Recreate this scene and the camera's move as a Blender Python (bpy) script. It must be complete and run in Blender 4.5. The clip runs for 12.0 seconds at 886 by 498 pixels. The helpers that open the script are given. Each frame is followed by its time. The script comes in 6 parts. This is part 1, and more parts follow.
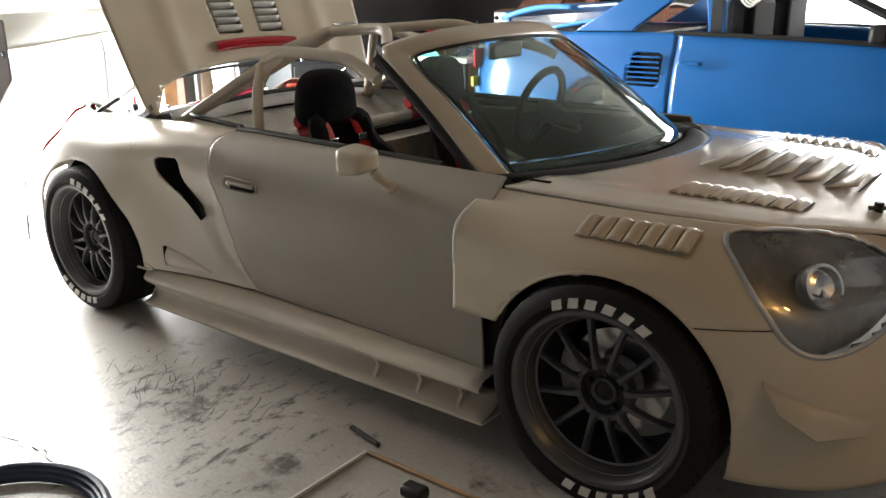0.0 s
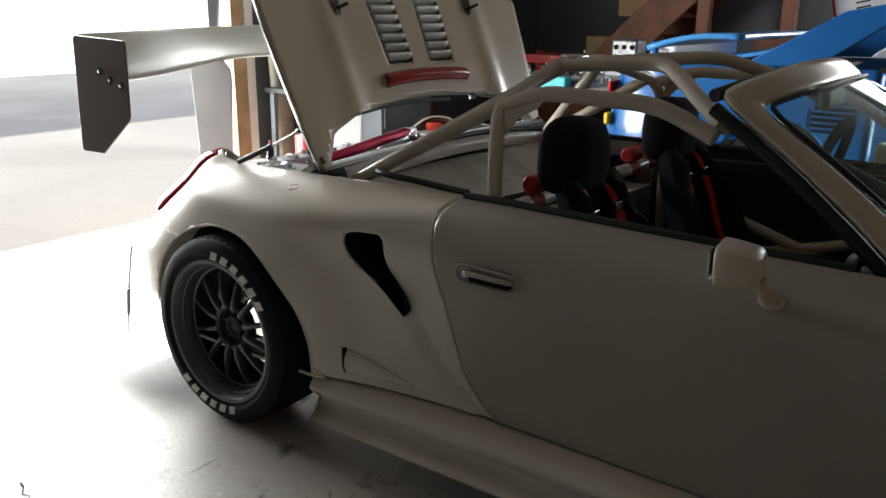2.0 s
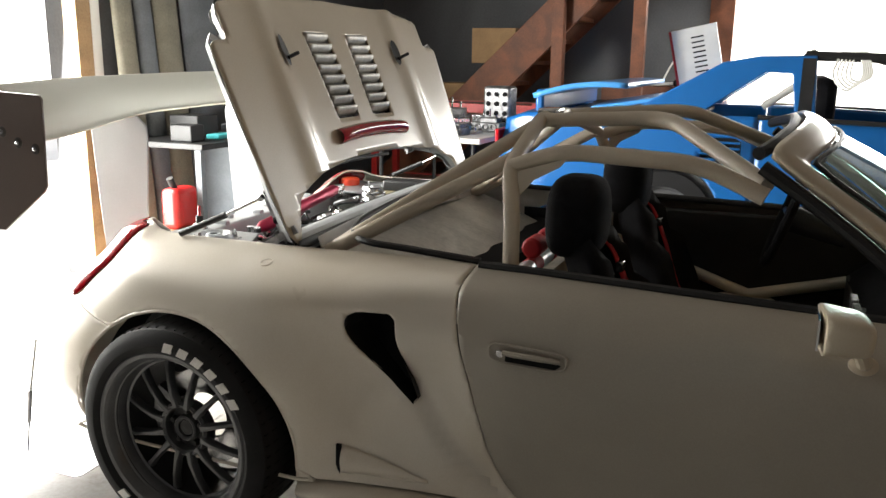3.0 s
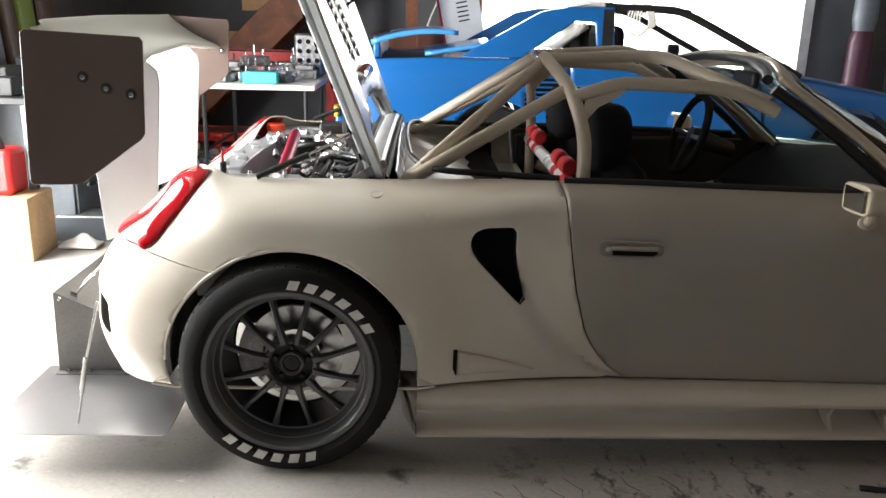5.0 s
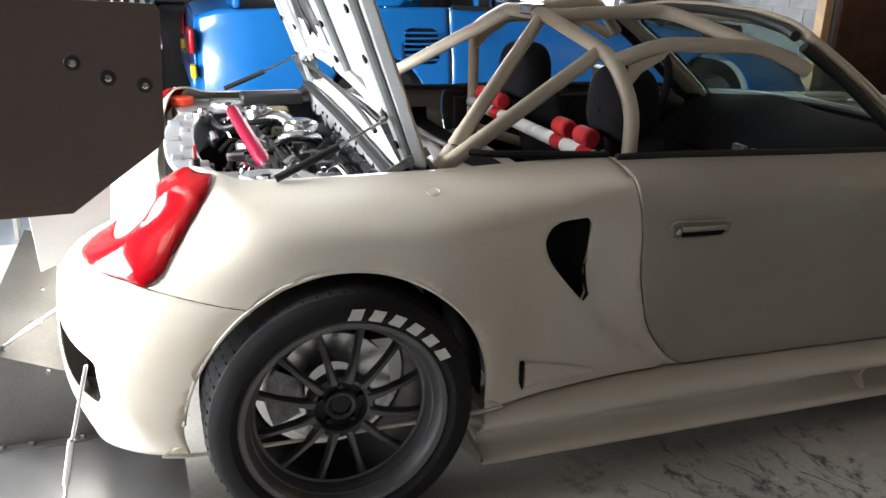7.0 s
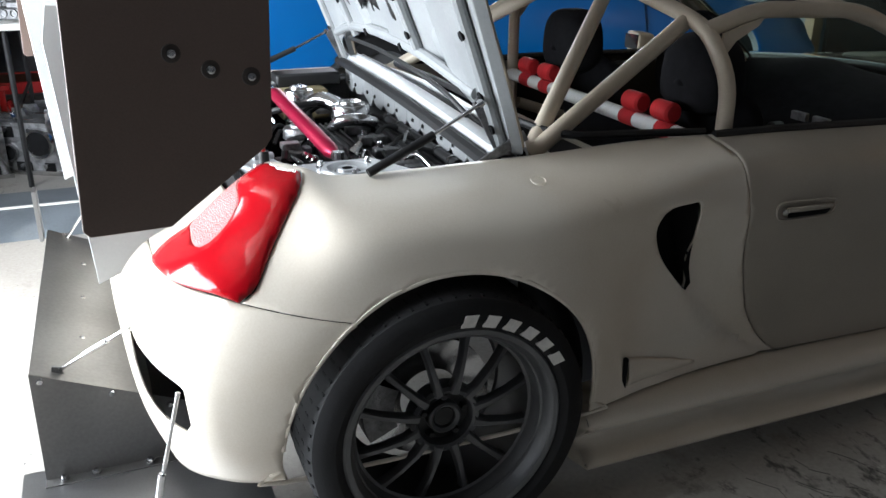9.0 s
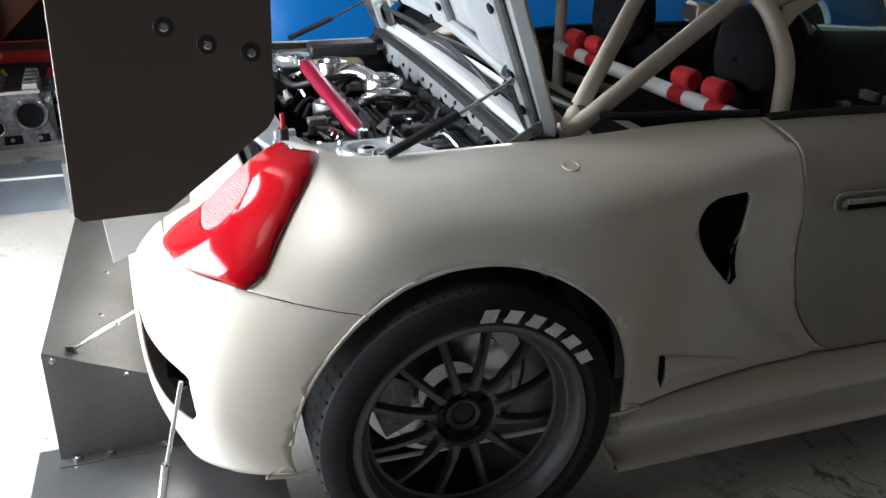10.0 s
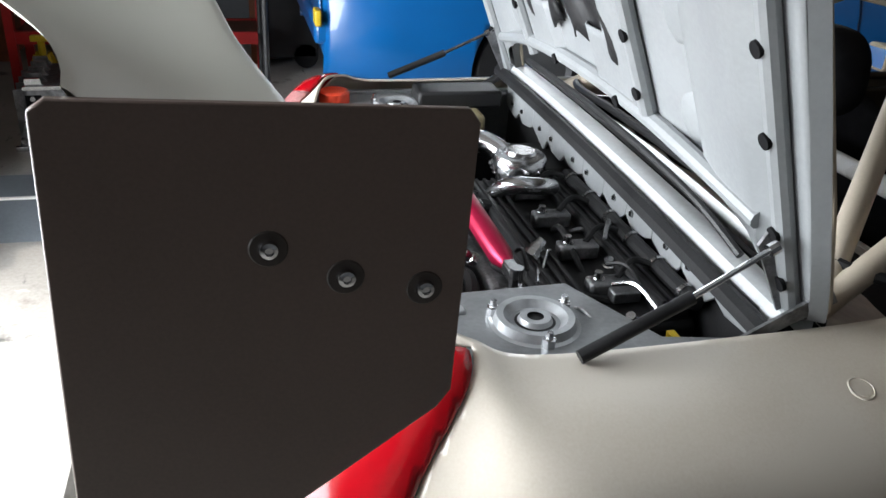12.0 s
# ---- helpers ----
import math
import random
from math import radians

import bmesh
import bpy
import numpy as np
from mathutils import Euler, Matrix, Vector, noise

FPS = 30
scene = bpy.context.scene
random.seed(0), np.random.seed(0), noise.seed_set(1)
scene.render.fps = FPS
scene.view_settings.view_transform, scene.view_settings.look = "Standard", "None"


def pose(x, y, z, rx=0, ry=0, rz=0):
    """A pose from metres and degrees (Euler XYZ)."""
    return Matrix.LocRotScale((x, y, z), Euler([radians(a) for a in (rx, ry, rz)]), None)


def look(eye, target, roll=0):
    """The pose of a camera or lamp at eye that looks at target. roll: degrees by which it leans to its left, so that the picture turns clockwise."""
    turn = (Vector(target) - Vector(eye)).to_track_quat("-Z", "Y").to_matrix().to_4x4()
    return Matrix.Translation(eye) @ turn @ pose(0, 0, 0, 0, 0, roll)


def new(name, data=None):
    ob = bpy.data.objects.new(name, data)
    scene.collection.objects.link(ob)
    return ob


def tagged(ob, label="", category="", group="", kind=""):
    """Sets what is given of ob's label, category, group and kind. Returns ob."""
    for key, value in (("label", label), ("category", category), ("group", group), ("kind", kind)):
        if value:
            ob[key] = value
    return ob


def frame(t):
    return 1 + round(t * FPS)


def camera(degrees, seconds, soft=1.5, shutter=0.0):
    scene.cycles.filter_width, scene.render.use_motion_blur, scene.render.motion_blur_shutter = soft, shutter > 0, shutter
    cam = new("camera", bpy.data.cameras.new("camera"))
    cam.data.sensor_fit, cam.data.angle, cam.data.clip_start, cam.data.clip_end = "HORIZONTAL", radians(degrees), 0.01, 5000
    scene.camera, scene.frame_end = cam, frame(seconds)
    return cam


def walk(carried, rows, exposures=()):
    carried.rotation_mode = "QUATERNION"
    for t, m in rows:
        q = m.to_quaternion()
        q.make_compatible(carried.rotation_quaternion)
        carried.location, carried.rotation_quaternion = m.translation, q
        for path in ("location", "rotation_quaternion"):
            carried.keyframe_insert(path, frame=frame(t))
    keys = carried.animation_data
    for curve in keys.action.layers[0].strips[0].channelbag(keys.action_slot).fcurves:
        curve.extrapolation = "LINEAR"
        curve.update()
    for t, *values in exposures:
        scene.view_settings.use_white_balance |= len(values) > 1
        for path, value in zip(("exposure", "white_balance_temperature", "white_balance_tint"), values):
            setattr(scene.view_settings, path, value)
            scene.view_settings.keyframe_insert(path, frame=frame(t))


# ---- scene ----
cam = camera(56.6, 12.0)
PATH = [
    (0, (3.314, -2.474, 1.324), (2.14, -0.972, 0.72), -0.9),
    (0.5, (3.021, -2.421, 1.32), (1.814, -0.954, 0.695), -0.1),
    (1, (2.724, -2.377, 1.306), (1.419, -1.004, 0.665), -0.1),
    (1.5, (2.434, -2.311, 1.315), (1.109, -0.927, 0.741), 0.3),
    (2, (2.083, -2.326, 1.315), (0.934, -0.784, 0.764), 0.3),
    (2.5, (1.767, -2.346, 1.323), (0.79, -0.677, 0.812), 0.3),
    (3, (1.485, -2.39, 1.335), (0.736, -0.591, 0.883), 0.8),
    (4.8, (0.467, -2.898, 1.291), (0.417, -0.967, 0.773), 0.8),
    (5, (0.357, -2.911, 1.295), (0.426, -0.988, 0.75), 1.5),
    (5.2, (0.235, -2.893, 1.284), (0.466, -0.985, 0.729), 1.8),
    (5.5, (0.098, -2.85, 1.284), (0.433, -0.961, 0.72), 1.1),
    (6, (-0.155, -2.81, 1.283), (0.54, -1.032, 0.686), 0.3),
    (6.5, (-0.276, -2.599, 1.287), (0.406, -0.845, 0.61), 1.1),
    (6.7, (-0.332, -2.506, 1.285), (0.342, -0.738, 0.637), 1.6),
    (7, (-0.342, -2.385, 1.314), (0.282, -0.604, 0.651), 1.7),
    (7.2, (-0.396, -2.323, 1.31), (0.225, -0.544, 0.64), 2.5),
    (8.8, (-0.567, -2.108, 1.309), (0.155, -0.39, 0.583), 0.5),
    (9, (-0.57, -2.107, 1.311), (0.126, -0.382, 0.574), 0.5),
    (9.5, (-0.562, -2.087, 1.301), (0.086, -0.361, 0.527), 0.7),
    (10, (-0.465, -2.028, 1.307), (0.091, -0.285, 0.501), 0.3),
    (10.5, (-0.445, -1.949, 1.314), (0.05, -0.198, 0.482), 2.3),
    (11, (-0.534, -1.843, 1.34), (0.064, -0.129, 0.501), 3.0),
    (11.5, (-0.554, -1.632, 1.34), (-0.035, 0.083, 0.453), 2.5),
    (11.8, (-0.5, -1.462, 1.359), (-0.059, 0.287, 0.497), 0.5),
    (12, (-0.494, -1.33, 1.391), (-0.039, 0.41, 0.516), 3.1),
]
EXPOSURES = [(0, 0.87, 7100, 10), (0.5, 0.75, 7050, 10), (1.0, 0.38, 6900, 10), (1.5, -0.03, 6800, 10), (2.0, -0.52, 6800, 10), (2.5, -0.25, 6850, 10), (3.0, 0.34, 7150, 10), (5.0, 0.34, 6900, 11), (5.5, 0.41, 6850, 10), (6.0, 0.6, 6800, 10), (6.5, 0.6, 6700, 10), (7.0, 0.37, 6600, 10), (9.0, -0.38, 6150, 9), (10.0, -0.5, 6150, 9), (11.0, -0.68, 6150, 8), (11.5, -0.70, 6200, 9), (12.0, -0.58, 6350, 10)]
walk(cam, [(t, look(eye, target, roll)) for t, eye, target, roll in PATH], EXPOSURES)

# ---- world, sun, large lights ----
world = bpy.data.worlds.new("world")
scene.world = world
world.use_nodes = True
wn = world.node_tree
sky = wn.nodes.new("ShaderNodeTexSky")
sky.sky_type = "NISHITA"
sky.sun_disc = False
sky.air_density, sky.dust_density = 0.8, 0.0
sky.sun_elevation = radians(52)
sky.sun_rotation = radians(290)
wn.links.new(sky.outputs[0], wn.nodes["Background"].inputs[0])
wn.nodes["Background"].inputs[1].default_value = 0.15


def lamp(name, kind, energy, m, color=(1, 1, 1), **more):
    data = bpy.data.lights.new(name, kind)
    data.energy, data.color = energy, color
    for key, value in more.items():
        if key == "angle":
            data.angle = value
        elif key == "size":
            data.shape, data.size, data.size_y = "RECTANGLE", value[0], value[1]
        elif key == "soft":
            data.shadow_soft_size = value
    ob = new(name, data)
    ob.matrix_world = m
    return ob


SUN_FROM = Vector((-0.58, -0.22, 0.80))
lamp("sun", "SUN", 4.8, look(SUN_FROM * 30, (0, 0, 0)), (1, 0.95, 0.87), angle=radians(0.6))
# sky light in the two door openings
lamp("sky_light", "AREA", 450, look((-2.5, 0.2, 1.2), (0, 0.2, 0.75)), (0.93, 0.97, 1), size=(2.15, 2.1))
lamp("sky_light", "AREA", 220, look((2.5, 5.7, 1.3), (2.3, 0, 0.6)), (0.93, 0.97, 1), size=(3.0, 2.0))
# warm ceiling bulb over the front of the garage
lamp("bulb_light", "POINT", 12, Matrix.Translation((4.5, -1.2, 2.35)), (1, 0.55, 0.18), soft=0.06)

# ---- small tools ----
YC = 0.15          # centre line of the race car


class Geo:
    """Vertices and faces that grow piece by piece."""

    def __init__(self):
        self.v, self.f = [], []

    def add(self, vs, fs):
        n = len(self.v)
        self.v += [tuple(p) for p in vs]
        self.f += [tuple(i + n for i in f) for f in fs]
        return self

    def box(self, c, s, m=None):
        vs = [Vector((c[0] + s[0] * a, c[1] + s[1] * b, c[2] + s[2] * d)) for a in (-.5, .5) for b in (-.5, .5) for d in (-.5, .5)]
        if m:
            vs = [m @ p for p in vs]
        return self.add(vs, [(0, 1, 3, 2), (4, 6, 7, 5), (0, 4, 5, 1), (2, 3, 7, 6), (0, 2, 6, 4), (1, 5, 7, 3)])

    def prism(self, poly, axis, lo, hi):
        """A flat outline in the two other axes, pushed out along the axis."""
        def at(p, d):
            return {"x": (d, p[0], p[1]), "y": (p[0], d, p[1]), "z": (p[0], p[1], d)}[axis]
        n = len(poly)
        vs = [at(p, lo) for p in poly] + [at(p, hi) for p in poly]
        return self.add(vs, [tuple(range(n)), tuple(range(2 * n - 1, n - 1, -1))] + [(i, i + n, (i + 1) % n + n, (i + 1) % n) for i in range(n)])

    def tube(self, pts, r, n=10, closed=False, caps=True):
        pts = [Vector(p) for p in pts]
        rr = r if isinstance(r, (list, tuple)) else [r] * len(pts)
        m, vs, up = len(pts), [], None
        for i, p in enumerate(pts):
            a, b = (pts[i - 1], pts[(i + 1) % m]) if closed else (pts[max(i - 1, 0)], pts[min(i + 1, m - 1)])
            d = (b - a).normalized()
            if up is None:
                up = Vector((0, 0, 1)) if abs(d.z) < 0.9 else Vector((1, 0, 0))
            u = d.cross(up).normalized()
            up = u.cross(d).normalized()
            vs += [p + rr[i] * (math.cos(2 * math.pi * k / n) * u + math.sin(2 * math.pi * k / n) * up) for k in range(n)]
        fs = [(i * n + k, i * n + (k + 1) % n, (i + 1) % m * n + (k + 1) % n, (i + 1) % m * n + k) for i in range(m if closed else m - 1) for k in range(n)]
        if caps and not closed:
            fs += [tuple(range(n - 1, -1, -1)), tuple((m - 1) * n + k for k in range(n))]
        return self.add(vs, fs)

    def lathe(self, prof, m, n=40, turn=2 * math.pi):
        """A profile of (radius, along) turned round the local z of m."""
        full = abs(turn - 2 * math.pi) < 1e-6
        k, vs = (n if full else n + 1), []
        for i in range(k):
            a = turn * i / n
            vs += [m @ Vector((r * math.cos(a), r * math.sin(a), z)) for r, z in prof]
        p = len(prof)
        return self.add(vs, [(i * p + j, (i + 1) % k * p + j, (i + 1) % k * p + j + 1, i * p + j + 1) for i in range(n) for j in range(p - 1)])

    def grid(self, fn, nu, nv):
        vs = [fn(i / nu, j / nv) for i in range(nu + 1) for j in range(nv + 1)]
        w = nv + 1
        return self.add(vs, [(i * w + j, (i + 1) * w + j, (i + 1) * w + j + 1, i * w + j + 1) for i in range(nu) for j in range(nv)])

    def cut(self, keep):
        """What remains where keep(x, y, z) is above nought, cut along the line itself."""
        val = [keep(*p) for p in self.v]
        out, vs, seen = [], list(self.v), {}

        def cross(a, b):
            key = (min(a, b), max(a, b))
            if key not in seen:
                t = val[a] / (val[a] - val[b])
                seen[key] = len(vs)
                vs.append(tuple(self.v[a][i] + t * (self.v[b][i] - self.v[a][i]) for i in range(3)))
            return seen[key]
        for f in self.f:
            if all(val[i] > 0 for i in f):
                out.append(f)
            elif any(val[i] > 0 for i in f):
                poly = []
                for a, b in zip(f, f[1:] + f[:1]):
                    if val[a] > 0:
                        poly.append(a)
                    if (val[a] > 0) != (val[b] > 0):
                        poly.append(cross(a, b))
                if len(poly) > 2:
                    out.append(tuple(poly))
        used = sorted({i for f in out for i in f})
        back = {i: n for n, i in enumerate(used)}
        g = Geo()
        g.v, g.f = [vs[i] for i in used], [tuple(back[i] for i in f) for f in out]
        return g

    def moved(self, m):
        g = Geo()
        g.v, g.f = [tuple(m @ Vector(p)) for p in self.v], list(self.f)
        return g

    def mirrored(self):
        g = Geo()
        g.v, g.f = [(x, 2 * YC - y, z) for x, y, z in self.v], [tuple(reversed(f)) for f in self.f]
        return g


def thing(name, at, label, category, group="", kind=""):
    ob = new(name)
    ob.location = at
    return tagged(ob, label, category, group, kind)


def mesh_of(name, geo, material, smooth=35, weld=False):
    me = bpy.data.meshes.new(name)
    me.from_pydata(geo.v, [], geo.f)
    bm = bmesh.new()
    bm.from_mesh(me)
    if weld:
        bmesh.ops.remove_doubles(bm, verts=bm.verts, dist=weld if weld is not True else 0.0004)
    bmesh.ops.recalc_face_normals(bm, faces=bm.faces)
    bm.to_mesh(me)
    bm.free()
    me.materials.append(material)
    if smooth:
        me.shade_smooth()
        me.set_sharp_from_angle(angle=radians(smooth))
    return me


def base_of(ob):
    return Vector(ob.location) + (base_of(ob.parent) if ob.parent else Vector((0, 0, 0)))


def part(name, geo, material, parent=None, label="", smooth=35, bevel=0.0, solid=0.0, weld=False, side=-1):
    """One mesh object, under a thing or a part; the geometry is in world metres."""
    ob = new(name, mesh_of(name, geo, material, smooth, weld))
    if parent:
        ob.parent = parent
        ob.location = -base_of(parent)
    if solid:
        mod = ob.modifiers.new("thickness", "SOLIDIFY")
        mod.thickness, mod.offset = solid, side
    if bevel:
        mod = ob.modifiers.new("edges", "BEVEL")
        mod.width, mod.segments, mod.limit_method, mod.angle_limit = bevel, 2, "ANGLE", radians(40)
    if label:
        tagged(ob, label)
    return ob


def whole(name, geo, material, label, category, group="", kind="", **more):
    """A thing of one mesh, its origin at its base."""
    lo = np.array(geo.v).min(0)
    hi = np.array(geo.v).max(0)
    c = Vector(((lo[0] + hi[0]) / 2, (lo[1] + hi[1]) / 2, lo[2]))
    ob = part(name, geo.moved(Matrix.Translation(-c)), material, None, "", **more)
    ob.location = c
    return tagged(ob, label, category, group, kind)


def ease(t):
    return t * t * (3 - 2 * t)


def spline(pts, n=6, closed=False):
    """A smooth line through the points."""
    P, out, m = [Vector(p) for p in pts], [], len(pts)
    for i in range(m if closed else m - 1):
        a, b, c, d = (P[(i - 1) % m], P[i], P[(i + 1) % m], P[(i + 2) % m]) if closed else (P[max(i - 1, 0)], P[i], P[i + 1], P[min(i + 2, m - 1)])
        for k in range(n):
            t = k / n
            out.append(0.5 * (2 * b + (c - a) * t + (2 * a - 5 * b + 4 * c - d) * t * t + (3 * b - a - 3 * c + d) * t ** 3))
    return out if closed else out + [P[-1]]


def bent(pts, r=0.08, n=5):
    """A line of straight runs with rounded bends."""
    P = [Vector(p) for p in pts]
    out = [P[0]]
    for a, b, c in zip(P, P[1:], P[2:]):
        k = min(r, (a - b).length * 0.45, (c - b).length * 0.45)
        s, e = b + (a - b).normalized() * k, b + (c - b).normalized() * k
        out += [(1 - t) ** 2 * s + 2 * t * (1 - t) * b + t * t * e for t in (i / n for i in range(n + 1))]
    return out + [P[-1]]


def inside(poly):
    """Signed distance to an outline in a plane, above nought inside."""
    n = len(poly)

    def fn(px, py):
        best, odd = 1e9, False
        for i in range(n):
            (ax, ay), (bx, by) = poly[i], poly[(i + 1) % n]
            dx, dy = bx - ax, by - ay
            t = max(0, min(1, ((px - ax) * dx + (py - ay) * dy) / (dx * dx + dy * dy)))
            best = min(best, math.hypot(px - ax - t * dx, py - ay - t * dy))
            if (ay > py) != (by > py) and px < ax + dx * (py - ay) / dy:
                odd = not odd
        return best if odd else -best
    return fn


# ---- materials ----
def material(name, color, rough=0.5, metal=0.0, vary=0.12, scale=6.0, bump=0.0, fine=90.0, color2=None, coat=0.0, blotch=0.5, random_tint=0.0):
    m = bpy.data.materials.new(name)
    m.use_nodes = True
    t, nodes, link = m.node_tree, m.node_tree.nodes, m.node_tree.links.new
    b = nodes["Principled BSDF"]
    b.inputs["Metallic"].default_value, b.inputs["Roughness"].default_value = metal, rough
    b.inputs["Coat Weight"].default_value = coat
    co = nodes.new("ShaderNodeTexCoord").outputs["Object"]

    def noise_of(s, detail, d=0.0):
        n = nodes.new("ShaderNodeTexNoise")
        n.inputs["Scale"].default_value, n.inputs["Detail"].default_value, n.inputs["Distortion"].default_value = s, detail, d
        link(co, n.inputs["Vector"])
        return n.outputs["Fac"]
    big, small = noise_of(scale, 5, 0.6), noise_of(fine, 3)
    mixn = nodes.new("ShaderNodeMath")
    mixn.operation = "MULTIPLY_ADD"
    mixn.inputs[1].default_value = 0.35
    link(small, mixn.inputs[0])
    link(big, mixn.inputs[2])
    ramp = nodes.new("ShaderNodeValToRGB")
    c2 = color2 or tuple(c * (1 - vary * 2) for c in color)
    lo, hi = ramp.color_ramp.elements
    lo.position, hi.position = 0.67 - 0.3 * blotch, 0.67 + 0.3 * blotch
    lo.color, hi.color = (*c2, 1), (*color, 1)
    link(mixn.outputs[0], ramp.inputs[0])
    out = ramp.outputs[0]
    if random_tint:
        info = nodes.new("ShaderNodeObjectInfo")
        hsv = nodes.new("ShaderNodeHueSaturation")
        rng = nodes.new("ShaderNodeMapRange")
        rng.inputs[3].default_value, rng.inputs[4].default_value = 1 - random_tint, 1 + random_tint
        link(info.outputs["Random"], rng.inputs[0])
        link(rng.outputs[0], hsv.inputs["Value"])
        link(out, hsv.inputs["Color"])
        out = hsv.outputs[0]
    link(out, b.inputs["Base Color"])
    rr = nodes.new("ShaderNodeMapRange")
    rr.inputs[3].default_value, rr.inputs[4].default_value = max(rough - 0.05, 0.02), min(rough + 0.05, 1)
    link(big, rr.inputs[0])
    link(rr.outputs[0], b.inputs["Roughness"])
    if bump:
        bp = nodes.new("ShaderNodeBump")
        bp.inputs["Strength"].default_value, bp.inputs["Distance"].default_value = bump, 0.01
        link(small, bp.inputs["Height"])
        link(bp.outputs[0], b.inputs["Normal"])
    return m


def glow(name, color, strength):
    m = bpy.data.materials.new(name)
    m.use_nodes = True
    b = m.node_tree.nodes["Principled BSDF"]
    b.inputs["Emission Color"].default_value, b.inputs["Emission Strength"].default_value = (*color, 1), strength
    return m


def glass(name, tint=(0.9, 0.97, 0.95), rough=0.0):
    m = bpy.data.materials.new(name)
    m.use_nodes = True
    b = m.node_tree.nodes["Principled BSDF"]
    b.inputs["Base Color"].default_value = (*tint, 1)
    b.inputs["Roughness"].default_value, b.inputs["Transmission Weight"].default_value, b.inputs["IOR"].default_value = rough, 1.0, 1.45
    return m


PRIMER = material("beige_primer", (0.69, 0.637, 0.553), 0.29, 0, 0.05, 2.2, 0.02, 260, color2=(0.61, 0.545, 0.45), coat=0.35)
BONNET = material("polished_bonnet_primer", (0.70, 0.655, 0.58), 0.24, 0, 0.05, 2.2, 0.02, 260, color2=(0.63, 0.575, 0.49), coat=1.0)
BONNET.node_tree.nodes["Principled BSDF"].inputs["Coat Roughness"].default_value = 0.12
WING_WHITE = material("dull_wing_white", (0.60, 0.60, 0.54), 0.38, 0, 0.02, 1.5, 0.0, 200, blotch=1.6)
BEIGE_PRIMER = material("warm_beige_primer", (0.54, 0.47, 0.36), 0.32, 0, 0.05, 2.2, 0.02, 260, color2=(0.47, 0.395, 0.29), coat=0.5)
MIRROR = material("mirror_silver", (0.80, 0.82, 0.83), 0.03, 1.0, 0.02, 4)
BOLT_SHADE = material("dark_bolt_shade", (0.035, 0.026, 0.022), 0.5)
UPRIGHT = material("grey_white_upright", (0.40, 0.405, 0.41), 0.35, 0, 0.05, 4, 0.02, 150)
LENS_CLEAR = glass("clear_lens", (0.95, 0.96, 0.96), 0.05)
HEAD_LENS = material("hazed_headlight", (0.16, 0.165, 0.165), 0.25, 0.5, 0.25, 9, 0.02, 120, coat=0.6)
GREY_PRIMER = material("grey_primer", (0.37, 0.335, 0.283), 0.36, 0, 0.08, 2.0, 0.02, 260, coat=0.12)
CAGE_PAINT = material("cage_paint", (0.56, 0.49, 0.39), 0.38, 0, 0.06, 5, 0.02, 200)
WHITE_PAINT = material("white_paint", (0.76, 0.77, 0.77), 0.28, 0, 0.05, 5, 0.01, 150, coat=0.3)
SILVER = material("silver_paint", (0.44, 0.455, 0.47), 0.34, 0.45, 0.10, 7, 0.03, 150)
RUBBER = material("tyre_rubber", (0.011, 0.011, 0.012), 0.72, 0, 0.2, 9, 0.06, 200)
RIM = material("rim_grey", (0.105, 0.107, 0.112), 0.36, 0.4, 0.1, 8, 0.02, 150)
BLACK = material("black_plastic", (0.018, 0.018, 0.019), 0.5, 0, 0.2, 8, 0.04, 200)
# Near-black standing in for shade inside holes, grooves, ducts and body gaps.
DARK = material("dark_hollow_shade", (0.012, 0.012, 0.013), 0.8, 0, 0.2, 5, 0.05, 90)
FABRIC = material("black_fabric", (0.012, 0.012, 0.014), 0.95, 0, 0.2, 30, 0.3, 500)
RED_FABRIC = material("red_webbing", (0.52, 0.012, 0.02), 0.75, 0, 0.15, 20, 0.2, 400)
RED_FOAM = material("red_foam", (0.55, 0.015, 0.022), 0.6, 0, 0.1, 12, 0.08, 200)
ALU = material("brushed_aluminium", (0.55, 0.55, 0.56), 0.34, 1.0, 0.08, 3, 0.03, 200)
STEEL = material("bright_steel", (0.62, 0.62, 0.63), 0.22, 1.0, 0.12, 20, 0.03, 150)
CAST = material("cast_metal", (0.33, 0.33, 0.34), 0.45, 0.9, 0.25, 25, 0.2, 160)
ENDPLATE = material("brown_black_plate", (0.132, 0.095, 0.081), 0.34, 0, 0.12, 1.6, 0.02, 300)
LAMP_RED = material("red_lens", (0.36, 0.003, 0.008), 0.10, 0, 0.08, 5, 0, 90, coat=0.25)
BLUE = material("blue_paint", (0.002, 0.105, 0.34), 0.3, 0, 0.06, 2, 0.01, 200, coat=0.5)
CONCRETE = material("concrete", (0.44, 0.42, 0.385), 0.72, 0, 0.2, 2, 0.1, 60)
BLOCK = material("grey_block", (0.215, 0.22, 0.225), 0.85, 0, 0.12, 7, 0.25, 120, random_tint=0.04)
MORTAR = material("mortar", (0.19, 0.195, 0.20), 0.9, 0, 0.1, 9, 0.2, 120)
PLASTER = material("dull_wall", (0.13, 0.133, 0.14), 0.9, 0, 0.15, 1.3, 0.1, 60)
CEILING = material("ceiling_board", (0.13, 0.12, 0.11), 0.9, 0, 0.1, 2, 0.05, 60)
WOOD = material("raw_timber", (0.42, 0.27, 0.14), 0.7, 0, 0.2, 4, 0.1, 90)
RED_WOOD = material("stained_timber", (0.24, 0.075, 0.028), 0.6, 0, 0.25, 5, 0.1, 90)
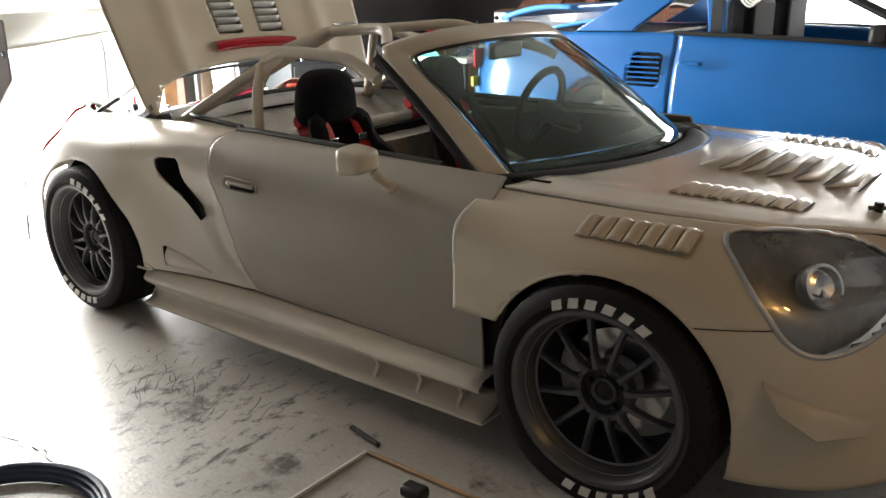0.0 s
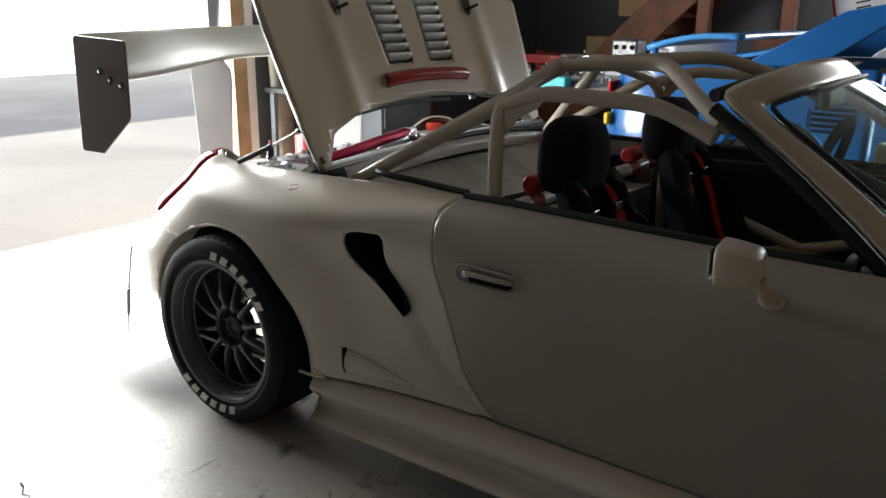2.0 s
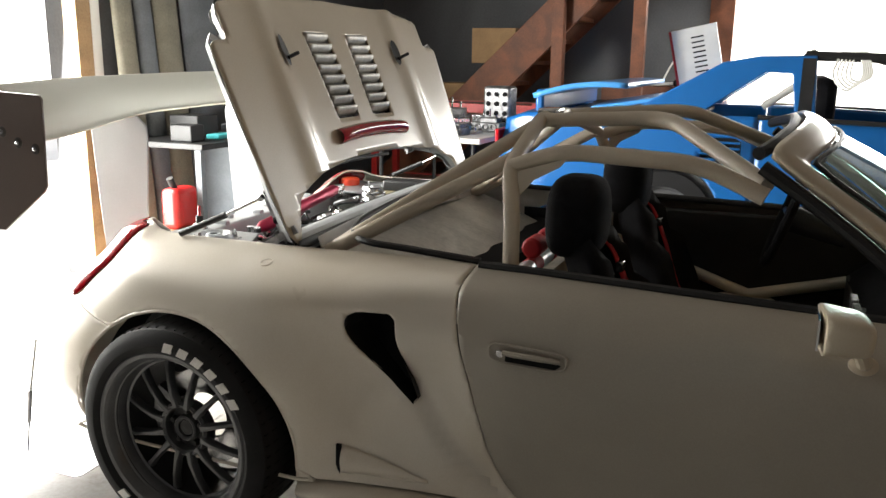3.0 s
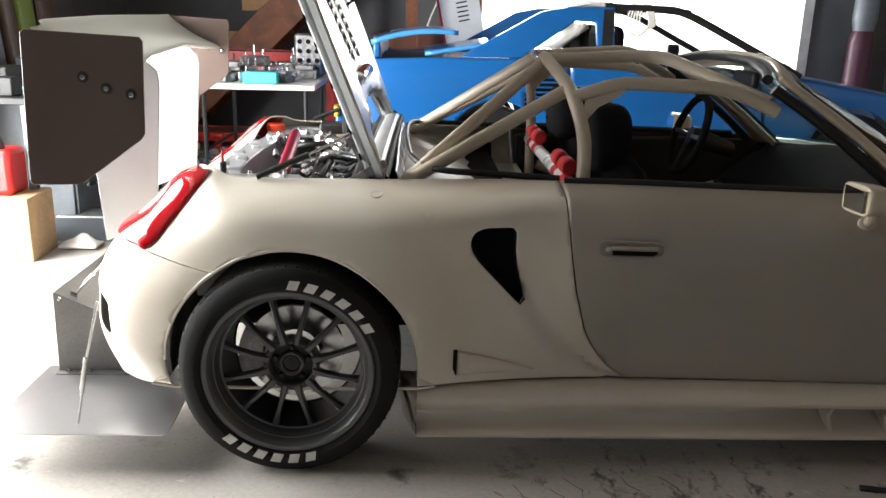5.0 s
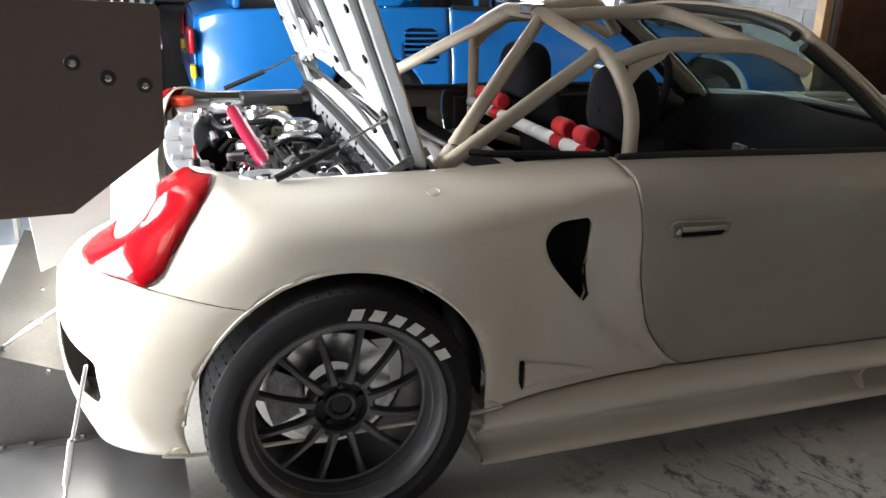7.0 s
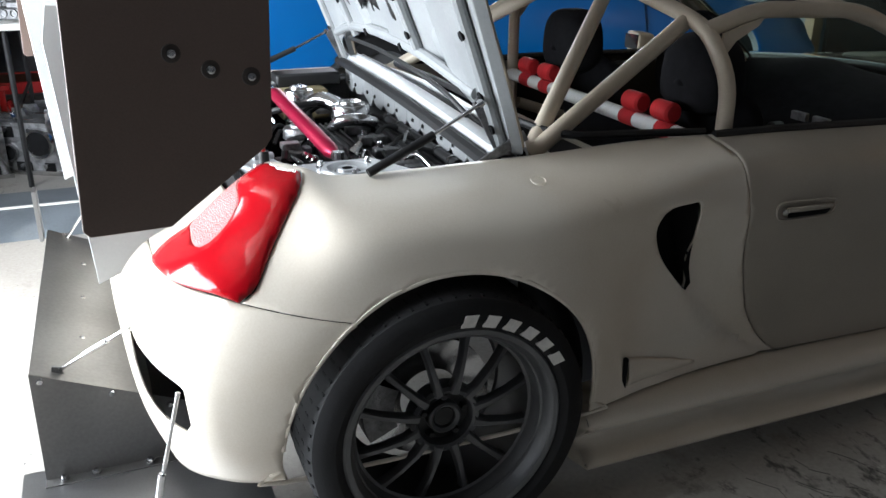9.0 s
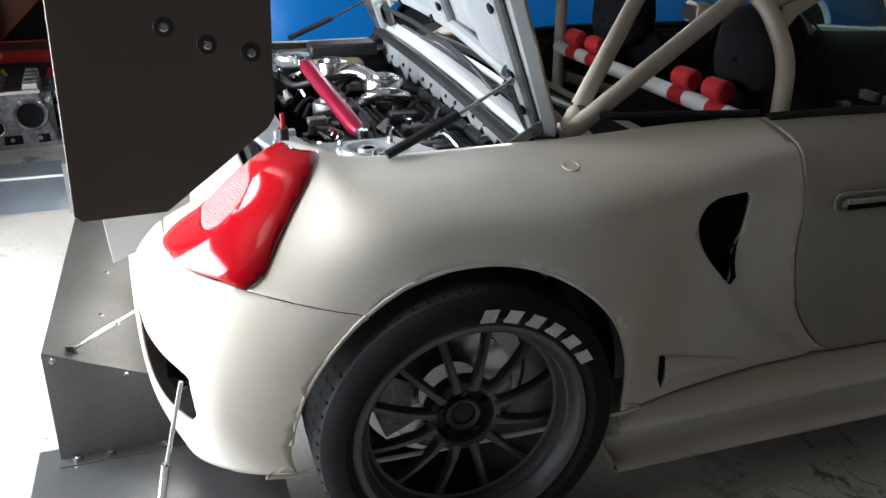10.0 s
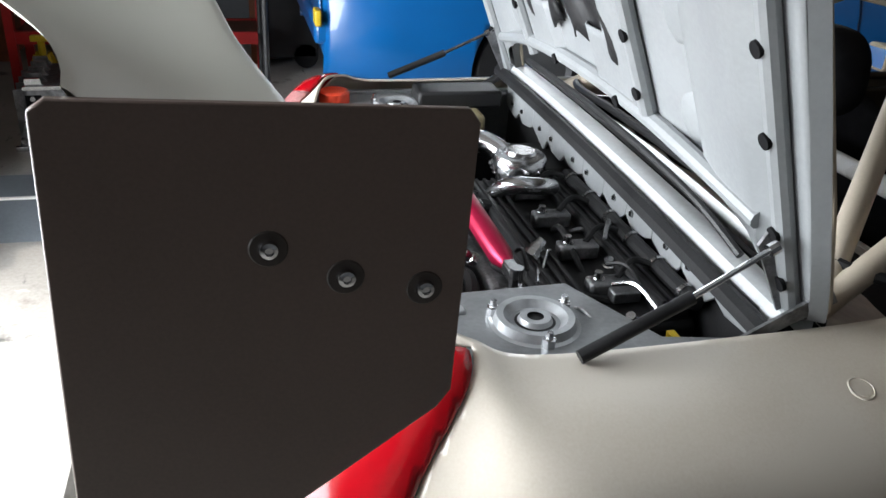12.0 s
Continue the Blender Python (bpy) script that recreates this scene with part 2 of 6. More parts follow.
DARK_WOOD = material("dark_door_wood", (0.085, 0.04, 0.022), 0.5, 0, 0.25, 5, 0.1, 90)
RED_PAINT = material("red_paint", (0.50, 0.015, 0.015), 0.4, 0, 0.15, 8, 0.03, 120)
PLASTIC_WHITE = material("white_plastic", (0.75, 0.74, 0.70), 0.5, 0, 0.05, 6, 0.02, 120)
# Green tint and small diffuse share imitate the opening's teal reflection in the glass.
CLEAR = glass("window_glass", (0.66, 0.86, 0.80))
CLEAR.node_tree.nodes["Principled BSDF"].inputs["Transmission Weight"].default_value = 0.972
LETTER = material("white_marking", (0.72, 0.71, 0.68), 0.6, 0, 0.1, 30, 0.03, 200)
# Even white greyed down to offset the strong lamp light on the underside.
INNER_WHITE = material("grey_white_inside", (0.26, 0.27, 0.275), 0.40, 0, 0.08, 5, 0.05, 120)
LEDGE_GREY = material("bay_grey_paint", (0.27, 0.28, 0.29), 0.38, 0.35, 0.15, 9, 0.05, 120)
REVERSE = material("reverse_lens", (0.40, 0.16, 0.155), 0.25, 0, 0.04, 60, 0.6, 260)
CRIMSON = material("crimson_anodised", (0.38, 0.01, 0.05), 0.3, 0.6, 0.1, 8)
YELLOW = material("yellow_plastic", (0.70, 0.48, 0.02), 0.45)
ORANGE = material("orange_cap", (0.75, 0.06, 0.02), 0.4)
AMBER = material("aged_reservoir", (0.36, 0.30, 0.17), 0.5)
CYAN = material("cyan_box", (0.05, 0.50, 0.55), 0.5)
GREEN = material("green_board", (0.16, 0.24, 0.02), 0.6)
CARD = material("cardboard", (0.36, 0.22, 0.11), 0.85, 0, 0.1, 8, 0.05)
MAROON = material("maroon_paint", (0.075, 0.02, 0.04), 0.45)
GREY_METAL = material("grey_cabinet", (0.16, 0.18, 0.20), 0.5, 0.2, 0.12, 4)
TARP = material("grey_sheet", (0.19, 0.21, 0.23), 0.7, 0, 0.2, 3, 0.1)
BEIGE_SHEET = material("beige_sheet", (0.30, 0.28, 0.22), 0.8, 0, 0.2, 3, 0.1)
for flat_black, level in ((RUBBER, 0.25), (BLACK, 0.35), (DARK, 0.1), (FABRIC, 0.15), (LAMP_RED, 0.35)):
    flat_black.node_tree.nodes["Principled BSDF"].inputs["Specular IOR Level"].default_value = level
# Barrel base is near-black, well below the RIM grey.
BARREL = material("near_black_barrel", (0.018, 0.018, 0.019), 0.6, 0.0, 0.2, 12, 0.03, 150)
TRAY = material("bare_tub_metal", (0.58, 0.56, 0.51), 0.45, 0.25, 0.18, 5, 0.1, 60)

# ---- the garage: floor, walls, openings ----
RX, FX, NY, SY, TOP = -2.4, 5.0, 5.3, -4.2, 2.7


def floor_material():
    m = material("garage_concrete", (0.44, 0.42, 0.385), 0.42, 0, 0.2, 1.1, 0.10, 70, color2=(0.24, 0.222, 0.20), blotch=0.8)
    t, link = m.node_tree, m.node_tree.links.new
    b = t.nodes["Principled BSDF"]
    old = b.inputs["Base Color"].links[0].from_socket
    co = t.nodes.new("ShaderNodeTexCoord").outputs["Object"]

    def stain(scale, stretch, lo, hi, color, prev, turn=0.0, detail=6):
        mp = t.nodes.new("ShaderNodeMapping")
        mp.inputs["Scale"].default_value = stretch
        mp.inputs["Rotation"].default_value = (0, 0, turn)
        link(co, mp.inputs[0])
        n = t.nodes.new("ShaderNodeTexNoise")
        n.inputs["Scale"].default_value, n.inputs["Detail"].default_value, n.inputs["Roughness"].default_value = scale, detail, 0.65
        link(mp.outputs[0], n.inputs["Vector"])
        r = t.nodes.new("ShaderNodeMapRange")
        r.inputs[1].default_value, r.inputs[2].default_value = lo, hi
        link(n.outputs["Fac"], r.inputs[0])
        mx = t.nodes.new("ShaderNodeMix")
        mx.data_type = "RGBA"
        link(r.outputs[0], mx.inputs[0])
        link(prev, mx.inputs[6])
        mx.inputs[7].default_value = (*color, 1)
        return mx.outputs[2]
    c = stain(1.6, (1, 1, 1), 0.54, 0.80, (0.24, 0.228, 0.205), old)
    c = stain(3.4, (1, 1, 1), 0.60, 0.68, (0.07, 0.067, 0.06), c)
    c = stain(9.0, (1, 0.25, 1), 0.64, 0.70, (0.05, 0.05, 0.048), c, 0.7)
    c = stain(14.0, (0.3, 1, 1), 0.66, 0.72, (0.60, 0.57, 0.52), c, 0.5)
    c = stain(45.0, (1, 0.6, 1), 0.66, 0.72, (0.06, 0.057, 0.052), c, 0.2)
    c = stain(5.5, (1, 1, 1), 0.60, 0.74, (0.19, 0.165, 0.14), c)
    # Black mottle beside the sill: tyre scuffs plus the car's shadow, in the colour.
    far = t.nodes.new("ShaderNodeVectorMath")
    far.operation = "DISTANCE"
    far.inputs[1].default_value = (1.15, -1.10, 0)
    link(co, far.inputs[0])
    near = t.nodes.new("ShaderNodeMapRange")
    near.inputs[1].default_value, near.inputs[2].default_value, near.inputs[3].default_value, near.inputs[4].default_value = 0.15, 1.1, 0.525, 0.68
    link(far.outputs["Value"], near.inputs[0])
    mp = t.nodes.new("ShaderNodeMapping")
    mp.inputs["Scale"].default_value, mp.inputs["Rotation"].default_value = (1, 0.5, 1), (0, 0, -0.35)
    link(co, mp.inputs[0])
    n = t.nodes.new("ShaderNodeTexNoise")
    n.inputs["Scale"].default_value, n.inputs["Detail"].default_value, n.inputs["Roughness"].default_value = 17, 12, 0.72
    link(mp.outputs[0], n.inputs["Vector"])
    gap = t.nodes.new("ShaderNodeMath")
    gap.operation = "SUBTRACT"
    link(n.outputs["Fac"], gap.inputs[0])
    link(near.outputs[0], gap.inputs[1])
    gt = t.nodes.new("ShaderNodeMapRange")
    gt.inputs[1].default_value, gt.inputs[2].default_value, gt.inputs[4].default_value = -0.02, 0.07, 0.92
    link(gap.outputs[0], gt.inputs[0])
    mx = t.nodes.new("ShaderNodeMix")
    mx.data_type = "RGBA"
    link(gt.outputs[0], mx.inputs[0])
    link(c, mx.inputs[6])
    mx.inputs[7].default_value = (0.028, 0.027, 0.026, 1)
    link(mx.outputs[2], b.inputs["Base Color"])
    return m


def scratch_material():
    return material("tyre_black_scuff", (0.035, 0.034, 0.032), 0.7, 0, 0.2, 20, 0.05, 80)


FLOOR = floor_material()
OUT = material("driveway_concrete", (0.66, 0.645, 0.62), 0.8, 0, 0.1, 0.5, 0.1, 30)
ground = part("ground", Geo().add([(-80, -80, -0.03), (80, -80, -0.03), (80, 80, -0.03), (-80, 80, -0.03)], [(0, 1, 2, 3)]), OUT, smooth=0)
tagged(ground, "pale sunlit concrete driveway outside the garage", "driveway", kind="structure")
floor = part("floor", Geo().box(((RX + FX) / 2, (SY + NY) / 2, -0.012), (FX - RX + 0.2, NY - SY + 0.2, 0.024)), FLOOR, smooth=0)
tagged(floor, "worn grey concrete garage floor with black tyre scuffs, stains and painted-in car shade", "floor", kind="structure")

# glowing white sheets added outside the two openings, in place of the bright outdoors
OUTSIDE_GLOW = glow("outside_glow", (1.0, 1.0, 1.0), 2.2)
tagged(part("backdrop", Geo().add([(-16, -22, -0.03), (-16, 14, -0.03), (-16, 14, 12), (-16, -22, 12)], [(0, 1, 2, 3)]), OUTSIDE_GLOW, smooth=0), "glowing white backdrop sheet beyond the driveway", "backdrop", kind="structure")
tagged(part("backdrop", Geo().add([(-12, 18, -0.03), (20, 18, -0.03), (20, 18, 12), (-12, 18, 12)], [(0, 1, 2, 3)]), OUTSIDE_GLOW, smooth=0), "glowing white backdrop sheet beyond the yard", "backdrop", kind="structure")
# rear wall with the open garage door, y from -1.5 to 1.3
g = Geo().box((RX - 0.09, (1.3 + NY) / 2, TOP / 2), (0.18, NY - 1.3, TOP)).box((RX - 0.09, (SY - 1.5) / 2, TOP / 2), (0.18, -1.5 - SY, TOP))
g.box((RX - 0.09, -0.1, 2.5), (0.18, 2.8, 0.4))
tagged(part("wall_west", g, PLASTER, smooth=0), "dull grey garage wall with an open garage doorway", "wall", kind="structure")
# far wall with the bright opening behind the blue car
g = Geo().box(((RX + 0.92) / 2, NY + 0.09, TOP / 2), (0.92 - RX, 0.18, TOP)).box(((4.05 + FX) / 2, NY + 0.09, TOP / 2), (FX - 4.05, 0.18, TOP))
g.box(((0.92 + 4.05) / 2, NY + 0.09, 2.55), (3.13, 0.18, 0.3))
tagged(part("wall_north", g, PLASTER, smooth=0), "dark grey block wall with a wide bright opening", "wall", kind="structure")
# front wall with a doorway, y from 2.33 to 3.28
g = Geo().box((FX + 0.09, (SY + 2.33) / 2, TOP / 2), (0.18, 2.33 - SY, TOP)).box((FX + 0.09, (3.28 + NY) / 2, TOP / 2), (0.18, NY - 3.28, TOP))
g.box((FX + 0.09, 2.805, 2.38), (0.18, 0.95, 0.64))
wall_east = tagged(part("wall_east", g, MORTAR, smooth=0), "grey painted concrete block wall with a timber-framed doorway", "wall", kind="structure")
tagged(part("wall_south", Geo().box(((RX + FX) / 2, SY - 0.09, TOP / 2), (FX - RX, 0.18, TOP)), PLASTER, smooth=0), "plain grey garage wall", "wall", kind="structure")
tagged(part("ceiling", Geo().box(((RX + FX) / 2, (SY + NY) / 2, TOP + 0.06), (FX - RX + 0.3, NY - SY + 0.3, 0.12)), CEILING, smooth=0), "plain dull garage ceiling", "ceiling", kind="structure")
# dark room behind the doorway
g = Geo().box((FX + 1.4, 2.6, 1.3), (0.1, 3.0, 2.6)).box((FX + 0.8, 4.1, 1.3), (1.3, 0.1, 2.6)).box((FX + 0.8, 1.1, 1.3), (1.3, 0.1, 2.6)).box((FX + 0.8, 2.6, 2.55), (1.3, 3.0, 0.1))
tagged(part("wall_hall", g, DARK_WOOD, smooth=0), "dark brown room behind the doorway", "wall", kind="structure")

# timber posts of the openings
def post(x, y, w, d, h, mat, label, name="trim"):
    return tagged(part(name, Geo().box((x, y, h / 2), (w, d, h)), mat, bevel=0.004), label, "post", kind="structure")


post(RX + 0.03, 1.33, 0.10, 0.11, 2.3, WOOD, "raw timber post beside the garage doorway")
post(RX + 0.03, 1.44, 0.06, 0.07, 2.3, PLASTIC_WHITE, "white painted strip beside the timber post")
post(FX - 0.03, 3.33, 0.10, 0.10, 2.1, WOOD, "raw timber door frame post")
post(FX - 0.03, 2.28, 0.10, 0.10, 2.1, WOOD, "raw timber door frame post")
tagged(part("trim", Geo().box((FX - 0.03, 2.805, 2.15), (0.10, 1.15, 0.10)), WOOD, bevel=0.004), "raw timber door frame head", "post", kind="structure")
post(0.86, NY - 0.06, 0.20, 0.12, 2.4, RED_WOOD, "stained brown timber post beside the opening")
post(4.10, NY - 0.05, 0.10, 0.10, 2.4, material("frame_white", (0.6, 0.6, 0.58), 0.5), "pale frame beside the opening")
door_1 = part("door_1", Geo().box((FX + 0.42, 3.24, 1.02), (0.78, 0.04, 2.02)), DARK_WOOD, bevel=0.004)
tagged(door_1, "dark brown wooden door standing open", "door", kind="structure")

# ---- the race car: body ----
car = thing("race_car", (1.25, YC, 0), "white and beige primered roadster race car with open engine cover", "car")


def net_surface(net, nu, nv):
    """A smooth sheet through stations of level points (x, half width, z), on the car's right side."""
    n, m = len(net), len(net[0])

    def cr(a, b, c, d, t):
        return 0.5 * (2 * b + (c - a) * t + (2 * a - 5 * b + 4 * c - d) * t * t + (3 * b - a - 3 * c + d) * t ** 3)
    A = np.array(net, dtype=float)

    def rows(B, k):
        out, q = [], len(B)
        for i in range(q - 1):
            for j in range(k):
                out.append(cr(B[max(i - 1, 0)], B[i], B[i + 1], B[min(i + 2, q - 1)], j / k))
        return np.array(out + [B[-1]])
    A = rows(A, nu)
    A = np.swapaxes(rows(np.swapaxes(A, 0, 1), nv), 0, 1)
    gg = Geo()
    p, w = A.shape[:2]
    gg.add([(x, YC - h, z) for x, h, z in A.reshape(-1, 3)], [(i * w + j, (i + 1) * w + j, (i + 1) * w + j + 1, i * w + j + 1) for i in range(p - 1) for j in range(w - 1)])
    return gg


SX = (-0.15, 0.15, 0.35, 0.55, 0.75, 0.95, 1.3, 1.7, 2.05)
SIDE = (
    (0.84, 0.86, 0.855, 0.815, 0.785, 0.772, 0.775, 0.785, 0.80),
    (0.885, 0.895, 0.870, 0.787, 0.763, 0.774, 0.785, 0.80, 0.81),
    (0.907, 0.915, 0.885, 0.789, 0.773, 0.794, 0.805, 0.815, 0.82),
    (0.876, 0.884, 0.868, 0.83, 0.808, 0.803, 0.805, 0.81, 0.81),
    (0.845, 0.859, 0.859, 0.841, 0.80, 0.79, 0.785, 0.785, 0.78),
    (0.77, 0.782, 0.785, 0.775, 0.76, 0.745, 0.735, 0.73, 0.72),
    (0.67, 0.67, 0.66, 0.635, 0.635, 0.665, 0.68, 0.69, 0.69))
LOW = (0.24, 0.38, 0.54, 0.63, 0.675, 0.685, 0.70)
LEVEL = (0.24, 0.38, 0.54, 0.66, 0.745, 0.80, 0.828)
REAR = ((0.0, (-0.57, -0.63, -0.64, -0.585, -0.50, -0.43, -0.36), (0, 0, 0, 0, 0, 0, 0)),
        (0.3, (-0.56, -0.62, -0.625, -0.57, -0.485, -0.42, -0.35), (0.35,) * 7),
        (0.6, (-0.55, -0.59, -0.585, -0.525, -0.44, -0.38, -0.325), (0.66, 0.68, 0.67, 0.63, 0.585, 0.55, 0.50)),
        (0.8, (-0.465, -0.50, -0.49, -0.44, -0.375, -0.325, -0.29), (0.79, 0.825, 0.815, 0.77, 0.70, 0.65, 0.59)),
        (0.95, (-0.32, -0.345, -0.34, -0.315, -0.28, -0.25, -0.235), (0.845, 0.885, 0.885, 0.84, 0.775, 0.715, 0.65)))
net_a = [[(x, h, z + 0.02 * (i > 4)) for i, (x, h, z) in enumerate(zip(xs, hs, [a + (b - a) * {0.0: 0, 0.3: 0, 0.6: 0.62}.get(k, 1) for a, b in zip(LOW, LEVEL)]))] for k, xs, hs in REAR]
net_a += [[(x, SIDE[i][k], LEVEL[i] - max(0, x - 0.9) * 0.018 * (i > 3)) for i in range(7)] for k, x in enumerate(SX)]
skin = net_surface(net_a, 10, 7)

FX0 = (1.98, 2.2, 2.45, 2.7)
FSIDE = (
    (0.87, 0.885, 0.90, 0.89), (0.875, 0.89, 0.905, 0.895), (0.875, 0.895, 0.915, 0.895), (0.872, 0.895, 0.91, 0.875),
    (0.865, 0.875, 0.875, 0.83), (0.80, 0.80, 0.79, 0.75), (0.68, 0.688, 0.695, 0.675))
FLEVEL = (0.20, 0.36, 0.50, 0.60, 0.68, 0.735, 0.768)
FRONT = ((-0.012, (2.86, 2.87, 2.87, 2.86, 2.83, 2.80, 2.78), (0.86, 0.865, 0.85, 0.82, 0.78, 0.72, 0.62)),
         (-0.028, (3.0, 3.0, 2.99, 2.97, 2.93, 2.90, 2.87), (0.78, 0.78, 0.75, 0.71, 0.66, 0.60, 0.50)),
         (-0.045, (3.12, 3.11, 3.09, 3.05, 3.01, 2.97, 2.94), (0.62, 0.62, 0.58, 0.55, 0.52, 0.48, 0.42)),
         (-0.055, (3.2, 3.19, 3.17, 3.12, 3.07, 3.03, 3.0), (0.35,) * 7),
         (-0.058, (3.22, 3.21, 3.19, 3.14, 3.09, 3.05, 3.02), (0, 0, 0, 0, 0, 0, 0)))
net_b = [[(x, FSIDE[i][k], FLEVEL[i]) for i in range(7)] for k, x in enumerate(FX0)]
net_b += [[(x, h, z + dz * (i > 3)) for i, (x, h, z) in enumerate(zip(xs, hs, FLEVEL))] for dz, xs, hs in FRONT]
nose = net_surface(net_b, 12, 7)

ARCH = 0.362


def side_h(x, z):
    """Half width of the rear and door side at a place."""
    return float(np.interp(z, LEVEL, [np.interp(x, SX, row) for row in SIDE]))



def gap_line(z):
    """The door's rear edge: its x at a height."""
    return float(np.interp(z, (0.20, 0.245, 0.275, 0.311, 0.35, 0.394, 0.526, 0.652, 0.756, 0.84), (1.085, 1.001, 0.955, 0.921, 0.893, 0.870, 0.833, 0.808, 0.793, 0.786)))


def seam_z(x):
    return min(0.652, 0.598 + 0.22 * max(0, -0.19 - x))


def rounded(poly):
    return inside([(p.x, p.y) for p in spline([Vector((a, b, 0)) for a, b in poly], 4, True)])


vent_outline = [(0.515, 0.675), (0.522, 0.71), (0.55, 0.727), (0.60, 0.728), (0.643, 0.722), (0.646, 0.66), (0.66, 0.58), (0.685, 0.495), (0.672, 0.478), (0.63, 0.52), (0.575, 0.58), (0.535, 0.63)]
def snapped(geo, x0, z0, rad):
    """Draw grid points that lie close to a wheel opening onto it, for a clean edge."""
    for i, (x, y, z) in enumerate(geo.v):
        r = math.hypot(x - x0, z - z0)
        if abs(r - rad) < 0.009:
            k = (rad + 0.00002) / r
            geo.v[i] = (x0 + (x - x0) * k, y, z0 + (z - z0) * k)


vent_in = rounded(vent_outline)


def scoop(x, z):
    """Depth of the pressed valley that runs from the vent down to the door's lower corner."""
    if not (0.5 < x < 1.05 and z < 0.62):
        return 0.0
    d = x - float(np.interp(z, (0.24, 0.28, 0.33, 0.40, 0.48, 0.56, 0.62), (0.99, 0.90, 0.825, 0.755, 0.70, 0.665, 0.65)))
    near = min(1, max(0, (gap_line(z) - x) / 0.05)) * min(1, (0.62 - z) / 0.10)
    return 0.020 * near * math.exp(-(d / (0.075 if d > 0 else 0.022)) ** 2)


skin.v = [(x, y + scoop(x, z), z) for x, y, z in skin.v]
snapped(skin, 0.012, 0.303, ARCH)
snapped(nose, 2.45, 0.30, 0.35)
quarter = skin.cut(lambda x, y, z: math.hypot(x - 0.012, z - 0.303) - ARCH).cut(lambda x, y, z: gap_line(z) - 0.001 - x)
bumper = quarter.cut(lambda x, y, z: min(seam_z(x) - 0.002 - z, -0.05 - x))
quarter = quarter.cut(lambda x, y, z: max(z - seam_z(x), x + 0.05)).cut(lambda x, y, z: -vent_in(x, z) if 0.4 < x < 0.8 else 0.1)
tail_in = rounded([(-0.375, 0.675), (-0.41, 0.64), (-0.47, 0.612), (-0.555, 0.597), (-0.63, 0.603), (-0.664, 0.64), (-0.662, 0.70), (-0.645, 0.77), (-0.615, 0.825), (-0.575, 0.842), (-0.52, 0.842), (-0.44, 0.842), (-0.405, 0.78), (-0.385, 0.72)])
tail_lens = quarter.cut(lambda x, y, z: min(tail_in(y, z), -0.238 - (0.843 - z) * 0.74 - x) if x < -0.15 else -0.1)
quarter = quarter.cut(lambda x, y, z: -min(tail_in(y, z), -0.238 - (0.843 - z) * 0.74 - x) - 0.002 if x < -0.15 else 0.1)
exit_in = rounded([(-0.43, 0.555), (-0.47, 0.53), (-0.57, 0.51), (-0.645, 0.485), (-0.66, 0.46), (-0.665, 0.385), (-0.63, 0.39), (-0.53, 0.44)])
bumper = bumper.cut(lambda x, y, z: -exit_in(y, z) if x < -0.4 else 0.1)
reverse_in = rounded([(-0.375, 0.735), (-0.46, 0.715), (-0.535, 0.712), (-0.532, 0.76), (-0.505, 0.80), (-0.40, 0.818)])
LENS_OUT = Vector((-0.66, -0.52, 0.54))
tail_lens.v = [tuple(Vector((x, y, z)) + LENS_OUT * 0.011 * min(1, max(0, min(tail_in(y, z), -0.238 - (0.843 - z) * 0.74 - x)) / 0.025) ** 0.6) for x, y, z in tail_lens.v]
reverse_lens = tail_lens.cut(lambda x, y, z: reverse_in(y, z))
tail_lens = tail_lens.cut(lambda x, y, z: -reverse_in(y, z))
quarter = quarter.cut(lambda x, y, z: max(z - 0.2505, 0.2 - x))
door = skin.cut(lambda x, y, z: x - gap_line(z) - 0.003).cut(lambda x, y, z: 2.035 - x).cut(lambda x, y, z: z - 0.2505 + 0.012 * max(0, x - 1.1))
fender = nose.cut(lambda x, y, z: math.hypot(x - 2.45, z - 0.30) - 0.35).cut(lambda x, y, z: max(z - 0.45, x - 2.4))
lamp_f = rounded([(2.685, 0.748), (2.745, 0.70), (2.815, 0.63), (2.885, 0.552), (2.95, 0.525), (3.02, 0.545), (3.06, 0.60), (3.03, 0.66), (2.95, 0.71), (2.85, 0.742), (2.73, 0.762)])
head_lens = fender.cut(lambda x, y, z: lamp_f(x, z) if y < YC - 0.3 else -0.1)
fender = fender.cut(lambda x, y, z: -lamp_f(x, z) if y < YC - 0.3 else 0.1)
front_bumper = fender.cut(lambda x, y, z: min(0.565 + 0.1 * (x - 2.7) - z, x - 2.5))
fender = fender.cut(lambda x, y, z: max(z - 0.568 - 0.1 * (x - 2.7), 2.5 - x))


def arch_rim(panels, x0, z0, rad):
    """The rolled lip along a wheel opening, following the skin."""
    bins = {}
    for x, y, z in [p for q in panels for p in q.v]:
        if abs(math.hypot(x - x0, z - z0) - rad) < 0.0025 and y < YC:
            bins.setdefault(round(math.degrees(math.atan2(z - z0, x - x0)) / 5), []).append(y)
    ks = sorted(bins)
    ys = [sum(bins[k]) / len(bins[k]) for k in ks]
    ys = [sum(ys[max(0, i - 1):i + 2]) / len(ys[max(0, i - 1):i + 2]) for i in range(len(ys))]
    keep = [i for i in range(len(ks)) if i == 0 or abs(ys[i] - ys[i - 1]) < 0.03]
    ks, ys = [ks[i] for i in keep][1:-1], [ys[i] for i in keep][1:-1]
    line = [(x0 + rad * math.cos(radians(5 * k)), y + 0.0045, z0 + rad * math.sin(radians(5 * k))) for k, y in zip(ks, ys)]
    return Geo().tube(spline(line, 3), 0.0052, 8)


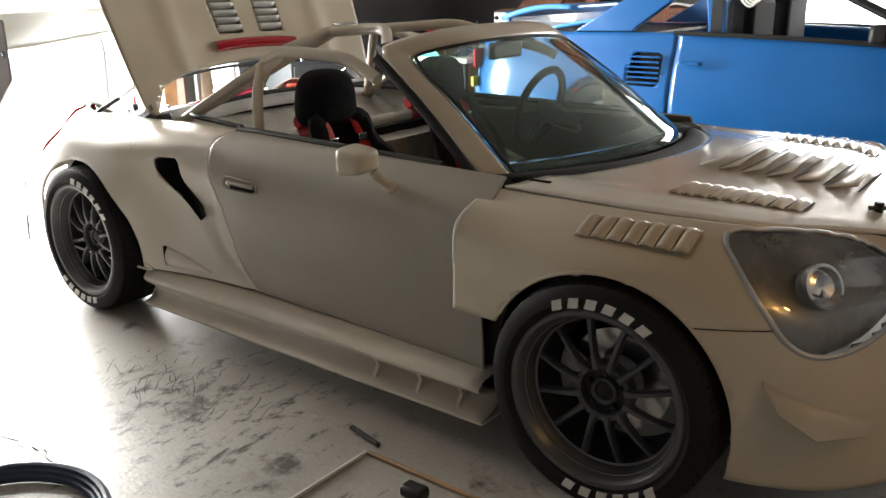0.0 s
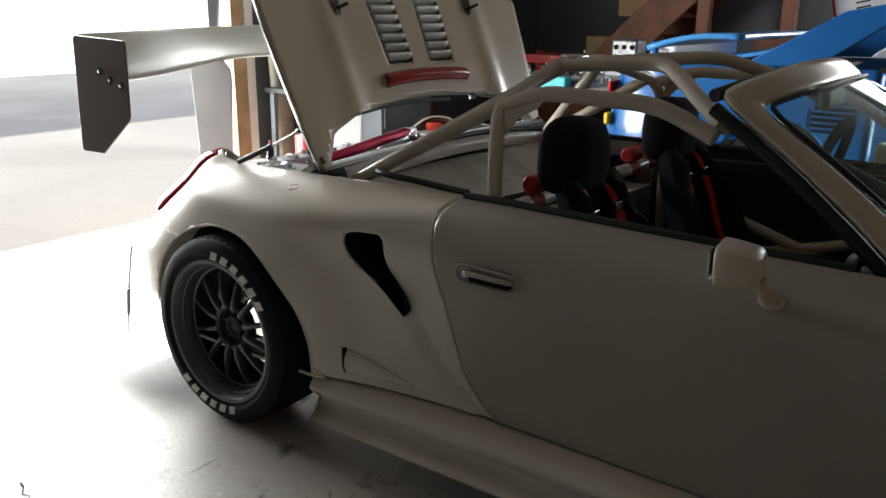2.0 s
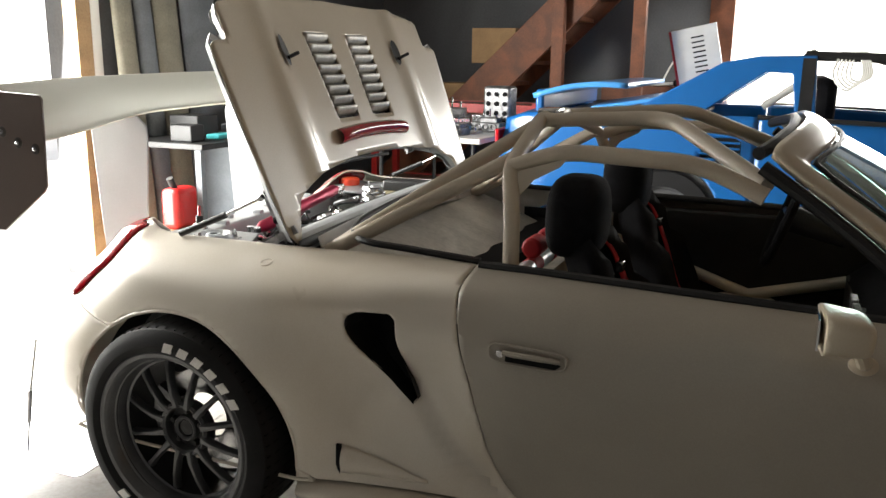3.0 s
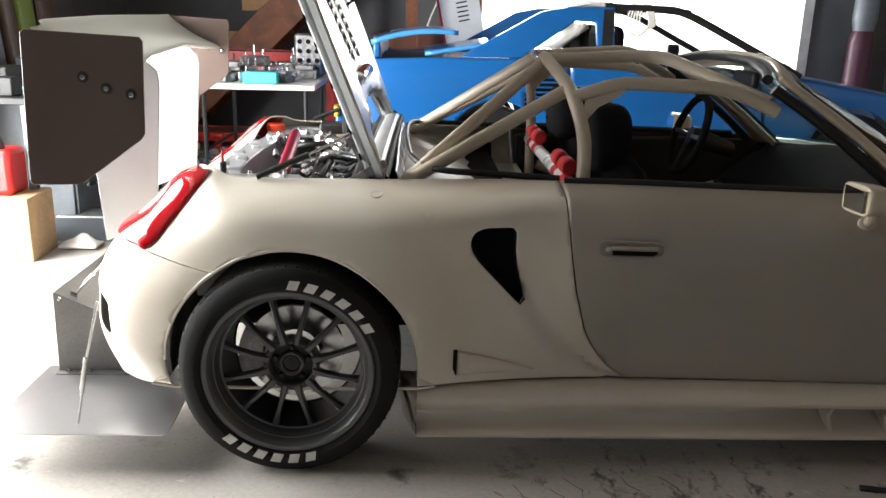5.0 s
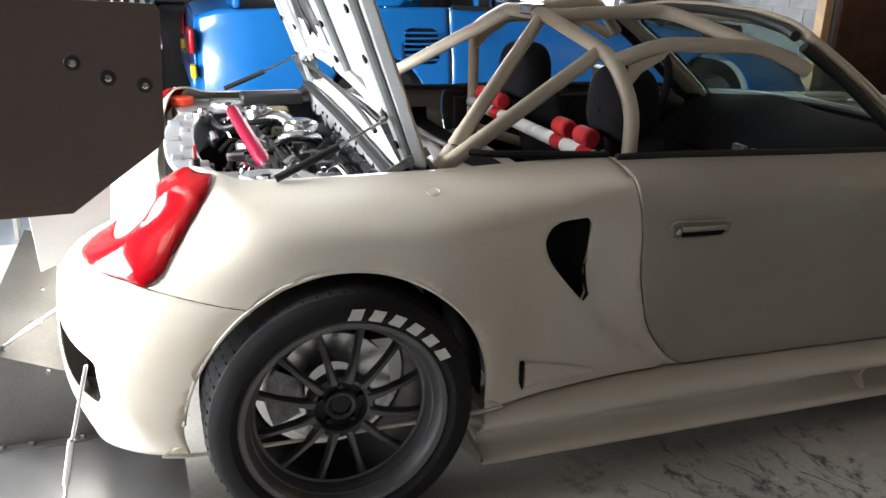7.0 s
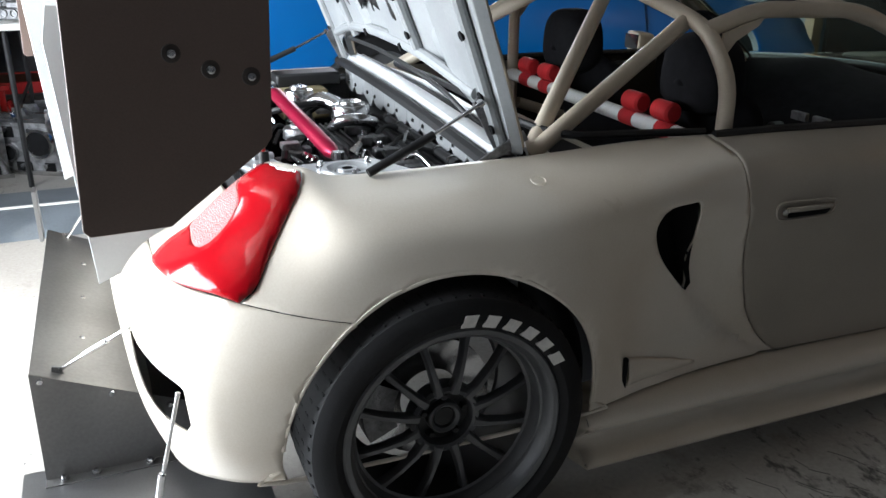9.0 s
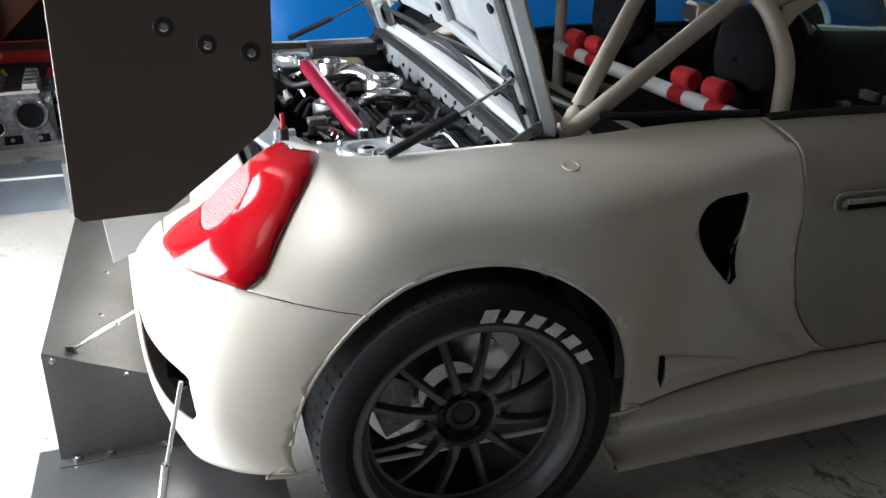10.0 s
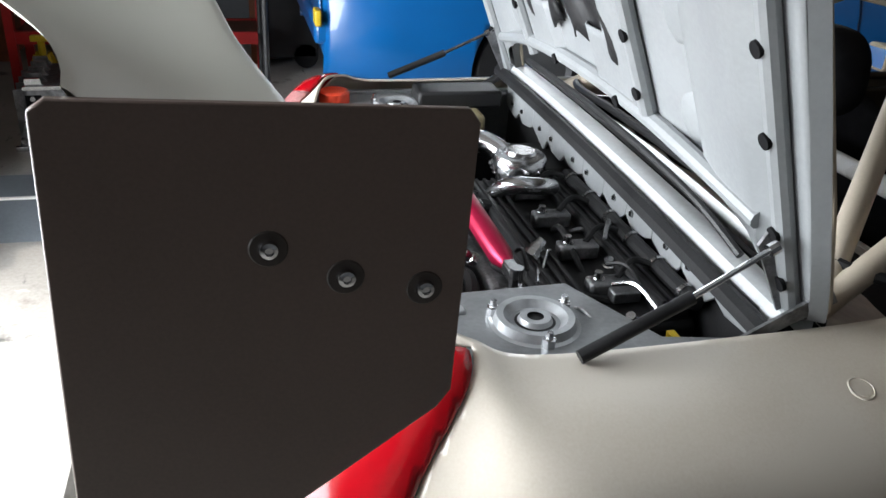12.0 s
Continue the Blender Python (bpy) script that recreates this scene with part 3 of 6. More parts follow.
rear_rim = arch_rim((quarter, bumper), 0.012, 0.303, ARCH)
front_rim = arch_rim((fender, front_bumper), 2.45, 0.30, 0.35)
for both in (False, True):
    def s(geo):
        return geo.mirrored() if both else geo
    part("quarter_panel", s(quarter), PRIMER, car, "beige primered rear quarter panel", solid=0.006, weld=True)
    part("door", s(door), GREY_PRIMER, car, "grey primered door", solid=0.008, weld=True)
    part("front_fender", s(fender), BEIGE_PRIMER, car, "beige primered flared front fender", solid=0.008, weld=True)
    part("rear_bumper", s(bumper), PRIMER, car, "white primered rear bumper", solid=0.006, weld=True)
    part("front_bumper", s(front_bumper), BEIGE_PRIMER, car, "beige primered front bumper", solid=0.006, weld=True)
    part("arch_lip", s(rear_rim), PRIMER, car)
    part("arch_lip", s(front_rim), BEIGE_PRIMER, car)
    bowl = Geo()
    bowl.v, bowl.f = [(x - 0.03, y + 0.022, z - 0.012) for x, y, z in head_lens.v], list(head_lens.f)
    unit = part("headlight", s(bowl), HEAD_LENS, car, "headlight with grey reflector behind clear lens", solid=0.004, weld=True)
    cover_lens = part("lens", s(head_lens), LENS_CLEAR, unit, "hazy clear lens", solid=0.003, weld=True)
    cover_lens.visible_shadow = False
    at = Matrix.Translation((2.905, YC - 0.69, 0.655)) @ Matrix.Rotation(radians(62), 4, "Y") @ Matrix.Rotation(radians(28), 4, "X")
    ring = Geo().lathe([(0, 0.004), (0.028, 0.012), (0.042, 0.006), (0.046, 0.016), (0.054, 0.014), (0.056, -0.02)], at, 28)
    part("projector", s(ring), STEEL, unit, "round bright projector lamp")

    light = part("tail_light", s(tail_lens), LAMP_RED, car, "glossy red tail light", solid=0.006, weld=True, side=0.5)
    part("reverse_lens", s(reverse_lens), REVERSE, light, "pale pink ribbed reverse lens", solid=0.006, weld=True, side=0.5)

# sill with its step and louvre fins
def sill_section(x):
    k = ease(min(1, max(0, (x - 1.2) / 0.6)))
    return [(0.72, 0.236), (0.80, 0.236), (0.838 + 0.014 * k, 0.228), (0.855 + 0.015 * k, 0.205), (0.832 - 0.04 * k, 0.178), (0.800 - 0.055 * k, 0.15), (0.818 - 0.015 * k, 0.118), (0.855 - 0.01 * k, 0.105), (0.85, 0.096), (0.70, 0.096)]


def sill_fn(u, v):
    x = 0.37 + u * 1.70
    line = spline([Vector((h, z, 0)) for h, z in sill_section(x)], 4)
    p = line[round(v * (len(line) - 1))]
    return (x, YC - p.x, p.y)


for both in (False, True):
    sl = Geo().grid(sill_fn, 30, 36)
    sl.add([(0.37, YC - h, z) for h, z in sill_section(0.37)] + [(0.315, YC - 0.71, 0.236), (0.33, YC - 0.71, 0.096)], [(0, 1, 2, 3, 4, 5, 6, 7, 8, 11, 10)])
    fins = [Geo().prism([(YC - 0.85, 0.10), (YC - 0.76, 0.10), (YC - 0.76, 0.20), (YC - 0.85, 0.205), (YC - 0.82, 0.15)], "x", x, x + 0.012) for x in (1.62, 1.80, 1.96)]
    sill = part("side_sill", sl.mirrored() if both else sl, PRIMER, car, "beige side skirt with louvre fins", solid=0.006, weld=True, side=1)
    for f in fins:
        part("fin", f.mirrored() if both else f, PRIMER, sill)

# near-black inner shell added so that its colour gives gaps and openings their shade
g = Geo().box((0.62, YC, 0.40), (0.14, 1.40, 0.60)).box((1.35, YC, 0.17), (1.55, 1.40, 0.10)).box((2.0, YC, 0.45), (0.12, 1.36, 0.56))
part("chassis", g, DARK, car, "black inner chassis boxes, dark as the shade behind gaps", smooth=0)
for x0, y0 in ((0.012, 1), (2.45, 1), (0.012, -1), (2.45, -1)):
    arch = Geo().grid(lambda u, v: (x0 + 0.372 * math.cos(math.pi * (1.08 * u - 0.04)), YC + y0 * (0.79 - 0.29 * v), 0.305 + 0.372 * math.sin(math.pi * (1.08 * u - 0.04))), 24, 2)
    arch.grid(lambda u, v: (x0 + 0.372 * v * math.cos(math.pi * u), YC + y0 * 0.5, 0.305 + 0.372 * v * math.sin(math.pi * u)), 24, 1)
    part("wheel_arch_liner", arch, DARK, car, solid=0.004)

# ---- wheels ----
def wheel(x, y, right=True, start=85):
    sgn = -1 if right else 1
    m = Matrix.Translation((x, y, 0.315)) @ Matrix.Rotation(radians(90 if right else -90), 4, "X")   # local z points outwards
    w = part("wheel", Geo().lathe([(0.213, -0.03), (0.213, -0.02), (0.222, -0.012), (0.243, -0.004), (0.247, 0.007), (0.241, 0.012), (0.230, 0.010), (0.221, 0.0), (0.216, -0.02), (0.209, -0.030), (0.206, -0.052), (0.200, -0.055), (0.206, -0.060), (0.213, -0.03)], m, 64), RIM, car, "dark grey multi-spoke alloy wheel")
    part("barrel", Geo().lathe([(0.190, -0.205), (0.208, -0.20), (0.212, -0.10), (0.212, -0.058), (0.202, -0.058), (0.203, -0.10), (0.196, -0.20), (0.190, -0.205)], m, 64), BARREL, w, "near-black wheel barrel")
    part("hub_recess", Geo().lathe([(0.0, -0.060), (0.022, -0.062), (0.024, -0.072), (0.039, -0.0735), (0.061, -0.0735), (0.062, -0.080)], m, 32), BLACK, w)
    tyre = part("tyre", Geo().lathe([(0.222, -0.235), (0.245, -0.25), (0.285, -0.252), (0.308, -0.235), (0.315, -0.20), (0.3155, -0.12), (0.315, -0.03), (0.307, 0.003), (0.288, 0.017), (0.262, 0.019), (0.245, 0.008), (0.236, -0.004), (0.225, -0.02)], m, 72), RUBBER, w, "black low-profile road tyre")
    sipes = Geo()
    for k in range(64):
        for z0, z1, rad in ((-0.052, -0.03, 0.3129), (-0.028, -0.004, 0.3093), (-0.11, -0.075, 0.3132), (-0.18, -0.14, 0.3132)):
            mm = m @ Matrix.Rotation(2 * math.pi * k / 64, 4, "Z")
            sipes.box((rad, 0, (z0 + z1) / 2), (0.005, 0.0045, z1 - z0), mm @ Matrix.Rotation(radians(4), 4, "X"))
    tagged(part("tread_groove", sipes, DARK, tyre, smooth=0), kind="stuff")
    for k in range(12):
        a = 2 * math.pi * (k + 0.5) / 12
        d, t = Vector((math.cos(a), math.sin(a), 0)), Vector((-math.sin(a), math.cos(a), 0))
        sec = [(0.066, 0.012, -0.040, 0.026), (0.10, 0.0085, -0.036, 0.024), (0.15, 0.0075, -0.043, 0.022), (0.185, 0.0085, -0.052, 0.022), (0.206, 0.012, -0.060, 0.020)]
        vs = []
        for r, hw, z, th in sec:
            vs += [d * r + t * hw * 0.55 + Vector((0, 0, z)), d * r + t * hw + Vector((0, 0, z - 0.006)), d * r + t * hw + Vector((0, 0, z - th)), d * r - t * hw + Vector((0, 0, z - th)), d * r - t * hw + Vector((0, 0, z - 0.006)), d * r - t * hw * 0.55 + Vector((0, 0, z))]
        fs = [(i * 6 + j, i * 6 + (j + 1) % 6, (i + 1) * 6 + (j + 1) % 6, (i + 1) * 6 + j) for i in range(len(sec) - 1) for j in range(6)]
        part("spoke", Geo().add([m @ p for p in vs], fs), RIM, w)
    part("hub", Geo().lathe([(0.0, -0.095), (0.024, -0.095), (0.026, -0.058), (0.033, -0.052), (0.037, -0.056), (0.039, -0.075), (0.060, -0.076), (0.064, -0.050), (0.074, -0.043), (0.080, -0.050), (0.082, -0.085)], m, 40), RIM, w, "recessed grey wheel hub")
    for k in range(5):
        a = 2 * math.pi * k / 5 + 0.3
        part("lug_nut", Geo().lathe([(0, -0.058), (0.006, -0.058), (0.0085, -0.062), (0.0085, -0.08)], m @ Matrix.Translation((0.049 * math.cos(a), 0.049 * math.sin(a), 0)), 8), BLACK, w)
    part("brake_disc", Geo().lathe([(0.07, -0.15), (0.145, -0.15), (0.145, -0.17), (0.07, -0.17)], m, 48), STEEL, w, "drilled steel brake disc")
    cal = Geo().lathe([(0.095, -0.12), (0.165, -0.12), (0.168, -0.18), (0.095, -0.18), (0.095, -0.12)], m @ Matrix.Rotation(radians(150), 4, "Z"), 10, radians(55))
    part("brake_caliper", cal, CAST, w, "silver brake caliper")
    # raised white marks on the sidewall, above and below
    for turn in (0, 180):
        for k in range(6):
            a = radians(turn + (start if turn == 0 else start + 18) - k * 10.6)
            q = Geo()
            pts = []
            for rr, off in ((0.251, -1), (0.251, 1), (0.277, 1), (0.277, -1)):
                hw = 0.0145
                pts.append(m @ Matrix.Rotation(a * (1 if right else -1), 4, "Z") @ Vector((rr, (off * hw + (rr - 0.268) * -0.3), 0.0198)))
            low = [m @ (m.inverted() @ p - Vector((0, 0, 0.004))) for p in pts]
            q.add(pts + low, [(0, 1, 2, 3), (0, 4, 5, 1), (1, 5, 6, 2), (2, 6, 7, 3), (3, 7, 4, 0)])
            part("marking", q, LETTER, tyre)
    return w


wheel(0.006, YC - 0.905)
wheel(2.45, YC - 0.905, True, 113)
wheel(0, YC + 0.905, False)
wheel(2.45, YC + 0.905, False)

# ---- race car: small body parts ----
def moved_part(name, fn, mat, parent, label="", **more):
    part(name, fn, mat, parent, label, **more)
    return part(name, fn.mirrored(), mat, parent, label, **more)


# door handle: recessed cup with a pull bar, on both doors
for both in (False, True):
    rim = Geo().tube(spline([(0.885, -0.660, 0.668), (0.90, -0.659, 0.688), (0.98, -0.660, 0.686), (1.06, -0.661, 0.682), (1.072, -0.661, 0.664), (1.055, -0.661, 0.643), (0.97, -0.660, 0.641), (0.90, -0.660, 0.645)], 4, True), 0.003, 8, True)
    cup = Geo().prism([(0.925, 0.647), (1.045, 0.645), (1.058, 0.655), (1.045, 0.662), (0.925, 0.663)], "y", -0.6605, -0.656)
    pull = Geo().tube([(0.92, -0.661, 0.668), (0.95, -0.667, 0.669), (1.02, -0.667, 0.668), (1.056, -0.661, 0.666)], 0.007, 8)
    lock = Geo().lathe([(0, 0.002), (0.008, 0.002), (0.010, 0)], Matrix.Translation((0.912, -0.661, 0.664)) @ Matrix.Rotation(radians(90), 4, "X"), 14)
    h = part("door_handle", rim.mirrored() if both else rim, GREY_PRIMER, car, "grey primered pull handle")
    part("recess", cup.mirrored() if both else cup, DARK, h)
    part("pull", pull.mirrored() if both else pull, GREY_PRIMER, h)
    part("lock", lock.mirrored() if both else lock, STEEL, h)
# round cap on the rear shoulder
capm = Matrix.Translation((0.246, -0.624, 0.8035)) @ Matrix.Rotation(radians(17), 4, "X")
moved_part("aerial_cap", Geo().lathe([(0, 0.0005), (0.012, 0.0005), (0.0135, -0.001), (0.015, -0.001), (0.0165, 0.0015), (0.018, 0.0005), (0.018, -0.004)], capm, 20), PRIMER, car)
# side slot behind the rear arch
sh = side_h(0.48, 0.31)
moved_part("side_slot", Geo().prism([(0.474, 0.272), (0.486, 0.270), (0.488, 0.350), (0.476, 0.352)], "y", YC - sh - 0.0015, YC - sh + 0.02), DARK, car, "narrow black slot")
moved_part("slot_rib", Geo().grid(lambda u, v: (0.49 + 0.23 * u, YC - side_h(0.49 + 0.23 * u, 0.273 + (0.075 - 0.068 * u) * v) - 0.0125 * math.sin(math.pi * v) * (1 - u) ** 0.7 + 0.001, 0.273 + (0.075 - 0.068 * u) * v), 14, 8), PRIMER, car, solid=0.002)
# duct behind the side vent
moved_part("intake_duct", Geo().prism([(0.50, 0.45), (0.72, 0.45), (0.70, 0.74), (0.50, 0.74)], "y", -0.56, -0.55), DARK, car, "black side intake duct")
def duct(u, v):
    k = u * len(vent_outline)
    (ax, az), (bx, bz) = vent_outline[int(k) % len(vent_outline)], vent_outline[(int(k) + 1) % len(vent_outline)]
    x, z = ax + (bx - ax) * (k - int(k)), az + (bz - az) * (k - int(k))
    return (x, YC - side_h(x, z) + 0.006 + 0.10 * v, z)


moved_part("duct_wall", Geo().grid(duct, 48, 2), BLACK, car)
# black belt strip along the door top
moved_part("belt_strip", Geo().tube(spline([(0.80, -0.500, 0.828), (1.0, -0.512, 0.830), (1.4, -0.525, 0.822), (1.80, -0.530, 0.812)], 6), 0.012, 8), BLACK, car, "black rubber belt strip")
# mirrors
for both in (False, True):
    def head(u, v):
        a, b = 2 * math.pi * u, math.pi * (v - 0.5)

        def pw(t, e):
            return math.copysign(abs(t) ** e, t)
        x, y, z = pw(math.cos(a), 0.4) * pw(math.cos(b), 0.4), pw(math.sin(a), 0.4) * pw(math.cos(b), 0.4), pw(math.sin(b), 0.5)
        x = max(x, -0.72)
        return (1.615 + 0.052 * x - 0.008 * y, -0.712 + 0.062 * y, 0.836 + 0.040 * z * (1 - 0.15 * x))
    q = Geo().grid(head, 32, 16)
    mi = part("wing_mirror", q.mirrored() if both else q, BEIGE_PRIMER, car, "beige primered door mirror")
    arm = Geo().tube(bent([(1.668, -0.63, 0.750), (1.665, -0.66, 0.765), (1.65, -0.68, 0.80)], 0.02), 0.016, 10)
    foot = Geo().lathe([(0, 0.006), (0.018, 0.005), (0.024, 0.002), (0.025, -0.006)], Matrix.Translation((1.668, -0.634, 0.748)) @ Matrix.Rotation(radians(68), 4, "X") @ Matrix.Diagonal((1.15, 0.85, 1, 1)), 20)
    face = Geo().prism([(-0.760, 0.806), (-0.664, 0.803), (-0.660, 0.868), (-0.760, 0.866)], "x", 1.570, 1.574)
    part("arm", arm.mirrored() if both else arm, BEIGE_PRIMER, mi)
    part("foot", foot.mirrored() if both else foot, BEIGE_PRIMER, mi)
    part("mirror_glass", face.mirrored() if both else face, MIRROR, mi, "silvered mirror glass")
# white edge of the vented fender, and a black sheet added behind it as the gap's shade
moved_part("fender_edge", Geo().tube(spline([(1.985, YC - 0.86, 0.455), (1.982, YC - 0.868, 0.60), (1.983, YC - 0.86, 0.69), (1.985, YC - 0.81, 0.73)], 5), 0.006, 8), WHITE_PAINT, car)
moved_part("gap_panel", Geo().prism([(1.99, 0.20), (2.12, 0.20), (2.12, 0.72), (1.99, 0.74)], "y", YC - 0.76, YC - 0.70), BLACK, car)
# rim round the headlight
edge_pts = sorted((p for p in head_lens.v if abs(lamp_f(p[0], p[2])) < 0.0015), key=lambda p: math.atan2(p[2] - 0.64, p[0] - 2.87))
moved_part("headlight_rim", Geo().tube(spline(edge_pts[::3], 2, True), 0.007, 8, True), SILVER, car, "bright headlight rim")
# canards on the front bumper
moved_part("canard", Geo().add([(2.83, YC - 0.855, 0.485), (3.06, YC - 0.70, 0.38), (3.06, YC - 0.80, 0.372), (2.98, YC - 0.89, 0.375), (2.90, YC - 0.905, 0.42)], [(0, 1, 2, 3, 4)]), BEIGE_PRIMER, car, "small beige canard fin", solid=0.006)
# fender louvres
for k in range(7):
    x = 2.34 + k * 0.043
    h = float(np.interp(x, (2.3, 2.65), (0.838, 0.822)))
    hood_l = Geo().grid(lambda u, v: (x + 0.040 * u, YC - h + 0.085 * v, 0.722 + 0.046 * v - 0.01 * v * v + 0.012 * math.sin(math.pi * min(1, u * 1.2)) ** 0.6 * math.sin(math.pi * min(0.98, max(0.02, v))) ** 0.4), 6, 10)
    moved_part("fender_louvre", hood_l, BEIGE_PRIMER, car, solid=0.003)

# ---- undertray, diffuser and stays ----
diff = thing("rear_diffuser", (-0.6, YC, 0.11), "sheet aluminium rear diffuser with flat wings and fences", "diffuser")
DULL_ALU = material("dull_sheet_alu", (0.22, 0.215, 0.21), 0.42, 0.85, 0.15, 2.5, 0.03, 120)
for both in (False, True):
    def s(geo):
        return geo.mirrored() if both else geo
    part("side_plate", s(Geo().prism([(-0.875, -0.29), (-0.36, -0.29), (-0.345, -0.75), (-0.36, -0.765), (-0.83, -0.765), (-0.872, -0.74)], "z", 0.115, 0.119)), ALU, diff, "flat aluminium tray plate")
    fence = part("fence", s(Geo().prism([(-0.825, 0.118), (-0.45, 0.118), (-0.45, 0.24), (-0.82, 0.395)], "y", -0.335, -0.332)), DULL_ALU, diff, "upright aluminium fence")
    part("flange", s(Geo().prism([(-0.825, -0.335), (-0.45, -0.335), (-0.45, -0.365), (-0.825, -0.365)], "z", 0.119, 0.122)), DULL_ALU, diff)
    for bx, by, bz in ((-0.786, -0.35, 0.124), (-0.718, -0.35, 0.124), (-0.60, -0.35, 0.124)):
        part("bolt", s(Geo().lathe([(0, 0.012), (0.006, 0.012), (0.007, 0.006), (0.011, 0.005), (0.011, 0)], Matrix.Translation((bx, by, bz)), 6)), STEEL, diff)
    for bx, bz in ((-0.80, 0.375), (-0.66, 0.315), (-0.54, 0.26)):
        part("bolt", s(Geo().lathe([(0, 0.006), (0.006, 0.005), (0.008, 0)], Matrix.Translation((bx, -0.336, bz)) @ Matrix.Rotation(radians(90), 4, "X"), 8)), STEEL, diff)
    rod = Geo().tube([(-0.765, -0.295, 0.372), (-0.72, -0.345, 0.42), (-0.60, -0.465, 0.535)], 0.004, 8)
    rod.tube([(-0.70, -0.365, 0.44), (-0.65, -0.415, 0.487)], 0.0065, 8)
    r1 = part("stay", s(rod), STEEL, diff, "bright steel turnbuckle stay")
    part("bracket", s(Geo().prism([(-0.785, 0.34), (-0.75, 0.34), (-0.755, 0.385), (-0.775, 0.39)], "y", -0.305, -0.302)), STEEL, r1)
    rod = Geo().tube([(-0.62, -0.70, 0.12), (-0.575, -0.705, 0.33), (-0.53, -0.705, 0.50)], 0.004, 8)
    rod.tube([(-0.60, -0.702, 0.22), (-0.577, -0.705, 0.33)], 0.0075, 8)
    part("stay", s(rod), STEEL, diff, "bright steel turnbuckle stay")
part("centre_ramp", Geo().add([(-0.82, -0.333, 0.393), (-0.82, 0.633, 0.393), (-0.42, 0.633, 0.22), (-0.42, -0.333, 0.22)], [(0, 1, 2, 3)]), DULL_ALU, diff, "inclined aluminium centre ramp", solid=0.003, smooth=0)
part("end_angle", Geo().box((-0.835, 0.60, 0.46), (0.012, 0.06, 0.16)), ALU, diff)
for yy in (-0.1, 0.15, 0.4):
    part("bolt", Geo().lathe([(0, 0.006), (0.006, 0.005), (0.008, 0)], Matrix.Translation((-0.72, yy, 0.35)), 8), STEEL, diff)

# ---- rear wing ----
def skewed(geo):
    """The wing sits slightly askew on the car."""
    q = Geo()
    q.v, q.f = [(x - 0.105 * (y + 0.78), y, z + 0.015 * (y + 0.78)) for x, y, z in geo.v], geo.f
    return q


wing = thing("rear_wing", (-0.5, YC, 0.5), "white rear wing with dark square endplates on tall uprights", "spoiler")
EP = [(-0.642, 0.857), (-0.632, 0.847), (-0.51, 0.850), (-0.35, 0.968), (-0.338, 0.985), (-0.328, 1.215), (-0.336, 1.226), (-0.615, 1.238), (-0.627, 1.230)]
for y in (YC - 0.93, YC + 0.93):
    plate = part("endplate", skewed(Geo().prism(EP, "y", y - 0.004, y + 0.004)), ENDPLATE, wing, "dark brown-black endplate with three bolts", bevel=0.0015)
    for bx, bz in ((-0.482, 1.125), (-0.426, 1.098), (-0.365, 1.084)):
        m = Matrix.Translation((bx, y - 0.004, bz)) @ Matrix.Rotation(radians(90), 4, "X")
        # Dark disc round the bolt paints the soft shading ring on the plate.
        part("washer", skewed(Geo().lathe([(0, 0.001), (0.0135, 0.001), (0.0145, 0)], m, 20)), BOLT_SHADE, plate)
        part("bolt", skewed(Geo().lathe([(0, 0.004), (0.003, 0.004), (0.0035, 0.006), (0.0065, 0.005), (0.0075, 0.001)], m, 16)), STEEL, plate)


def wing_fn(u, v):
    y = YC - 0.925 + u * 1.85
    a = 2 * math.pi * v
    c, up = math.cos(a), math.sin(a)
    mid = ease(max(0, min(1, (1 - abs(2 * u - 1)) / 0.7)))
    chord = 0.115 + 0.05 * mid
    return (-0.49 - 0.11 * mid + chord * c, y, 1.145 + 0.02 * mid + 0.013 * up * (1 + 0.4 * c) - (0.07 - 0.018 * mid) * c + 0.028 * c * c)


part("wing_blade", skewed(Geo().grid(wing_fn, 48, 28)), WING_WHITE, wing, "white cambered wing blade", weld=True)
for y in (YC - 0.42, YC + 0.42):
    part("upright", skewed(Geo().prism([(-0.60, 0.55), (-0.43, 0.62), (-0.395, 1.06), (-0.40, 1.10), (-0.44, 1.135), (-0.62, 1.15), (-0.635, 1.08)], "y", y - 0.004, y + 0.004)), UPRIGHT, wing, "flat white wing upright", bevel=0.002)

# ---- engine cover, raised ----
cover = thing("engine_cover", (0.24, YC, 0.84), "beige engine cover propped wide open, white underneath", "hood")


def cover_pt(a, b, d=0.0):
    """a across from the centre, b up along the panel, d proud of its outer face."""
    lean = radians(21)
    a *= 1 + 0.10 * b
    crown = 0.008 * (abs(a) / 0.67) ** 2.4 + 0.012 * math.exp(-((abs(a) - 0.43) / 0.05) ** 2) - 0.055 * b * b * max(0, 1 - (a / 0.72) ** 2)
    return (0.262 - b * math.sin(lean) + (d + crown) * math.cos(lean), YC + a, 0.83 + b * math.cos(lean) + (d + crown) * math.sin(lean))

outline = [(-0.675, 0.03), (-0.66, 0.0), (-0.635, 0.0), (-0.605, 0.05), (-0.56, 0.118), (-0.42, 0.172), (-0.2, 0.202), (0, 0.21), (0.2, 0.202), (0.42, 0.172), (0.56, 0.118), (0.605, 0.05), (0.635, 0.0), (0.66, 0.0), (0.675, 0.03), (0.69, 0.20), (0.695, 0.575), (0.61, 0.585), (0.60, 0.69), (0.40, 0.735), (0, 0.75), (-0.40, 0.735), (-0.60, 0.69), (-0.61, 0.585), (-0.695, 0.575), (-0.69, 0.20)]
in_cover = inside(outline)
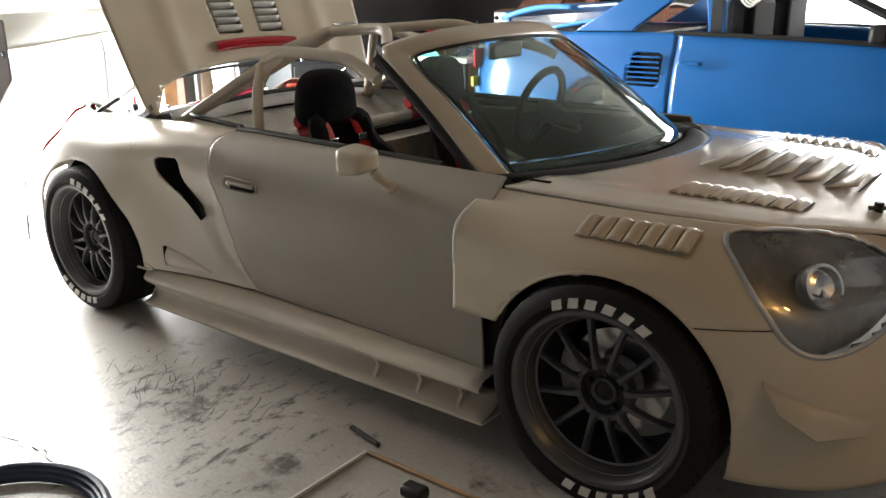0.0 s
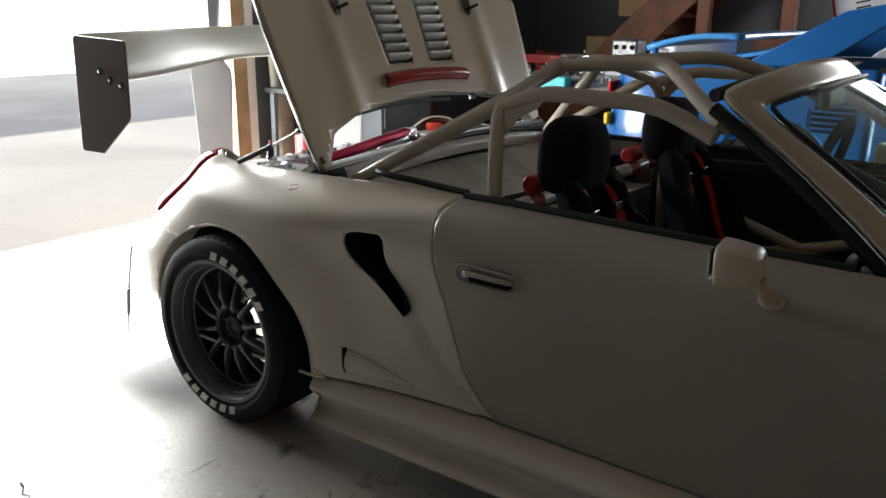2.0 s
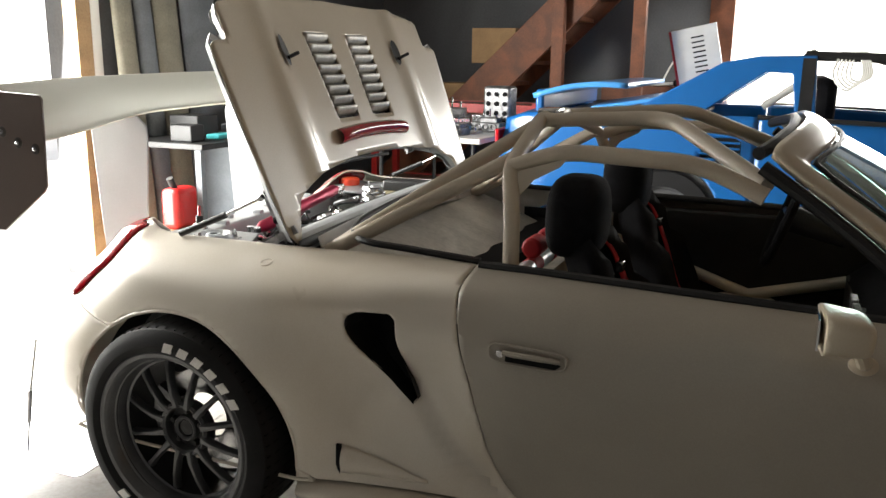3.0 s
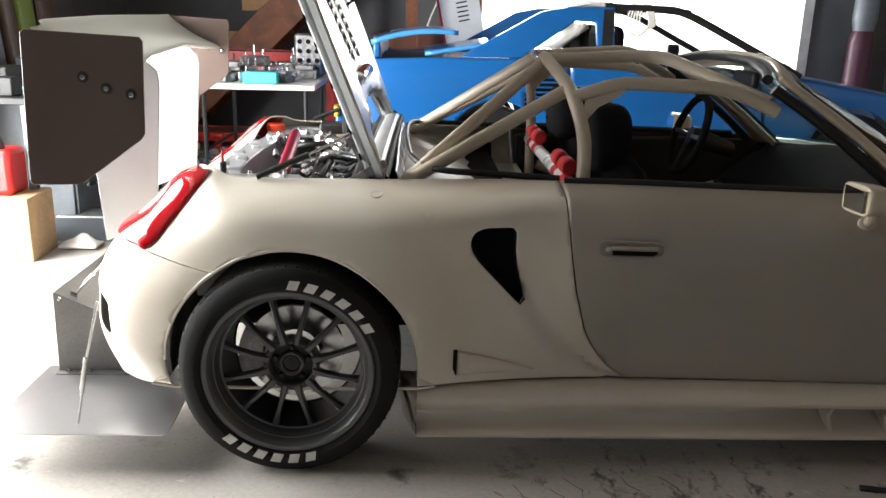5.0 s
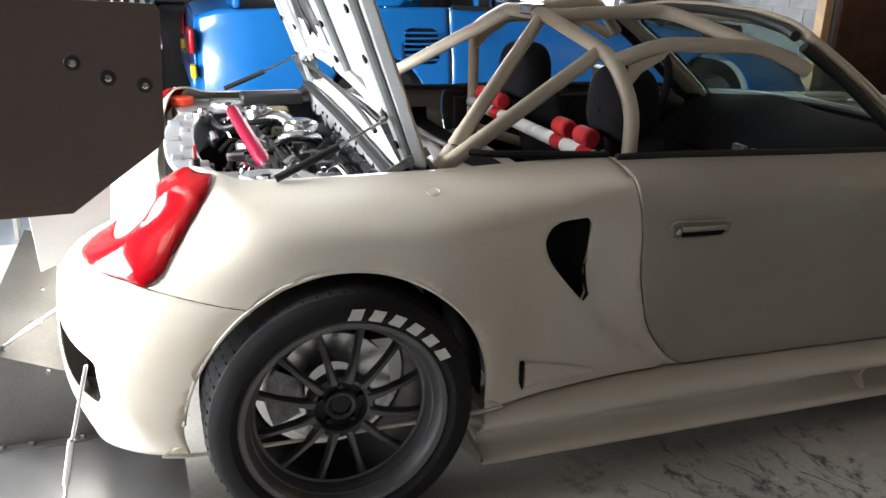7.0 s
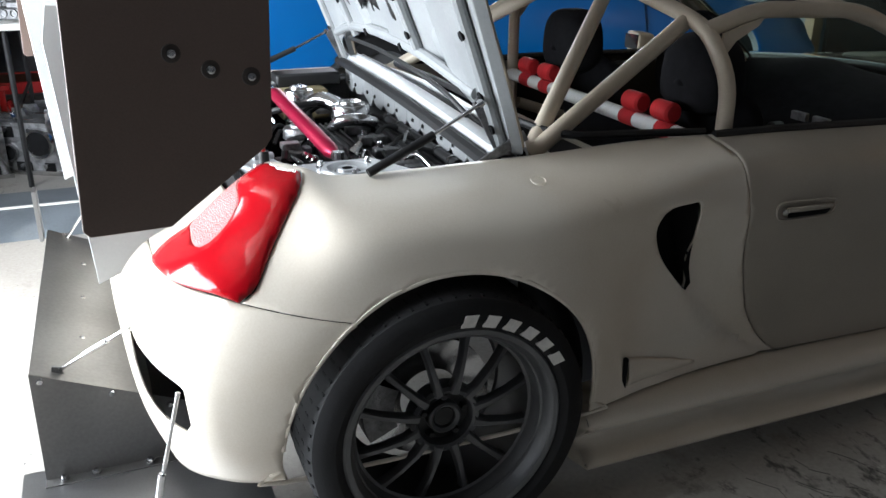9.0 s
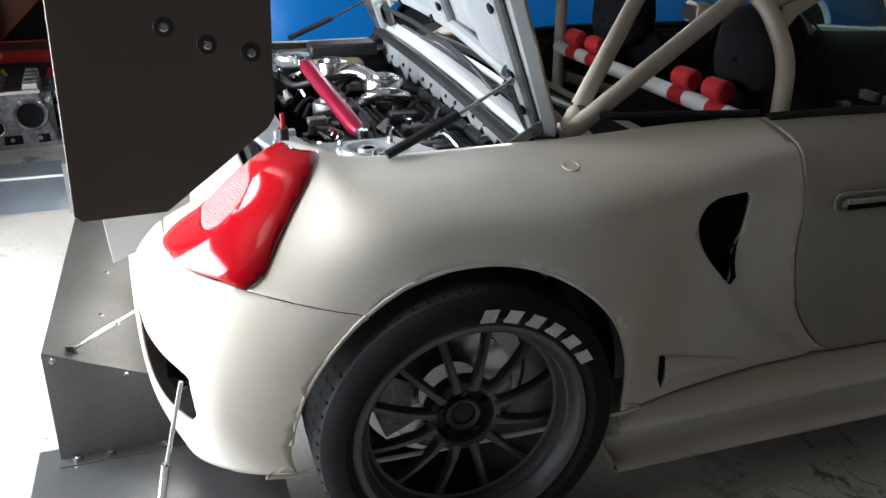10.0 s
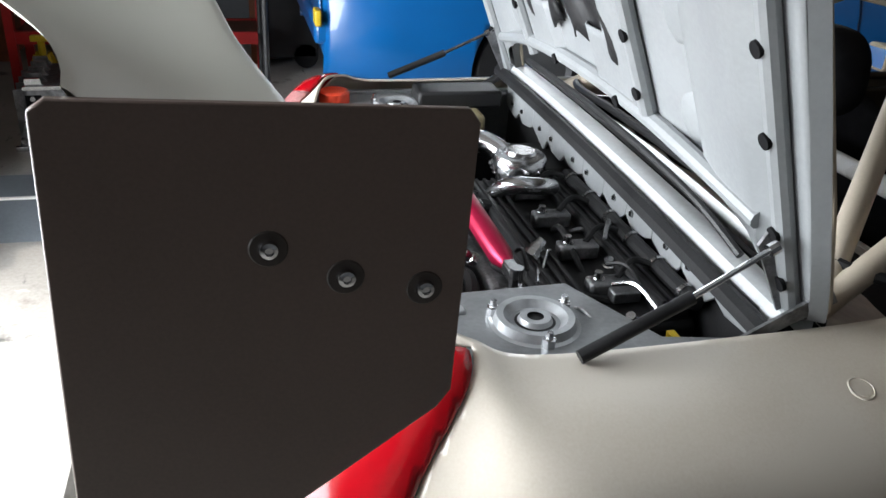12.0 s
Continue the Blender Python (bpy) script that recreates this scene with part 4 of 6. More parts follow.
slots = [inside([(s * 0.045, 0.335), (s * 0.185, 0.335), (s * 0.20, 0.63), (s * 0.06, 0.63)]) for s in (-1, 1)]
flat = Geo().grid(lambda u, v: (-0.72 + 1.44 * u, 0, 0.77 * v), 64, 34).cut(lambda x, y, z: in_cover(x, z))
for sl in slots:
    flat = flat.cut(lambda x, y, z: -sl(x, z))
sheet = Geo()
sheet.v, sheet.f = [cover_pt(x, z) for x, y, z in flat.v], flat.f
part("outer_skin", sheet, BEIGE_PRIMER, cover, "beige primered outer skin", solid=0.006)
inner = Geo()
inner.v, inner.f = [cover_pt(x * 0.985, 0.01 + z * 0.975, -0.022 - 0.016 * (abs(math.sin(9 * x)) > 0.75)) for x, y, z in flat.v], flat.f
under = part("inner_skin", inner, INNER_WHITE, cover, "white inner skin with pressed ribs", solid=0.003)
rim_line = [(p.x, p.y) for p in spline([Vector((a, b, 0)) for a, b in outline], 3, True)]
rim_line.append(rim_line[0])
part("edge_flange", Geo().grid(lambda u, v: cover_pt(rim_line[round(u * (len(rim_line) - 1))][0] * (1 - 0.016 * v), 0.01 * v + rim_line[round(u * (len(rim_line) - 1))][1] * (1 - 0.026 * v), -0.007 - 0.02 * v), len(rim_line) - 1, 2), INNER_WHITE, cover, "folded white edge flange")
ribs = [[(-0.655, 0.03), (-0.66, 0.55)], [(0.655, 0.03), (0.66, 0.55)], [(-0.60, 0.15), (-0.3, 0.208), (0, 0.225), (0.3, 0.208), (0.60, 0.15)], [(-0.60, 0.60), (0, 0.66), (0.60, 0.60)], [(-0.30, 0.22), (-0.30, 0.62)], [(0.30, 0.18), (0.30, 0.62)]]
for line in ribs:
    pts = [cover_pt(a * 0.97, b, -0.036) for a, b in line]
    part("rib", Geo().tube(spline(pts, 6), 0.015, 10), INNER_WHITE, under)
for a, b in [(s * 0.655, b) for s in (-1, 1) for b in (0.16, 0.30, 0.42)] + [(-0.45, 0.182), (-0.2, 0.215), (0.1, 0.22), (0.4, 0.19), (-0.66, 0.08), (-0.66, 0.50), (-0.30, 0.26), (-0.30, 0.36), (-0.30, 0.48), (0.30, 0.30), (0.30, 0.44)]:
    p, q = Vector(cover_pt(a * 0.97, b, -0.048)), Vector(cover_pt(a * 0.97, b, -0.054))
    part("rib_hole", Geo().tube([p, q], 0.011, 12), DARK, under)
for k in (-1, 1):
    part("vent_backing", Geo().grid(lambda u, v: cover_pt(k * (0.02 + 0.21 * u + 0.012 * math.sin(17 * v)), 0.30 + 0.36 * v + 0.014 * math.sin(13 * u + k), -0.032 - 0.008 * math.sin(9 * u + 5 * v)), 14, 18), BLACK, cover, "black vent duct backing", solid=0.003)
    for b in (0.24, 0.40, 0.52):
        part("pressing", Geo().grid(lambda u, v: cover_pt(k * (0.47 + 0.10 * (2 * u - 1) * (1 - 0.2 * (2 * v - 1) ** 2)), b + 0.045 * (2 * v - 1), -0.024 - 0.014 * (1 - (2 * u - 1) ** 4) * (1 - (2 * v - 1) ** 4)), 10, 8), INNER_WHITE, under)
# wiring along the inner lower edge
part("wiring", Geo().tube(spline([cover_pt(a, b, -0.08) for a, b in ((-0.60, 0.12), (-0.5, 0.16), (-0.35, 0.185), (-0.1, 0.205), (0.2, 0.20))], 5), 0.006, 8), BLACK, cover, "black wiring with clips")
for s in (-1, 1):
    for k in range(8):
        b0 = 0.345 + k * 0.036
        x0, x1 = s * (0.046 + 0.0018 * k), s * (0.186 + 0.0018 * k)
        q = Geo().grid(lambda u, v: cover_pt(x0 + (x1 - x0) * u, b0 + 0.03 * v, -0.016 + 0.022 * math.sin(math.pi * 0.5 * v)), 6, 4)
        part("louvre", q, TRAY, cover, solid=0.002)
    latch = Geo().grid(lambda u, v: cover_pt(s * (0.36 + 0.02 * math.cos(2 * math.pi * u) * v + 0.0), 0.56 + 0.05 * math.sin(2 * math.pi * u) * v, 0.007), 20, 2)
    lt = part("latch_hole", latch, BLACK, cover, "black keyhole latch")
    part("pin", Geo().tube([cover_pt(s * 0.36, 0.535, 0.01), cover_pt(s * 0.36 + 0.035, 0.545, 0.03)], 0.006, 8), BLACK, lt)
bl = Geo().grid(lambda u, v: cover_pt(-0.235 + 0.47 * u, 0.262 + 0.05 * v - 0.012 * (2 * u - 1) ** 2, 0.028 * (math.sin(math.pi * v) ** 0.5) * (1 - 0.3 * abs(2 * u - 1) ** 6) + 0.003), 24, 10)
part("brake_light", bl, LAMP_RED, cover, "red high brake light")
# hinges and gas struts
for s in (-1, 1):
    part("hinge_arm", Geo().add([(0.10, YC + s * 0.655, 0.79), (0.125, YC + s * 0.655, 0.785), (0.275, YC + s * 0.665, 0.865), (0.262, YC + s * 0.665, 0.885), (0.24, YC + s * 0.665, 0.875)], [(0, 1, 2, 3, 4)]), CAST, cover, solid=0.005, smooth=0)
    part("hinge_plate", Geo().add([(0.265, YC + s * 0.64, 0.82), (0.205, YC + s * 0.64, 0.95), (0.175, YC + s * 0.64, 0.99), (0.15, YC + s * 0.64, 0.945), (0.21, YC + s * 0.64, 0.83)], [(0, 1, 2, 3, 4)]), CAST, cover, solid=0.005, smooth=0)
    st = part("gas_strut", Geo().tube([(-0.105, YC + s * 0.69, 0.832), (0.045, YC + s * 0.675, 0.897)], 0.0095, 12), BLACK, cover, "black gas strut with bright rod")
    part("rod", Geo().tube([(0.045, YC + s * 0.675, 0.897), (0.156, YC + s * 0.662, 0.952)], 0.0042, 8).tube([(0.150, YC + s * 0.662, 0.949), (0.162, YC + s * 0.661, 0.955)], 0.009, 10), STEEL, st)

# ---- engine bay ----
bay = thing("engine_bay", (0, YC, 0.45), "open engine bay with silver crossmember and strut towers", "engine bay")
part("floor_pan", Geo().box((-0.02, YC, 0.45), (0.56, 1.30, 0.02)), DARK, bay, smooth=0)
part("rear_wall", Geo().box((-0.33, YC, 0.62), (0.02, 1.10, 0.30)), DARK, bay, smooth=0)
for s in (-1, 1):
    part("inner_wing", Geo().box((-0.02, YC + s * 0.665, 0.63), (0.56, 0.02, 0.34)), LEDGE_GREY, bay, smooth=0)
    part("wing_ledge", Geo().prism([(-0.30, YC + s * 0.69), (-0.28, YC + s * 0.44), (-0.02, YC + s * 0.43), (0.06, YC + s * 0.60), (0.22, YC + s * 0.63), (0.22, YC + s * 0.69)][::s], "z", 0.782, 0.792), LEDGE_GREY, bay, "silver painted inner wing ledge", bevel=0.003)
    tw = Matrix.Translation((-0.108, YC + s * 0.54, 0.792))
    tower = part("strut_mount", Geo().lathe([(0.012, 0.012), (0.022, 0.012), (0.026, 0.004), (0.036, 0.004), (0.046, 0.014), (0.056, 0.014), (0.060, 0.002), (0.066, 0)], tw, 36), SILVER, bay, "silver strut top mount")
    part("mount_centre", Geo().lathe([(0, 0.008), (0.012, 0.008), (0.034, 0.003)], tw, 24), BLACK, tower)
    for k in range(3):
        a = 2 * math.pi * k / 3 + 0.5
        part("nut", Geo().lathe([(0, 0.024), (0.005, 0.024), (0.006, 0.014), (0.010, 0.013), (0.010, 0)], tw @ Matrix.Translation((0.062 * math.cos(a), 0.062 * math.sin(a), 0)), 6), STEEL, tower)
cross = spline([(-0.215, YC - 0.60, 0.785), (-0.245, YC - 0.44, 0.783), (-0.285, YC - 0.25, 0.778), (-0.295, YC, 0.776), (-0.285, YC + 0.25, 0.778), (-0.245, YC + 0.44, 0.783), (-0.215, YC + 0.60, 0.785)], 6)
g = Geo().grid(lambda u, v: tuple(cross[min(int(u * (len(cross) - 1)), len(cross) - 1)] + Vector(((-0.045, -0.045, 0.045, 0.05)[round(v * 3)], 0, (-0.10, 0, 0, -0.10)[round(v * 3)]))), len(cross) - 1, 3)
part("crossmember", g, SILVER, bay, "silver rear crossmember", bevel=0.006)
pin = part("catch_pin", Geo().lathe([(0, 0.045), (0.012, 0.045), (0.013, 0)], Matrix.Translation((-0.268, -0.256, 0.778)), 14), BLACK, bay, "black stud with red pin")
part("pin_tip", Geo().tube([(-0.268, -0.256, 0.82), (-0.268, -0.256, 0.856)], 0.005, 8), RED_PAINT, pin)
part("filler_neck", Geo().lathe([(0, 0.028), (0.034, 0.03), (0.040, 0.025), (0.040, 0.0), (0.030, 0.0), (0.028, -0.05)], Matrix.Translation((-0.262, 0.745, 0.792)), 24), ORANGE, bay, "orange-red filler cap")
# firewall with its rolled gutter and seal
# Below the white tabs the panel is coloured black for the shade in the bay.
part("firewall", Geo().add([(0.216, YC - 0.60, 0.835), (0.216, YC + 0.60, 0.835), (0.21, YC + 0.60, 0.60), (0.235, YC, 0.56), (0.21, YC - 0.60, 0.60)], [(0, 1, 2, 3, 4)]), BLACK, bay, "firewall panel coloured black as bay shade", solid=0.004, smooth=0)
for k in range(11):
    y = YC - 0.56 + 0.108 * k
    part("flange_tab", Geo().prism([(y - 0.054, 0.835), (y - 0.054, 0.788), (y - 0.03, 0.778 - 0.010 * (k % 3)), (y + 0.02, 0.776 - 0.005 * (k % 2)), (y + 0.053, 0.788), (y + 0.053, 0.835)], "x", 0.196, 0.204), INNER_WHITE, bay, bevel=0.002)
    part("tab_bolt", Geo().lathe([(0, 0.004), (0.005, 0.004), (0.006, 0.0), (0.008, 0.0), (0.008, -0.004)], Matrix.Translation((0.196, y + 0.03 * (k % 2), 0.80)) @ Matrix.Rotation(radians(-90), 4, "Y"), 8), STEEL, bay)
RAIL_WHITE = material("rail_white_paint", (0.55, 0.57, 0.58), 0.35, 0, 0.1, 8, 0.03, 120)
gut_a, gut_b = Vector((0.222, YC - 0.655, 0.834)), Vector((0.246, YC + 0.68, 0.862))


def rail(profile):
    def fn(u, v):
        t = v * (len(profile) - 1)
        k = min(int(t), len(profile) - 2)
        dx, dz = [profile[k][i] + (t - k) * (profile[k + 1][i] - profile[k][i]) for i in (0, 1)]
        p = gut_a.lerp(gut_b, u)
        return (p.x + dx, p.y, p.z + dz + 0.012 * math.sin(math.pi * u))
    return Geo().grid(fn, 24, (len(profile) - 1) * 2)


part("gutter", rail([(-0.028, -0.03), (-0.026, 0.0), (-0.018, 0.010), (0.0, 0.013), (0.022, 0.010), (0.032, 0.0), (0.034, -0.04)]), RAIL_WHITE, bay, "white rolled gutter rail")
part("seal", rail([(-0.058, -0.022), (-0.056, -0.006), (-0.046, 0.002), (-0.036, 0.0), (-0.029, -0.008), (-0.029, -0.02)]), BLACK, bay, "black rubber bulkhead seal")
part("seal", rail([(0.035, -0.01), (0.038, 0.002), (0.048, 0.004), (0.054, -0.004), (0.055, -0.02)]), BLACK, bay, "black rubber bulkhead seal")

# ---- engine ----
eng = thing("engine", (0.06, 0.1, 0.46), "dark four-cylinder engine with black covers and polished pipes", "engine")
part("block", Geo().box((0.06, 0.02, 0.56), (0.26, 0.66, 0.22)), CAST, eng, bevel=0.02)
part("valve_cover", Geo().box((0.085, -0.02, 0.70), (0.24, 0.60, 0.055)), BLACK, eng, "black valve cover", bevel=0.015)
for x in (0.005, 0.165):
    part("cam_cover", Geo().box((x, -0.02, 0.735), (0.055, 0.58, 0.03)), BLACK, eng, "ribbed black cam cover", bevel=0.008)
    for k in range(3):
        part("rib", Geo().box((x - 0.018 + k * 0.018, -0.02, 0.752), (0.006, 0.56, 0.008)), BLACK, eng)
for k in range(4):
    y = -0.22 + k * 0.14
    coil = part("ignition_coil", Geo().box((0.085, y, 0.745), (0.075, 0.035, 0.03)), CAST, eng, "ignition coil with bright bolt", bevel=0.006)
    part("coil_bolt", Geo().lathe([(0, 0.012), (0.007, 0.012), (0.008, 0), (0.012, 0)], Matrix.Translation((0.065, y, 0.762)), 8), STEEL, coil)
    part("plug_lead", Geo().tube(spline([(0.10, y, 0.76), (0.14, y + 0.03, 0.775), (0.19, y + 0.02, 0.76)], 5), 0.006, 8), BLACK, coil)
def canister(x, y, z, r, h, mat, name, label):
    m = Matrix.Translation((x, y, z))
    return part(name, Geo().lathe([(0, h), (r * 0.55, h), (r * 0.6, h * 0.94), (r * 0.92, h * 0.92), (r, h * 0.86), (r, h * 0.62), (r * 0.86, h * 0.58), (r * 0.86, h * 0.3), (r, h * 0.26), (r, 0)], m, 28), mat, eng, label)
canister(0.085, 0.27, 0.70, 0.058, 0.115, STEEL, "throttle_body", "polished throttle body")
canister(-0.02, 0.50, 0.68, 0.048, 0.145, STEEL, "oil_filter", "bright canister with dark cap")
canister(-0.075, 0.25, 0.66, 0.05, 0.10, CAST, "pump", "cast metal pump")
canister(-0.17, 0.02, 0.60, 0.06, 0.10, CAST, "starter", "cast metal housing")
canister(-0.15, -0.22, 0.58, 0.05, 0.12, BLACK, "mount", "black engine mount")
part("intake_pipe", Geo().tube(spline([(-0.02, 0.42, 0.77), (0.02, 0.38, 0.80), (0.06, 0.34, 0.79), (0.085, 0.27, 0.76)], 6), 0.025, 14), STEEL, eng, "polished intake elbow")
part("airbox", Geo().box((0.16, 0.38, 0.735), (0.15, 0.20, 0.05)), BLACK, eng, "black airbox lid", bevel=0.012)
part("fuel_rail", Geo().tube([(0.185, -0.33, 0.765), (0.185, 0.24, 0.765)], 0.014, 10), BLACK, eng)
random.seed(7)
for k in range(6):
    y = -0.30 + k * 0.10
    part("hose_clamp", Geo().tube([(0.185, y, 0.765), (0.185, y + 0.009, 0.765)], 0.0165, 12), STEEL, eng)
for k in range(14):
    p = Vector((random.uniform(-0.2, 0.2), random.uniform(-0.35, 0.5), random.uniform(0.66, 0.76)))
    q = p + Vector((random.uniform(-0.12, 0.12), random.uniform(-0.25, 0.25), random.uniform(-0.05, 0.03)))
    mid = (p + q) / 2 + Vector((random.uniform(-0.04, 0.04), 0, random.uniform(0.0, 0.05)))
    part("hose", Geo().tube(spline([p, mid, q], 6), random.choice((0.006, 0.009, 0.014)), 8), BLACK, eng, "black rubber hose")
for k in range(22):
    x, y = random.uniform(-0.22, 0.18), random.uniform(-0.38, 0.55)
    sz = random.uniform(0.012, 0.032)
    part("bracket", Geo().box((x, y, random.uniform(0.64, 0.745)), (sz * random.uniform(0.8, 2.2), sz * random.uniform(0.8, 2), sz * 0.7), None), random.choice((STEEL, CAST, CAST, BLACK)), eng, bevel=0.003)
for k in range(46):
    x, y, z = random.uniform(-0.20, 0.17), random.uniform(-0.40, 0.56), random.uniform(0.70, 0.775)
    if random.random() < 0.55:
        r = random.uniform(0.006, 0.013)
        part("fitting", Geo().lathe([(0, 0.018), (r * 0.7, 0.018), (r * 0.75, 0.008), (r, 0.006), (r, -0.006), (r * 1.3, -0.008), (r * 1.3, -0.02)], Matrix.Translation((x, y, z)) @ Matrix.Rotation(random.uniform(-1, 1), 4, "X") @ Matrix.Rotation(random.uniform(-1, 1), 4, "Y"), 8), random.choice((STEEL, STEEL, CAST)), eng)
    else:
        d = Vector((random.uniform(-0.05, 0.05), random.uniform(-0.09, 0.09), random.uniform(-0.02, 0.015)))
        p = Vector((x, y, z))
        part("wire", Geo().tube(spline([p, p + d * 0.5 + Vector((0, 0, 0.02)), p + d], 5), random.choice((0.003, 0.004, 0.006)), 6), random.choice((BLACK, BLACK, CAST, STEEL)), eng)
part("elbow_pipe", Geo().tube(spline([(0.0, 0.20, 0.74), (0.02, 0.14, 0.785), (0.07, 0.12, 0.79), (0.12, 0.16, 0.77)], 6), 0.018, 14), STEEL, eng, "polished coolant elbow")
part("fuel_line", Geo().tube(spline([(-0.18, 0.56, 0.77), (-0.15, 0.42, 0.765), (-0.08, 0.36, 0.79), (0.0, 0.34, 0.80)], 6), 0.010, 8), BLACK, eng)
part("regulator", Geo().lathe([(0, 0.05), (0.015, 0.05), (0.018, 0.04), (0.034, 0.038), (0.036, 0.03), (0.034, 0.022), (0.028, 0.02), (0.026, 0.0)], Matrix.Translation((-0.205, 0.52, 0.765)), 20), STEEL, eng, "bright fuel regulator")
for k in range(9):
    p = Vector(cross[4 + 3 * k])
    part("bracket", Geo().box(p + Vector((0.02 * (-1) ** k, 0.01, 0.004)), (0.03 + 0.01 * (k % 3), 0.022, 0.018), Matrix.Identity(4)), SILVER, bay, bevel=0.004)
part("strut_brace", Geo().tube([(-0.122, 0.385, 0.835), (-0.119, 0.35, 0.832), (-0.088, -0.16, 0.785), (-0.084, -0.195, 0.782)], [0.010, 0.021, 0.021, 0.010], 14), CRIMSON, bay, "crimson anodised strut brace")
part("brace_end", Geo().box((-0.085, -0.215, 0.782), (0.022, 0.05, 0.022)), STEEL, bay, bevel=0.003)
part("brace_end", Geo().box((-0.126, 0.41, 0.836), (0.022, 0.05, 0.022)), STEEL, bay, bevel=0.003)
part("brace_stud", Geo().tube([(-0.085, -0.235, 0.75), (-0.085, -0.235, 0.80)], 0.012, 8), STEEL, bay)
part("coolant_tank", Geo().box((0.02, 0.64, 0.745), (0.16, 0.12, 0.10)), AMBER, bay, "yellowed coolant tank", bevel=0.012)
part("fuse_box", Geo().box((0.05, 0.70, 0.815), (0.22, 0.10, 0.045)), BLACK, bay, "black fuse box", bevel=0.008)
part("wire_tag", Geo().box((0.10, -0.42, 0.76), (0.012, 0.03, 0.02)), YELLOW, bay)

# ---- cabin ----
tub = thing("cabin_tub", (1.2, YC, 0.2), "stripped black cabin with bare metal rear shelf", "interior")
part("floor_pan", Geo().box((1.35, YC, 0.235), (1.3, 1.30, 0.02)), DARK, tub, smooth=0)
for s in (-1, 1):
    part("door_card", Geo().box((1.38, YC + s * 0.655, 0.52), (1.16, 0.03, 0.54)), BLACK, tub, "black door card", bevel=0.01)
g = Geo().grid(lambda u, v: (0.30 + 0.50 * u, YC - 0.62 + 1.24 * v, 0.80 - 0.02 * math.sin(math.pi * u) - 0.14 * ease(u) + 0.012 * math.sin(40 * v) * u * (1 - u)), 20, 40)
part("rear_shelf", g, TRAY, tub, "bare pressed-metal rear shelf", solid=0.004)
part("rear_bulkhead", Geo().box((0.80, YC, 0.43), (0.02, 1.26, 0.46)), TRAY, tub, smooth=0)
part("opening_seal", Geo().tube(spline([(0.79, YC - 0.625, 0.832), (0.60, YC - 0.605, 0.838), (0.42, YC - 0.58, 0.845), (0.345, YC - 0.45, 0.860), (0.325, YC - 0.2, 0.876), (0.322, YC, 0.880), (0.325, YC + 0.2, 0.876), (0.345, YC + 0.45, 0.860), (0.42, YC + 0.58, 0.845), (0.60, YC + 0.605, 0.838), (0.79, YC + 0.625, 0.832)], 6), 0.010, 8), BLACK, tub, "black rubber opening seal")
part("opening_lip", Geo().grid(lambda u, v: (0.30 + 0.02 * v, YC - 0.60 + 1.2 * u, 0.845 + 0.03 * math.sin(math.pi * u) - 0.06 * v), 20, 2), WHITE_PAINT, tub, solid=0.003)
dash = Geo().grid(lambda u, v: (1.72 + 0.42 * v, YC - 0.62 + 1.24 * u, 0.60 + 0.19 * math.sin(math.pi * min(1, v * 1.25) * 0.5) + 0.025 * math.exp(-((u - 0.75) / 0.12) ** 2)), 30, 12)
part("dashboard", dash, FABRIC, tub, "black dashboard", solid=0.02)
part("dash_front", Geo().box((1.75, YC, 0.45), (0.06, 1.24, 0.32)), BLACK, tub, bevel=0.01)
for k in range(3):
    part("gauge", Geo().lathe([(0, 0.004), (0.022, 0.004), (0.026, 0.012), (0.030, 0.012), (0.030, -0.03)], Matrix.Translation((1.715, 0.10 + 0.075 * k, 0.60)) @ Matrix.Rotation(radians(-90), 4, "Y"), 20), CAST, tub, "round gauge with grey rim")
for k in range(2):
    part("switch_panel", Geo().box((1.70, 0.02 + 0.1 * k, 0.68), (0.02, 0.07, 0.03)), CAST, tub, bevel=0.004)


